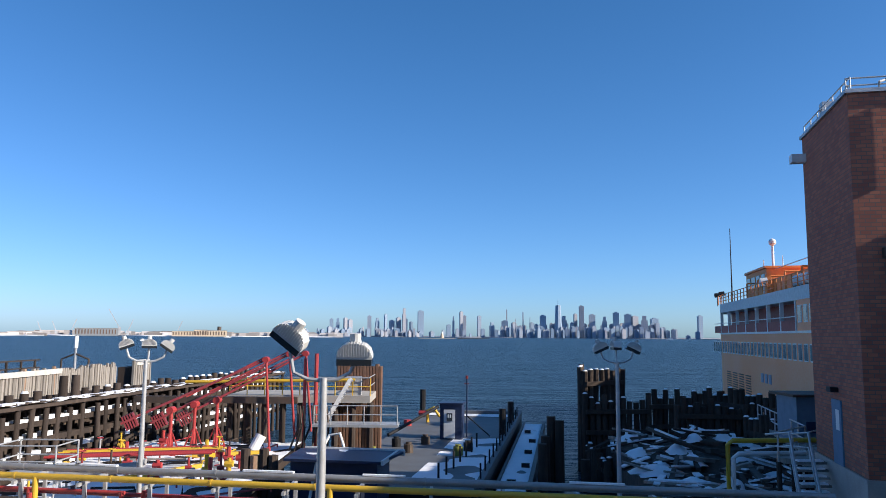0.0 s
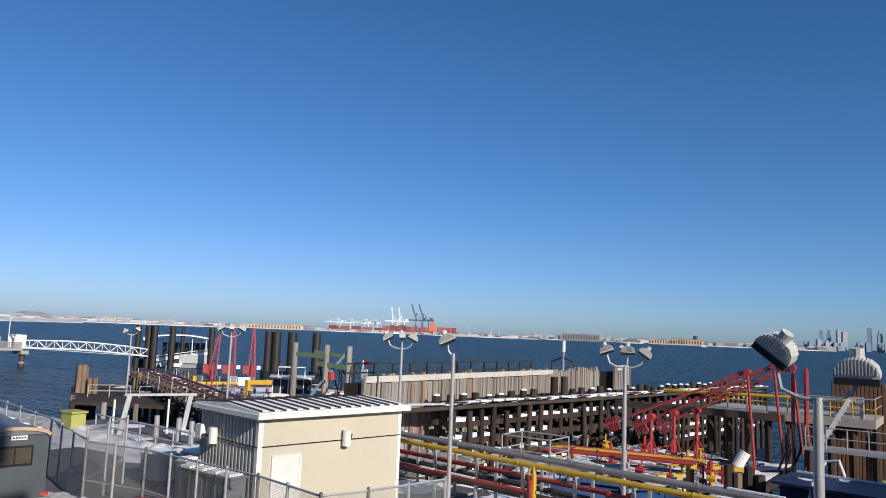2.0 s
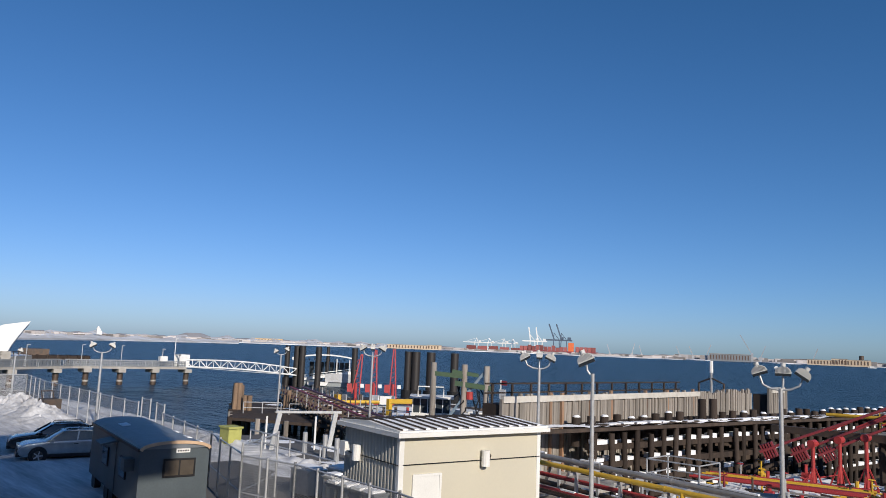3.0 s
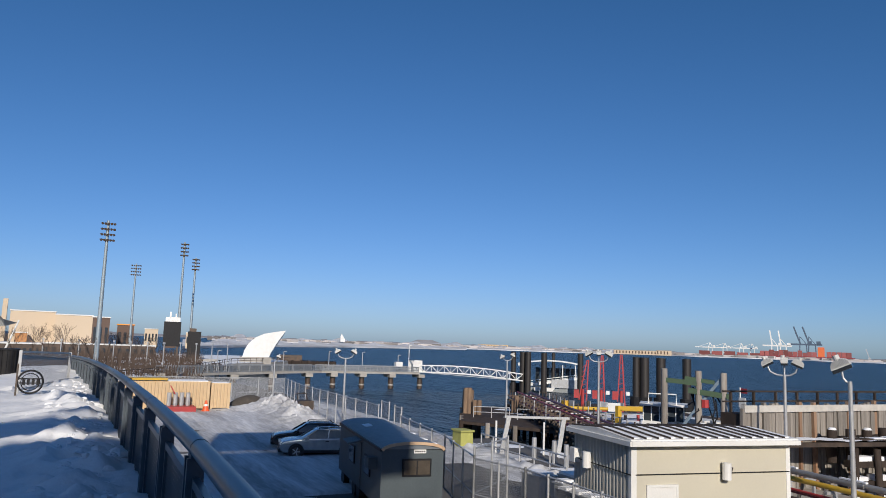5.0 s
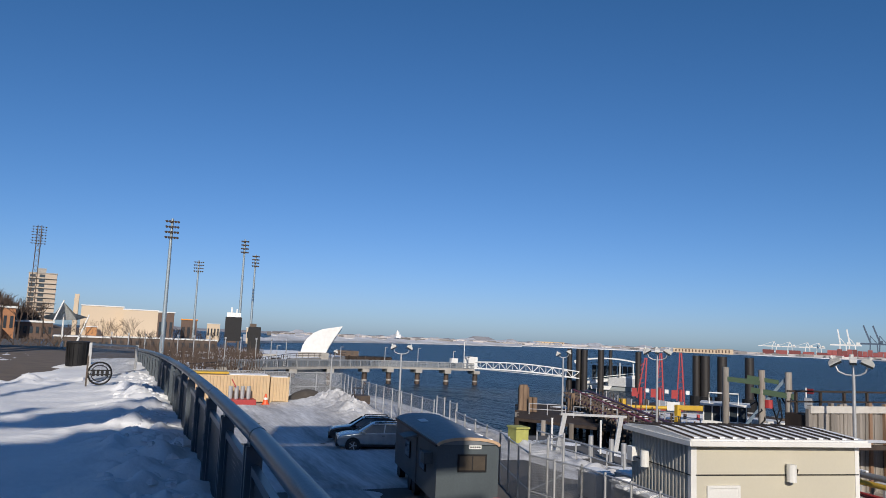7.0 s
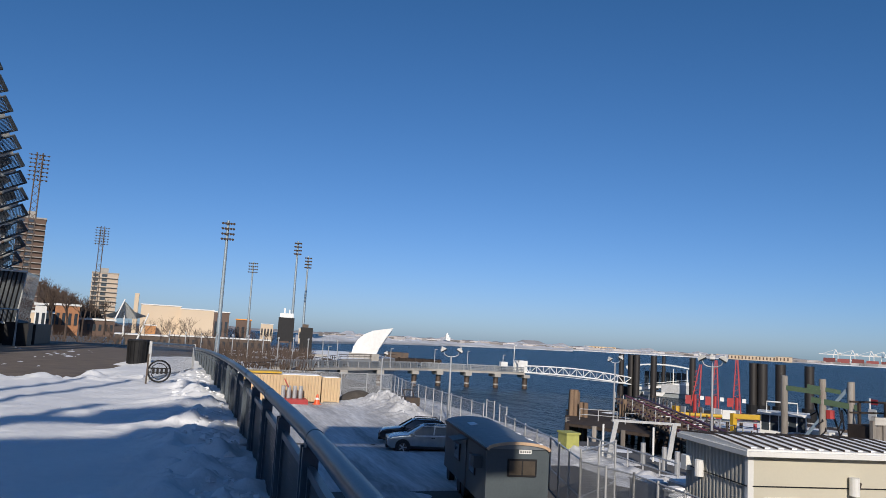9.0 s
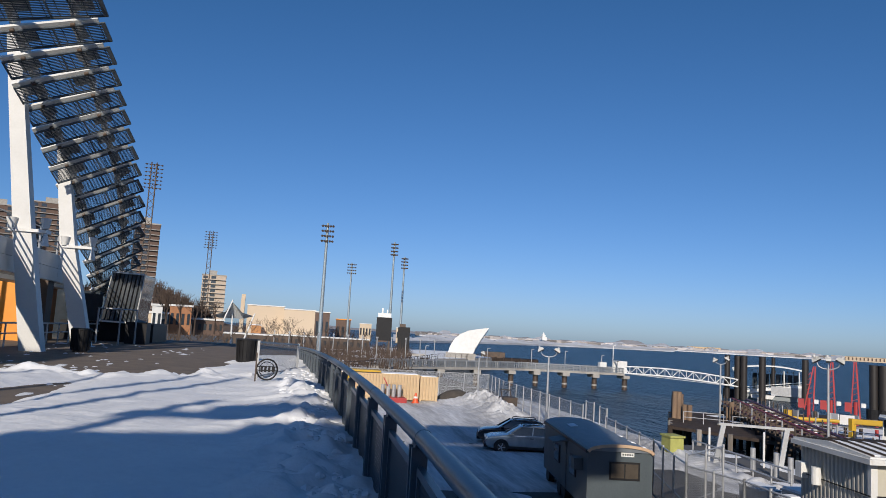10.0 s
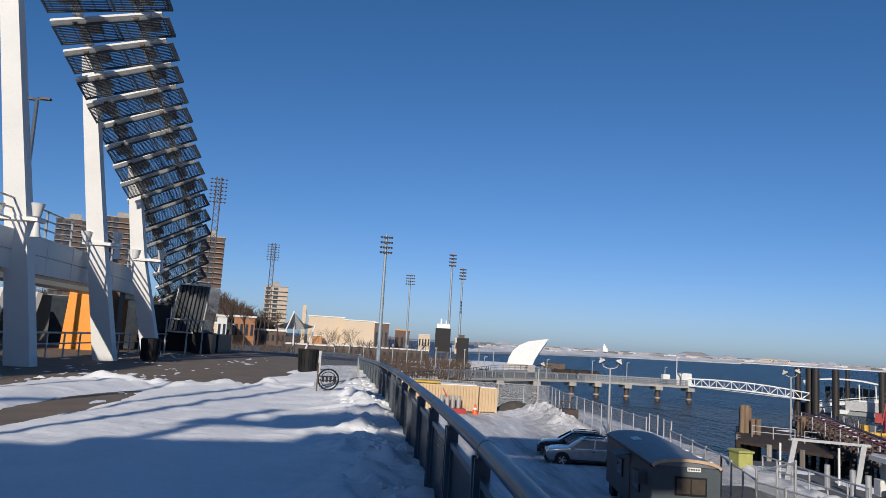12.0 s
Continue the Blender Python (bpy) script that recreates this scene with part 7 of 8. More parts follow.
# ---- ball park and town beyond the promenade ----
def light_tower(az, d, top, lattice=False, rows=4, w=3.2):
    t = thing("stadium_light_tower", "dark lattice floodlight tower" if lattice else "pale steel stadium floodlight mast", "light tower", pose(*polar(az, d, -4.6), 0, 0, az), "stadium lights")
    h = top + 4.6
    hh = 0.95 * rows if not lattice else 7.0
    if lattice:
        for s in (-1, 1):
            for q in (-1, 1):
                part("leg", Geo().cyl((0.9 * s, 0.9 * q, 0), (0.6 * s, 0.6 * q, h), 0.14, n=5), DARKSTEEL, t)
        g = Geo()
        for k in range(int(h / 1.8)):
            z = 1.8 * k
            g.beam((-0.8, -0.8, z), (0.8, -0.8, z + 1.8), 0.1, 0.1).beam((0.8, -0.8, z), (-0.8, -0.8, z + 1.8), 0.1, 0.1).beam((0.8, -0.8, z), (0.8, 0.8, z + 1.8), 0.1, 0.1)
        part("lacing", g, DARKSTEEL, t)
    else:
        part("mast", Geo().cyl((0, 0, 0), (0, 0, h), 0.42, 0.22, 10), mat("pale blue-grey mast", (0.35, 0.42, 0.46), 0.5, 0.3) if "pale blue-grey mast" not in bpy.data.materials else bpy.data.materials["pale blue-grey mast"], t, smooth=True)
    n = 5
    for r in range(rows + (3 if lattice else 0)):
        z = h - hh + hh * (r + 0.5) / (rows + (3 if lattice else 0))
        bar = part("cross_arm", Geo().box(-w / 2, -0.07, z - 0.05, w / 2, 0.07, z + 0.05), DARKSTEEL, t)
        for k in range(n):
            x = -w / 2 + w * (k + 0.5) / n
            part("lamp", Geo().cyl((x, -0.1, z), (x + 0.1, -0.55, z - 0.15), 0.12, 0.23, 8), DARKSTEEL, bar)


light_tower(87.57, 140, 21.0, w=2.4)
light_tower(82.35, 200, 25.4, w=2.0)
light_tower(85.52, 245, 23.0, w=3.1)
light_tower(81.5, 224, 24.0, w=2.1)
light_tower(96.05, 300, 36.0, True, w=5.0)
light_tower(100.45, 200, 40.5, True, w=4.6)


def tower_block(az0, az1, d, top, wall, label, storeys, depth=22, base=-5, flat=False):
    a, b = polar(az0, d, base), polar(az1, d, base)
    w = (b - a).length
    rz = math.degrees(math.atan2(b.y - a.y, b.x - a.x))
    t = thing("apartment_building", label, "building", Matrix.Translation(a) @ pose(0, 0, 0, 0, 0, rz), "distant apartment buildings")
    h = top - base
    part("wall", Geo().box(0, 0, 0, w, depth, h), wall, t)
    part("roof", Geo().box(-0.3, -0.3, h, w + 0.3, depth + 0.3, h + 0.7).box(w * 0.3, 4, h + 0.7, w * 0.6, 10, h + 4), CONCRETE, t)
    fh = h / storeys
    bays = max(3, int(w / 4.5))
    for k in range(1, storeys):
        part("balcony_slab", Geo().box(0, -1.3, k * fh - 0.2, w, 0, k * fh + 0.15), CONCRETE, t)
        for j in range(bays):
            if (j + k // 40) % 3 != 2 or flat:
                part("window", Geo().box(w * (j + 0.12) / bays, -0.12, k * fh + 0.8, w * (j + 0.72) / bays, 0, k * fh + fh - 0.6), GLASS, t)
        for j in range(4):
            part("window", Geo().box(w, depth * (j + 0.2) / 4, k * fh + 0.8, w + 0.12, depth * (j + 0.7) / 4, k * fh + fh - 0.6), GLASS, t)


BROWN = mat("brown brick block", (0.15, 0.1, 0.078), 0.9, other=(0.11, 0.075, 0.06), scale=0.05, fine=2)
CREAM = mat("cream brick block", (0.55, 0.45, 0.36), 0.9, other=(0.48, 0.4, 0.32), scale=0.05, fine=2)
tower_block(110.9, 108.3, 500, 61, BROWN, "brown brick apartment slab on the hill", 20)
tower_block(107.9, 105.3, 520, 68, BROWN, "tall brown brick apartment tower", 22)
tower_block(101.3, 99.6, 420, 50, BROWN, "dark brown apartment tower behind the canopy", 20)
tower_block(96.4, 94.7, 600, 36, CREAM, "cream apartment tower with balconies", 12, depth=18)


def hill_height(x, y):
    az = math.degrees(math.atan2(-x, y)) % 360
    d = math.hypot(x, y)
    return -6 + 30 * math.exp(-((az - 101) / 5.0) ** 2) * math.exp(-((d - 560) / 90) ** 2) + 26 * math.exp(-((az - 112) / 6) ** 2) * math.exp(-((d - 640) / 90) ** 2) + 2.0 * bump_noise(x, y, 0.05, 3)


single("hill", Geo().sheet(-760, -380, 60, -340, -20, 60, hill_height), mat("brown winter hillside", (0.16, 0.11, 0.075), 0.95, other=(0.1, 0.07, 0.05), scale=0.05, fine=0.6, bump=0.6), "low hill covered in bare winter brush", "hill", kind="structure")
twigs = Geo()
for k in range(2600):
    az, d = random.uniform(95.5, 114), random.uniform(470, 620)
    p = polar(az, d)
    z = hill_height(p.x, p.y)
    if z > 2:
        h = random.uniform(4, 8)
        for j in range(2):
            q = (p.x + random.uniform(-3, 3), p.y + random.uniform(-3, 3), z + h)
            twigs.add([(p.x - 0.25, p.y - 0.3, z), (p.x + 0.25, p.y + 0.3, z), q], [(0, 1, 2)])
single("bare_wood", twigs, mat("bare twig brown", (0.085, 0.06, 0.047), 0.95, spread=0.3), "bare brown wood on the distant hill", "trees", kind="stuff")


def bare_tree(x, y, base, h, label="bare winter street tree"):
    t = thing("bare_tree", label, "tree", pose(x, y, base), "bare trees")
    part("trunk", Geo().cyl((0, 0, 0), (0, 0, h * 0.35), 0.11, 0.07, 7), bpy.data.materials["bare twig brown"], t)
    g = Geo()

    def grow(p, d, length, r, depth):
        q = p + d * length
        g.cyl(p, q, r, r * 0.6, 4)
        if depth:
            for _ in range(3):
                e = (d + Vector((random.uniform(-0.75, 0.75), random.uniform(-0.75, 0.75), random.uniform(-0.1, 0.5)))).normalized()
                grow(p + d * length * random.uniform(0.6, 1), e, length * random.uniform(0.6, 0.8), r * 0.6, depth - 1)
    for _ in range(4):
        grow(Vector((0, 0, h * 0.33)), Vector((random.uniform(-0.6, 0.6), random.uniform(-0.6, 0.6), 1)).normalized(), h * 0.24, 0.05, 3)
    part("crown", g, bpy.data.materials["bare twig brown"], t, "leafless branching crown")


for az, d, h, z in ((98.6, 64, 4.6, 0), (97.6, 70, 5.0, 0), (96.6, 78, 4.5, 0), (91.5, 150, 9, -4.5), (90.6, 130, 8, -4.5), (89.6, 140, 9, -4.5), (88.9, 120, 7, -4.5), (86.9, 150, 8, -4.5), (86.2, 160, 8, -4.5), (84.6, 170, 7, -4.5), (83.9, 180, 7, -4.5), (95.2, 95, 5, 0), (94.3, 120, 8, -4.5), (92.6, 140, 8, -4.5), (87.9, 128, 7, -4.5), (85.2, 150, 7, -4.5)):
    p = polar(az, d, z)
    bare_tree(p.x, p.y, z, h)

shrubs = Geo()
for k in range(1500):
    az, d = random.uniform(80.5, 99), random.uniform(105, 215)
    if az > 93:
        if random.random() < 0.85:
            continue
        d = random.uniform(75, 130)
    p = polar(az, d, -4.5 if az < 94 else -1.0)
    h = random.uniform(1.8, 4.2) if az < 93 else random.uniform(0.6, 1.5)
    for j in range(3):
        q = p + Vector((random.uniform(-0.9, 0.9), random.uniform(-0.9, 0.9), h * random.uniform(0.7, 1)))
        shrubs.add([p + Vector((-0.03, -0.05, 0)), p + Vector((0.03, 0.05, 0)), q], [(0, 1, 2)])
single("bare_shrubs", shrubs, bpy.data.materials["bare twig brown"], "bare brown shrubs and saplings along the shore park", "shrubs", kind="stuff")


def block(az0, az1, d, base, top, depth, m, name="building", label="low building beyond the ball park", roof=None, windows=0):
    a, b = polar(az0, d, base), polar(az1, d, base)
    w = (b - a).length
    t = thing(name, label, "building", Matrix.Translation(a) @ pose(0, 0, 0, 0, 0, math.degrees(math.atan2(b.y - a.y, b.x - a.x))), "distant low buildings")
    h = top - base
    part("wall", Geo().box(0, 0, 0, w, depth, h), m, t)
    part("roof", Geo().box(-0.2, -0.2, h, w + 0.2, depth + 0.2, h + 0.3), roof or PALE, t)
    for k in range(windows):
        part("window", Geo().box(w * (k + 0.25) / windows, -0.08, h * 0.35, w * (k + 0.75) / windows, 0, h * 0.75), GLASS, t)
    return t


SAND = mat("sand-coloured render", (0.62, 0.5, 0.36), 0.85, other=(0.56, 0.45, 0.33), scale=0.1, fine=3)
t = block(93.0, 90.3, 240, -5, 7.0, 30, SAND, label="large sand-coloured hall with flat roof", windows=0)
block(90.3, 88.0, 236, -5, 6.3, 30, SAND, label="sand-coloured hall wing with a white parapet", windows=0)
block(88.0, 86.9, 236, -5, 6.0, 30, BROWN, label="brick end of the large hall", windows=3)
block(92.6, 91.9, 232, -5, 0.9, 6, mat("faded orange paint", (0.55, 0.26, 0.1), 0.7), label="low orange kiosk in front of the hall")
block(86.4, 85.3, 260, -5, 4.4, 16, BROWN, label="brown brick house with orange roof", roof=ORANGE, windows=3)
block(98.4, 96.9, 130, -1, 3.6, 10, mat("orange brick", (0.42, 0.2, 0.1), 0.9), label="orange brick pavilion with flat canopy", windows=4)
block(100.2, 98.5, 120, -1, 2.2, 10, SAND, label="low sand-coloured pavilion with windows", windows=3)
block(96.8, 94.6, 135, -1, 1.6, 10, BROWN, label="low dark shop front with white fascia", windows=6)
block(99.6, 98.9, 118, -1, 3.3, 8, PALE, label="white entrance kiosk with a flat roof", windows=2)
block(94.5, 91.0, 180, -4.6, -1.2, 8, DARKSTEEL, label="long dark stand beside the ball park", windows=9)
block(91.0, 83.8, 210, -4.6, -1.4, 8, DARKSTEEL, label="long dark grandstand wall", windows=14)
for k in range(3):
    block(84.6 - 1.4 * k, 83.7 - 1.4 * k, 420, -5, 4.5 - 0.6 * k, 20, SAND if k != 1 else BROWN, label="distant low harbour shed", windows=4)
t = thing("obelisk", "thin pale concrete shaft beyond the park", "tower", pose(*polar(93.35, 400, -5)))
part("shaft", Geo().box(-1.4, -1, 0, -0.2, 1, 21).box(0.3, -1, 0, 1.5, 1, 19), SAND, t)

tent = thing("tent_canopy", "stretched grey tent canopy on leaning poles", "canopy", pose(*polar(94.2, 150, -2), 0, 0, 94))
part("fabric", Geo().add([(-3.4, 0, 4.6), (-0.9, 0, 5.4), (0.3, 0, 7.4), (2.2, 0, 5.5), (4.4, 0, 4.9), (-2, 3, 4.2), (2.6, 3, 4.3)], [(0, 1, 5), (1, 2, 5), (2, 5, 6), (2, 3, 6), (3, 4, 6)]), mat("grey tent fabric", (0.7, 0.72, 0.7), 0.8), tent)
for a, b in (((-3.2, 0, -2), (0.3, 0, 7.8)), ((2.2, 0, -2), (4.6, 0, 5.4)), ((0.6, 2, -2), (0.4, 2, 6.2))):
    part("pole", Geo().cyl(a, b, 0.2, 0.13), WHITE, tent)

board = thing("scoreboard", "large black scoreboard with white crown", "scoreboard", pose(*polar(82.75, 195, -4.6), 0, 0, 82.75))
part("panel", Geo().box(-2.0, 0, 3.6, 2.0, 0.8, 9.6), BLACK, board)
part("crown", Geo().box(-1.7, 0, 9.6, 1.7, 0.6, 10.7).box(-0.8, 0, 10.7, -0.4, 0.4, 12.0).box(0.5, 0, 10.7, 0.8, 0.4, 11.6), WHITE, board)
for x in (-1.5, 1.5):
    part("leg", Geo().box(x - 0.25, 0.1, 0, x + 0.25, 0.7, 3.6), DARKSTEEL, board)
board2 = thing("scoreboard", "dark sound tower beside the scoreboard", "scoreboard", pose(*polar(81.2, 200, -4.6), 0, 0, 81.2))
part("panel", Geo().box(-1.6, 0, 0, 1.6, 0.8, 7.4), BLACK, board2)
part("crown", Geo().box(-1.2, 0, 7.4, 0.4, 0.6, 8.2), DARKSTEEL, board2)


def memorial():
    t = thing("memorial", "white curved wing-shaped waterfront memorial", "memorial", pose(*polar(76.4, 196, -4.4), 0, 0, 76.4))
    for off, s in ((0, 1.0), (2.2, 0.93)):
        outer = [(-4.6, 1.3), (-4.2, 3.0), (-3.2, 4.8), (-1.6, 6.3), (0.5, 7.3), (3.0, 7.8), (5.8, 8.3)]
        inner = [(5.2, 7.3), (3.7, 4.9), (2.5, 2.8), (1.9, 1.3)]
        part("wing", Geo().prism([(a * s + off * 0.15, b * s) for a, b in outer + inner], off, off + 0.9, "y"), WHITE, t)
    part("plinth", Geo().box(-5.2, -1.0, -0.6, 2.6, 4, 1.35), CONCRETE, t)


memorial()


def promenade_far():
    t = thing("shore_walk", "snowy waterfront walk with low walls and railings", "pavement", kind="structure")
    edge = [polar(92, 100), polar(86, 108), polar(82, 128), polar(78.5, 180), polar(75.5, 200), polar(74.4, 212), polar(77, 260), polar(92, 260)]
    part("slab", Geo().prism([(p.x, p.y) for p in edge], -7.5, -4.35), CONCRETE, t)
    part("snow", Geo().prism([(p.x * 1.004, p.y * 1.002) for p in edge], -4.35, -4.28), SNOW, t)
    for a, b in zip(edge[:6], edge[1:6]):
        n = int((b - a).length / 3)
        for k in range(n):
            p = a.lerp(b, k / n)
            part("railing_post", Geo().cyl((p.x, p.y, -4.3), (p.x, p.y, -3.2), 0.07, n=5), DARKSTEEL, t)
        part("railing_bar", Geo().cyl((a.x, a.y, -3.2), (b.x, b.y, -3.2), 0.06, n=5).cyl((a.x, a.y, -3.7), (b.x, b.y, -3.7), 0.05, n=5), DARKSTEEL, t)
    for k in range(26):
        p = polar(random.uniform(78.5, 91), random.uniform(112, 190))
        part("bench_wall", Geo().obox(pose(p.x, p.y, -4.0, 0, 0, random.uniform(0, 180)), random.uniform(3, 9), 0.6, 0.6), random.choice((DARKSTEEL, CONCRETE, DARKWOOD)), t)
    for k in range(12):
        p = polar(78.8 + 1.1 * k, 130 + 4 * (k % 4), 0)
        part("path_lamp", Geo().cyl((p.x, p.y, -4.4), (p.x, p.y, 0.2), 0.09, n=6).cyl((p.x, p.y, 0.2), (p.x, p.y, 0.5), 0.2, n=6), GALV, t)


promenade_far()
wharf = thing("old_wharf", "low dark timber wharf beyond the memorial", "wharf", pose(*polar(73.4, 250, SEA), 0, 0, 74), kind="structure")
part("deck", Geo().box(-9, -2, 0.9, 11, 10, 2.0), DARKWOOD, wharf)
part("shed", Geo().box(-8, 1, 2.0, 0, 7, 3.8), DARKSTEEL, wharf)
for k in range(8):
    part("pile", Geo().cyl((-8.5 + 2.7 * k, -2, -2), (-8.5 + 2.7 * k, -2, 2.3), 0.3, n=6), DARKWOOD, wharf)

# ---- far shores ----
LAND = mat("distant snowy shore", (0.8, 0.81, 0.83), 0.9, other=(0.2, 0.18, 0.17), scale=0.012, fine=0.05, amount=0.3, bump=0)
# blue-grey base colour carries the distance haze of ridge, shore and hill
LANDHAZE = mat("hazed blue-grey ridge", (0.27, 0.28, 0.31), 0.95, other=(0.32, 0.3, 0.3), scale=0.003, fine=0.02, bump=0)


def shore(az0, az1, d, depth, h, material, name, label, step=0.25, rough=0.5, d_end=None):
    g, n = Geo(), int((az1 - az0) / step)
    v = []
    for k in range(n + 1):
        az = az0 + (az1 - az0) * k / n
        dd = (d + ((d_end or d) - d) * k / n) * (1 + 0.03 * bump_noise(az, 0, 0.35, d))
        zz = h * (1 - rough + rough * (0.5 + 0.9 * bump_noise(az, 1, 0.8, d)) + 0.25 * bump_noise(az, 3, 3.0, d))
        v += [polar(az, dd, SEA - 1), polar(az, dd, SEA + 2.0), polar(az, dd + depth * 0.5, SEA + 2 + max(0.5, zz)), polar(az, dd + depth, SEA - 1)]
    f = [(4 * k + j, 4 * k + j + 1, 4 * k + j + 5, 4 * k + j + 4) for k in range(n) for j in range(3)]
    return single(name, g.add(v, f), material, label, "shore", kind="structure")


shore(50, 80, 1900, 500, 16, LAND, "backdrop_shore", "snow-covered far shore with low mounds", rough=0.8)
shore(61, 82, 1500, 220, 6, LAND, "backdrop_shore", "snowy shore flats with low mounds and piers", rough=0.7, d_end=520)
shore(28, 52, 2300, 500, 3, LAND, "backdrop_shore", "flat snowy far shore of the port", rough=0.3)
shore(8, 30, 2700, 500, 4, LAND, "backdrop_shore", "flat far shore with piers and sheds", rough=0.4)
shore(-25, 10, 4300, 300, 5, LANDHAZE, "backdrop_shore", "low dark shore under the skyline", rough=0.4)
shore(25, 90, 4200, 500, 17, LANDHAZE, "backdrop_ridge", "low hazy ridge along the horizon", rough=0.6)
single("hill", Geo().cyl(polar(64.2, 4000, -7), polar(64.2, 4000, 24), 130, 40, 14), LANDHAZE, "small rounded far hill", "hill", kind="structure")

small = Geo()
for k in range(620):
    az = random.uniform(28, 80)
    d = (1960 if az > 51 else 2360) + random.uniform(0, 180)
    p = polar(az, d, SEA + 2)
    w, h = random.uniform(8, 30), random.uniform(2, 6)
    small.obox(pose(p.x, p.y, SEA + 2 + h / 2, 0, 0, az), w, 14, h + 4)
single("far_sheds", small, mat("distant shed walls", (0.3, 0.29, 0.29), 0.9, other=(0.42, 0.38, 0.36), scale=0.02, spread=0.7, bump=0), "many small sheds and tanks along the far shore", "buildings", kind="stuff")
small = Geo()
for k in range(160):
    az = random.uniform(8, 30)
    p = polar(az, 2760 + random.uniform(0, 150), SEA + 2)
    w, h = random.uniform(15, 70), random.uniform(4, 14)
    small.obox(pose(p.x, p.y, SEA + 2 + h / 2, 0, 0, az), w, 16, h + 4)
single("far_sheds", small, bpy.data.materials["distant shed walls"], "low sheds and piers along the far shore", "buildings", kind="stuff")

for az, w, h, m, label in ((16.95, 85, 20, SAND, "pale yellow waterfront warehouse"), (17.9, 45, 22, SAND, "pale yellow block of the waterfront warehouse"), (18.9, 90, 17, SAND, "long ribbed cream warehouse"), (24.8, 130, 24, mat("grey ship paint", (0.25, 0.27, 0.29), 0.7), "grey moored ship by the far piers"), (48.5, 180, 12, SAND, "long cream harbour terminal"), (46.4, 42, 14, SAND, "cream end block of the harbour terminal"), (59.0, 90, 14, TAN, "tan depot on the far shore")):
    d = 2680 if az < 30 else 2250
    t = thing("waterfront_building", label, "building", pose(*polar(az, d, SEA), 0, 0, az), "far waterfront buildings")
    part("wall", Geo().box(-w / 2, 0, 0, w / 2, 25, h), m, t)
    part("roof", Geo().box(-w / 2 - 1, -1, h, w / 2 + 1, 26, h + 1), CONCRETE, t)
    for k in range(int(w / 9)):
        part("window", Geo().box(-w / 2 + 9 * k + 2.5, -0.6, h * 0.25, -w / 2 + 9 * k + 6, 0, h * 0.85), BROWN, t)
t = thing("tank_tower", "dark roof tank on the warehouse", "tank", pose(*polar(16.6, 2690, SEA + 20)))
part("tank", Geo().cyl((0, 0, 0), (0, 0, 14), 7, n=10), DARKSTEEL, t)
t = thing("harbour_house", "white domed building on the far snowy shore", "building", pose(*polar(70.55, 1950, SEA + 7)))
part("wall", Geo().box(-9, -6, 0, 9, 6, 9).box(-4, -4, 9, 4, 4, 14), WHITE, t)
part("dome", Geo().cyl((0, 0, 14), (0, 0, 20), 4, 1.2, 10), WHITE, t)


def harbour_crane(az, d, h, m, boom=True, lean=1):
    t = thing("harbour_crane", "tall container crane with raised boom" if boom else "white container crane at the port", "crane", pose(*polar(az, d, SEA + 2), 0, 0, az), "container cranes")
    k = h / 100
    for x in (-9, 9):
        part("leg", Geo().beam((x * k * 1.3, 0, 0), (x * k, 0, 45 * k), 3.2 * k, 3.2 * k), m, t)
    part("girder", Geo().box(-40 * k, -2, 43 * k, 28 * k, 2, 48 * k), m, t)
    part("sill", Geo().box(-12 * k, -2, 18 * k, 12 * k, 2, 21 * k), m, t)
    if boom:
        part("boom", Geo().beam((-8 * k, 0, 48 * k), (-26 * k * lean, 0, 100 * k), 4 * k, 4.5 * k), m, t)
        part("a_frame", Geo().beam((8 * k, 0, 48 * k), (-9 * k, 0, 70 * k), 2 * k, 2 * k).beam((-9 * k, 0, 48 * k), (-9 * k, 0, 70 * k), 2 * k, 2 * k), m, t)
    else:
        part("boom", Geo().box(-75 * k, -2, 44 * k, -38 * k, 2, 47 * k), m, t)
        part("a_frame", Geo().beam((10 * k, 0, 48 * k), (0, 0, 70 * k), 3 * k, 3 * k).beam((-8 * k, 0, 48 * k), (0, 0, 70 * k), 3 * k, 3 * k).beam((0, 0, 70 * k), (-60 * k, 0, 47 * k), 1.5 * k, 1.5 * k), m, t)
    part("house", Geo().box(12 * k, -4, 48 * k, 24 * k, 4, 56 * k), m, t)


DARKBLUE = mat("dark blue crane paint", (0.08, 0.12, 0.18), 0.6)
for az in (37.15, 36.6):
    harbour_crane(az, 2900, 113, DARKBLUE)
for az in (38.95, 38.4):
    harbour_crane(az, 2900, 98, WHITE, lean=0.6)
for k, az in enumerate((43.2, 42.2, 41.1, 40.4)):
    harbour_crane(az, 3000, 72, WHITE, False)
for az, h, lean in ((23.35, 80, -1.3), (22.8, 45, 1), (26.4, 44, 1), (27.3, 36, -1), (28.2, 34, -1), (33.2, 32, -0.8), (31.6, 40, 0.7), (30.9, 32, -0.8), (15.9 + 3.6, 42, 1)):
    t = thing("jib_crane", "thin harbour jib crane on the far shore", "crane", pose(*polar(az, 2720, SEA + 2), 0, 0, az), "jib cranes")
    part("tower", Geo().box(-4, -4, 0, 4, 4, h * 0.35), GALV, t)
    part("jib", Geo().beam((0, 0, h * 0.3), (h * 0.35 * lean, 0, h + 8), 2.4, 2.4), GALV, t)

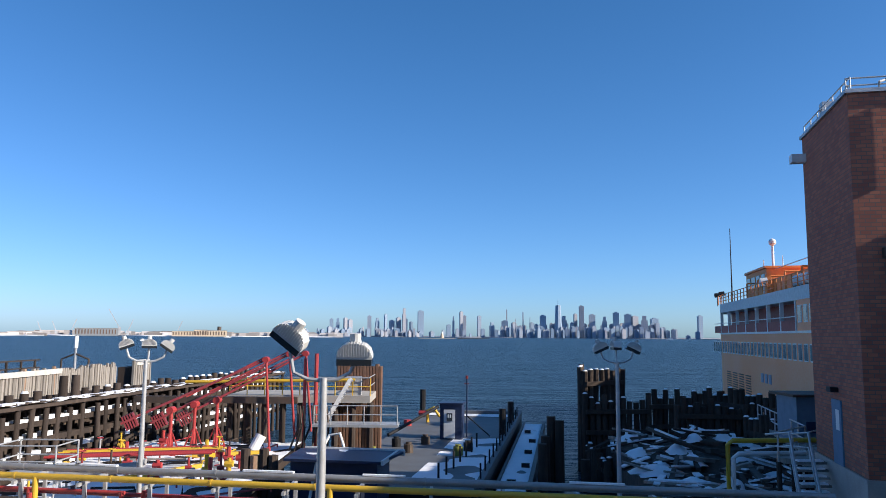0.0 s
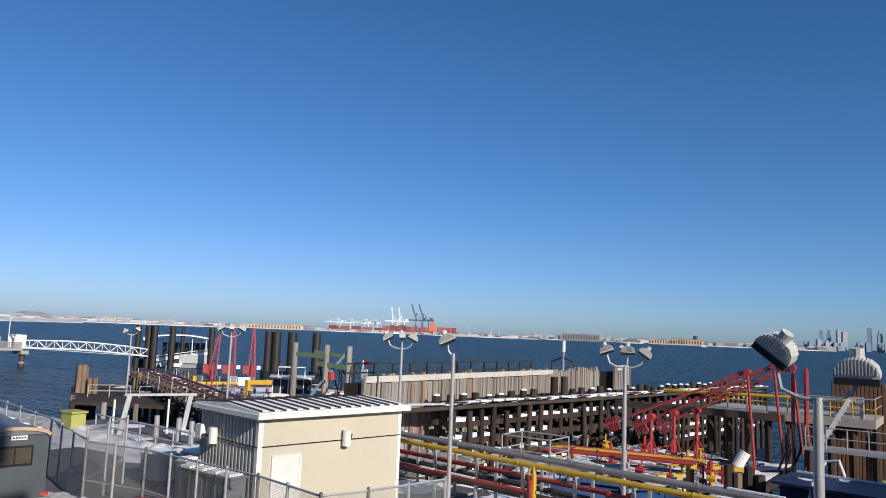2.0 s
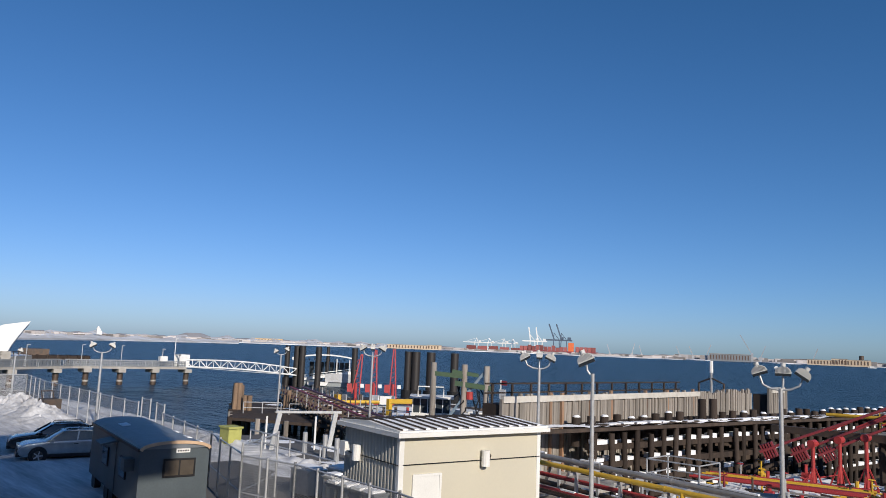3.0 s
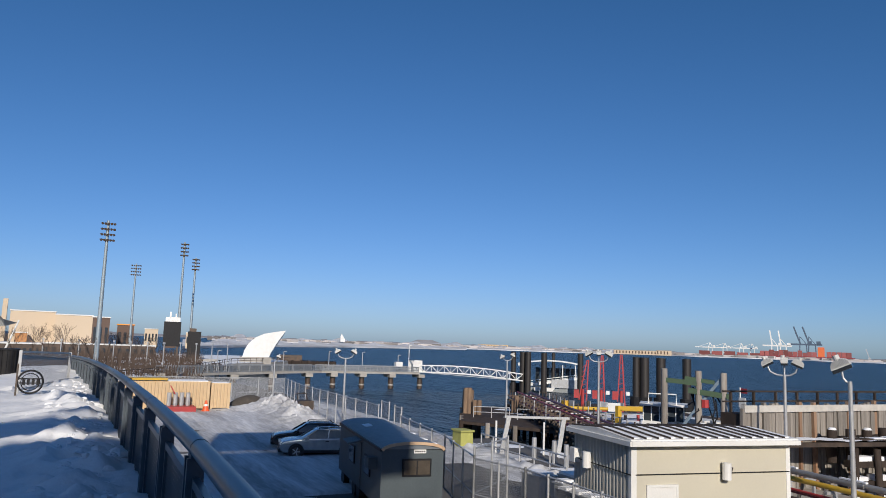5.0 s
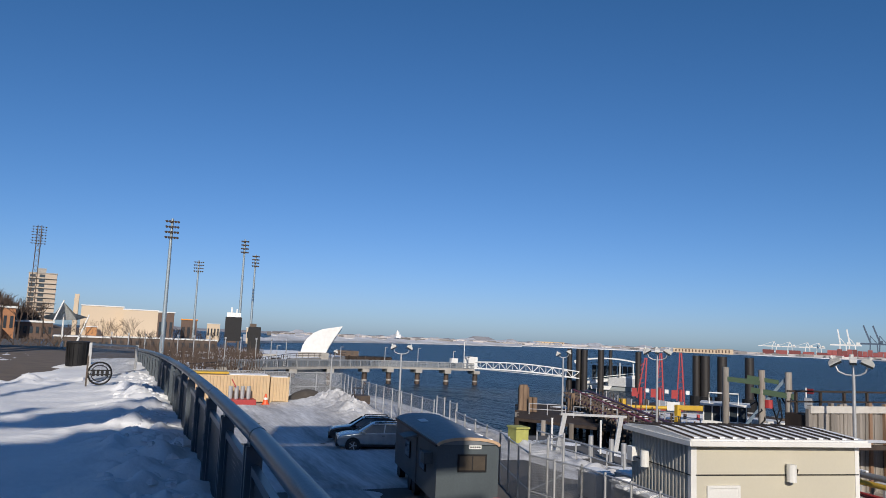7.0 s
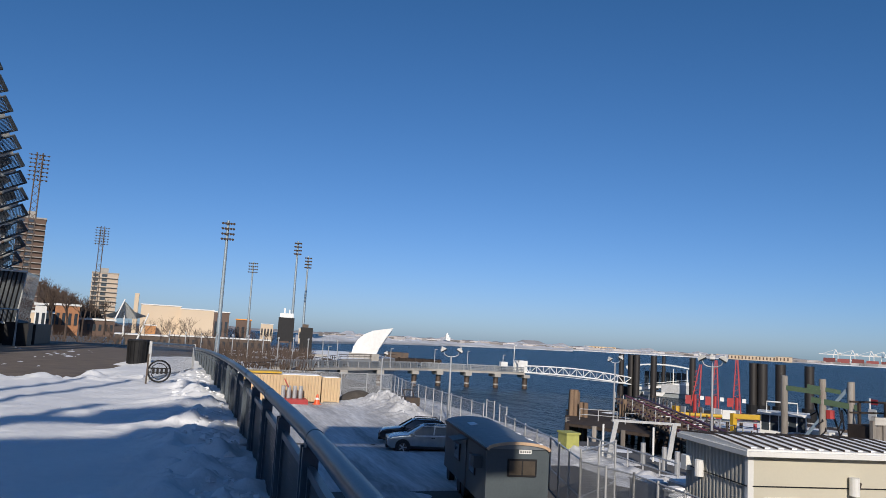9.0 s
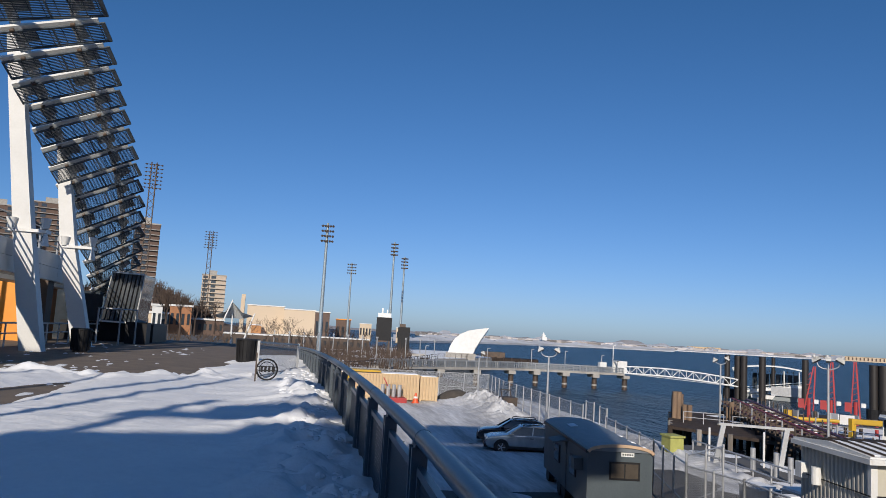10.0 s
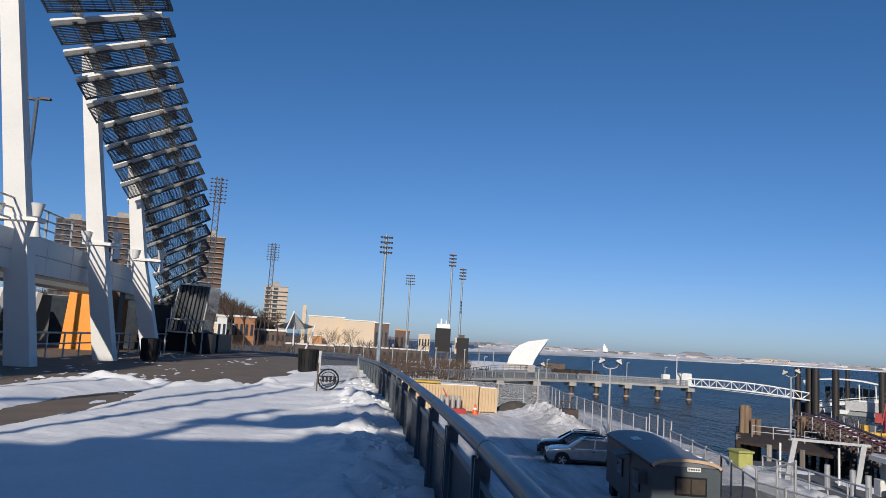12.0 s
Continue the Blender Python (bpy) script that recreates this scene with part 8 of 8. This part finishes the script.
ship = thing("container_ship", "red container ship stacked with boxes at the port", "ship", pose(*polar(37.0, 2500, SEA), 0, 0, 37.0))
part("hull", Geo().prism([(-128, 0), (118, 0), (130, 12), (-132, 12)], -14, 14, "y"), DARKRED, ship)
part("bridge", Geo().box(32, -12, 12, 50, 12, 40), mat("ship orange", (0.75, 0.17, 0.05), 0.6), ship)
BOXES = mat("container colours", (0.3, 0.08, 0.07), 0.7, other=(0.2, 0.06, 0.06), spread=0.5, bump=0)
g = Geo()
for k in range(19):
    x = -126 + 13 * k
    if not 26 < x < 48:
        g.box(x, -12, 12, x + 12, 12, 12 + random.choice((10, 13, 15, 17, 13)))
part("container_stack", g, BOXES, ship, "rows of red and brown containers")
for k in range(5):
    t = thing("container_yard", "stacks of red containers on the port quay", "containers", pose(*polar(40.2 + 0.85 * k, 2900, SEA + 2), 0, 0, 40), "container stacks")
    part("stack", Geo().box(-18, 0, 0, 18, 20, random.uniform(12, 20)), BOXES, t)

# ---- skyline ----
# facades paled and blued: distance haze painted into their base colours
HAZED_SKYMATS = [facade_mat("haze-blue glass tower", (0.27, 0.36, 0.47), (0.22, 0.3, 0.4), 9, 12), facade_mat("haze-grey stone tower", (0.33, 0.38, 0.46), (0.26, 0.32, 0.41), 9, 12),
           facade_mat("haze-pale stone tower", (0.39, 0.39, 0.43), (0.3, 0.34, 0.4), 9, 12), facade_mat("haze-dark glass tower", (0.2, 0.28, 0.39), (0.17, 0.24, 0.34), 9, 12)]
FAR = 4400


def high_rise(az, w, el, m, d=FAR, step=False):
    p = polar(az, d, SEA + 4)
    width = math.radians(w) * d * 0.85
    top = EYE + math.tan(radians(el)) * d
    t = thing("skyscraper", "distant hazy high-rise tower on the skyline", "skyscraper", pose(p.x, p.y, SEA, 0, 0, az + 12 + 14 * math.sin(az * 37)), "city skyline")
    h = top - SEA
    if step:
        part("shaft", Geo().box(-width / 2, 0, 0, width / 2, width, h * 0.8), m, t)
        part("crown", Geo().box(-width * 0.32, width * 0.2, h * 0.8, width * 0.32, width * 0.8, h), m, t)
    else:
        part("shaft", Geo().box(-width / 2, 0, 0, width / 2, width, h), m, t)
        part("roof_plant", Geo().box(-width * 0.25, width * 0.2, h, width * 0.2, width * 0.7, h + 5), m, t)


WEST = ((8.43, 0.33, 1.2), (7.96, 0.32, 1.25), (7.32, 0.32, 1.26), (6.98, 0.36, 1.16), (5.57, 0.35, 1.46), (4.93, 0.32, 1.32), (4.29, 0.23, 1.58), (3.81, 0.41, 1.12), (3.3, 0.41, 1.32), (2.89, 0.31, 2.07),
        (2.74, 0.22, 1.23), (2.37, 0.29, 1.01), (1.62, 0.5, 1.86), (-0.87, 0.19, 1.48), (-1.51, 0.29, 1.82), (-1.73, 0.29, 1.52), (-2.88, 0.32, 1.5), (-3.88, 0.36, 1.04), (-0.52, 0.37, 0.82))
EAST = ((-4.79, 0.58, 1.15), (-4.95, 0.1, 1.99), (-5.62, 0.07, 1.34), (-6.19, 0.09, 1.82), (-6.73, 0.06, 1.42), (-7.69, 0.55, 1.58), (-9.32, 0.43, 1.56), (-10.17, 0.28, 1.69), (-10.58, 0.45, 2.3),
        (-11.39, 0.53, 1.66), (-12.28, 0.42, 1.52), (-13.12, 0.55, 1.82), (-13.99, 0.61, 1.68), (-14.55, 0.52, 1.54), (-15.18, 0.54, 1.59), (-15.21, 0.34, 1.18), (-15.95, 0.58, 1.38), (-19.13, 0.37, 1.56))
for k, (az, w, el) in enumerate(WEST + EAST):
    high_rise(az, w, el, HAZED_SKYMATS[(k * 7 + k // 3) % 4], FAR + 30 * (k % 3), k % 4 == 1)
high_rise(11.3, 0.25, 0.9, HAZED_SKYMATS[3])
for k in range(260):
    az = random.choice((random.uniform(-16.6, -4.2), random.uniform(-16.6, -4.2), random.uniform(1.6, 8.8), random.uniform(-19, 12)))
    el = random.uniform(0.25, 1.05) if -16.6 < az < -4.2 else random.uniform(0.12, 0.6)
    high_rise(az, random.uniform(0.15, 0.4), el, HAZED_SKYMATS[k % 4], FAR + random.uniform(-120, -20) * (1 if el < 0.8 else -1))
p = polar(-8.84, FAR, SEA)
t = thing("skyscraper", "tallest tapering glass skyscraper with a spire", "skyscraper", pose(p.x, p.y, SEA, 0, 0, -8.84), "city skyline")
part("shaft", Geo().cyl((0, 0, 0), (0, 0, 190), 24, 15, 8), HAZED_SKYMATS[0], t)
part("spire", Geo().cyl((0, 0, 190), (0, 0, 226), 2.2, 0.8, 6), HAZED_SKYMATS[3], t)

light = thing("lighthouse", "small pale lighthouse on a low reef", "lighthouse", pose(*polar(0.0, 2200, SEA)))
part("reef", Geo().box(-70, 0, 0, 40, 20, 2.2), CONCRETE, light)
part("reef", Geo().box(45, 0, 0, 140, 14, 1.8), RUBBLE, light)
part("tower", Geo().cyl((0, 8, 2), (0, 8, 16), 5.5, 3.2, 12), SAND, light)
part("lantern", Geo().cyl((0, 8, 16), (0, 8, 21), 2.4, 1.4, 10), WHITE, light)
for k, (az, d, w) in enumerate(((16.0, 1900, 16), (-17.0, 2600, 30), (-18.4, 2600, 24), (21.8, 900, 5), (34.6, 1300, 5))):
    t = thing("boat", "small distant white boat on the harbour", "boat", pose(*polar(az, d, SEA), 0, 0, az), "distant boats")
    part("hull", Geo().prism([(-w / 2, 0.4), (w / 2, 0.4), (w / 2 + 1, 2), (-w / 2, 2)], -2, 2, "y"), WHITE, t)
    part("cabin", Geo().box(-w / 4, -1.5, 2, w / 4, 1.5, 2 + w * 0.18), WHITE, t)

beacon = thing("channel_beacon", "grey beacon mast with cabinet behind the slip wall", "beacon", pose(-27, 54.5, -7))
part("mast", Geo().cyl((0, 0, 0), (0, 0, 7.6), 0.1), GALV, beacon)
part("lamp", Geo().cyl((0, 0, 7.6), (0, 0, 8.5), 0.16), WHITE, beacon)
part("frame", Geo().tube([(-1, 0, 5), (-1, 0, 6.8), (0, 0, 7.2), (1, 0, 6.8), (1, 0, 5)], 0.08), DARKSTEEL, beacon)
part("deck", Geo().box(-1.6, -1, 4.8, 1.6, 1, 5.0), DARKSTEEL, beacon)
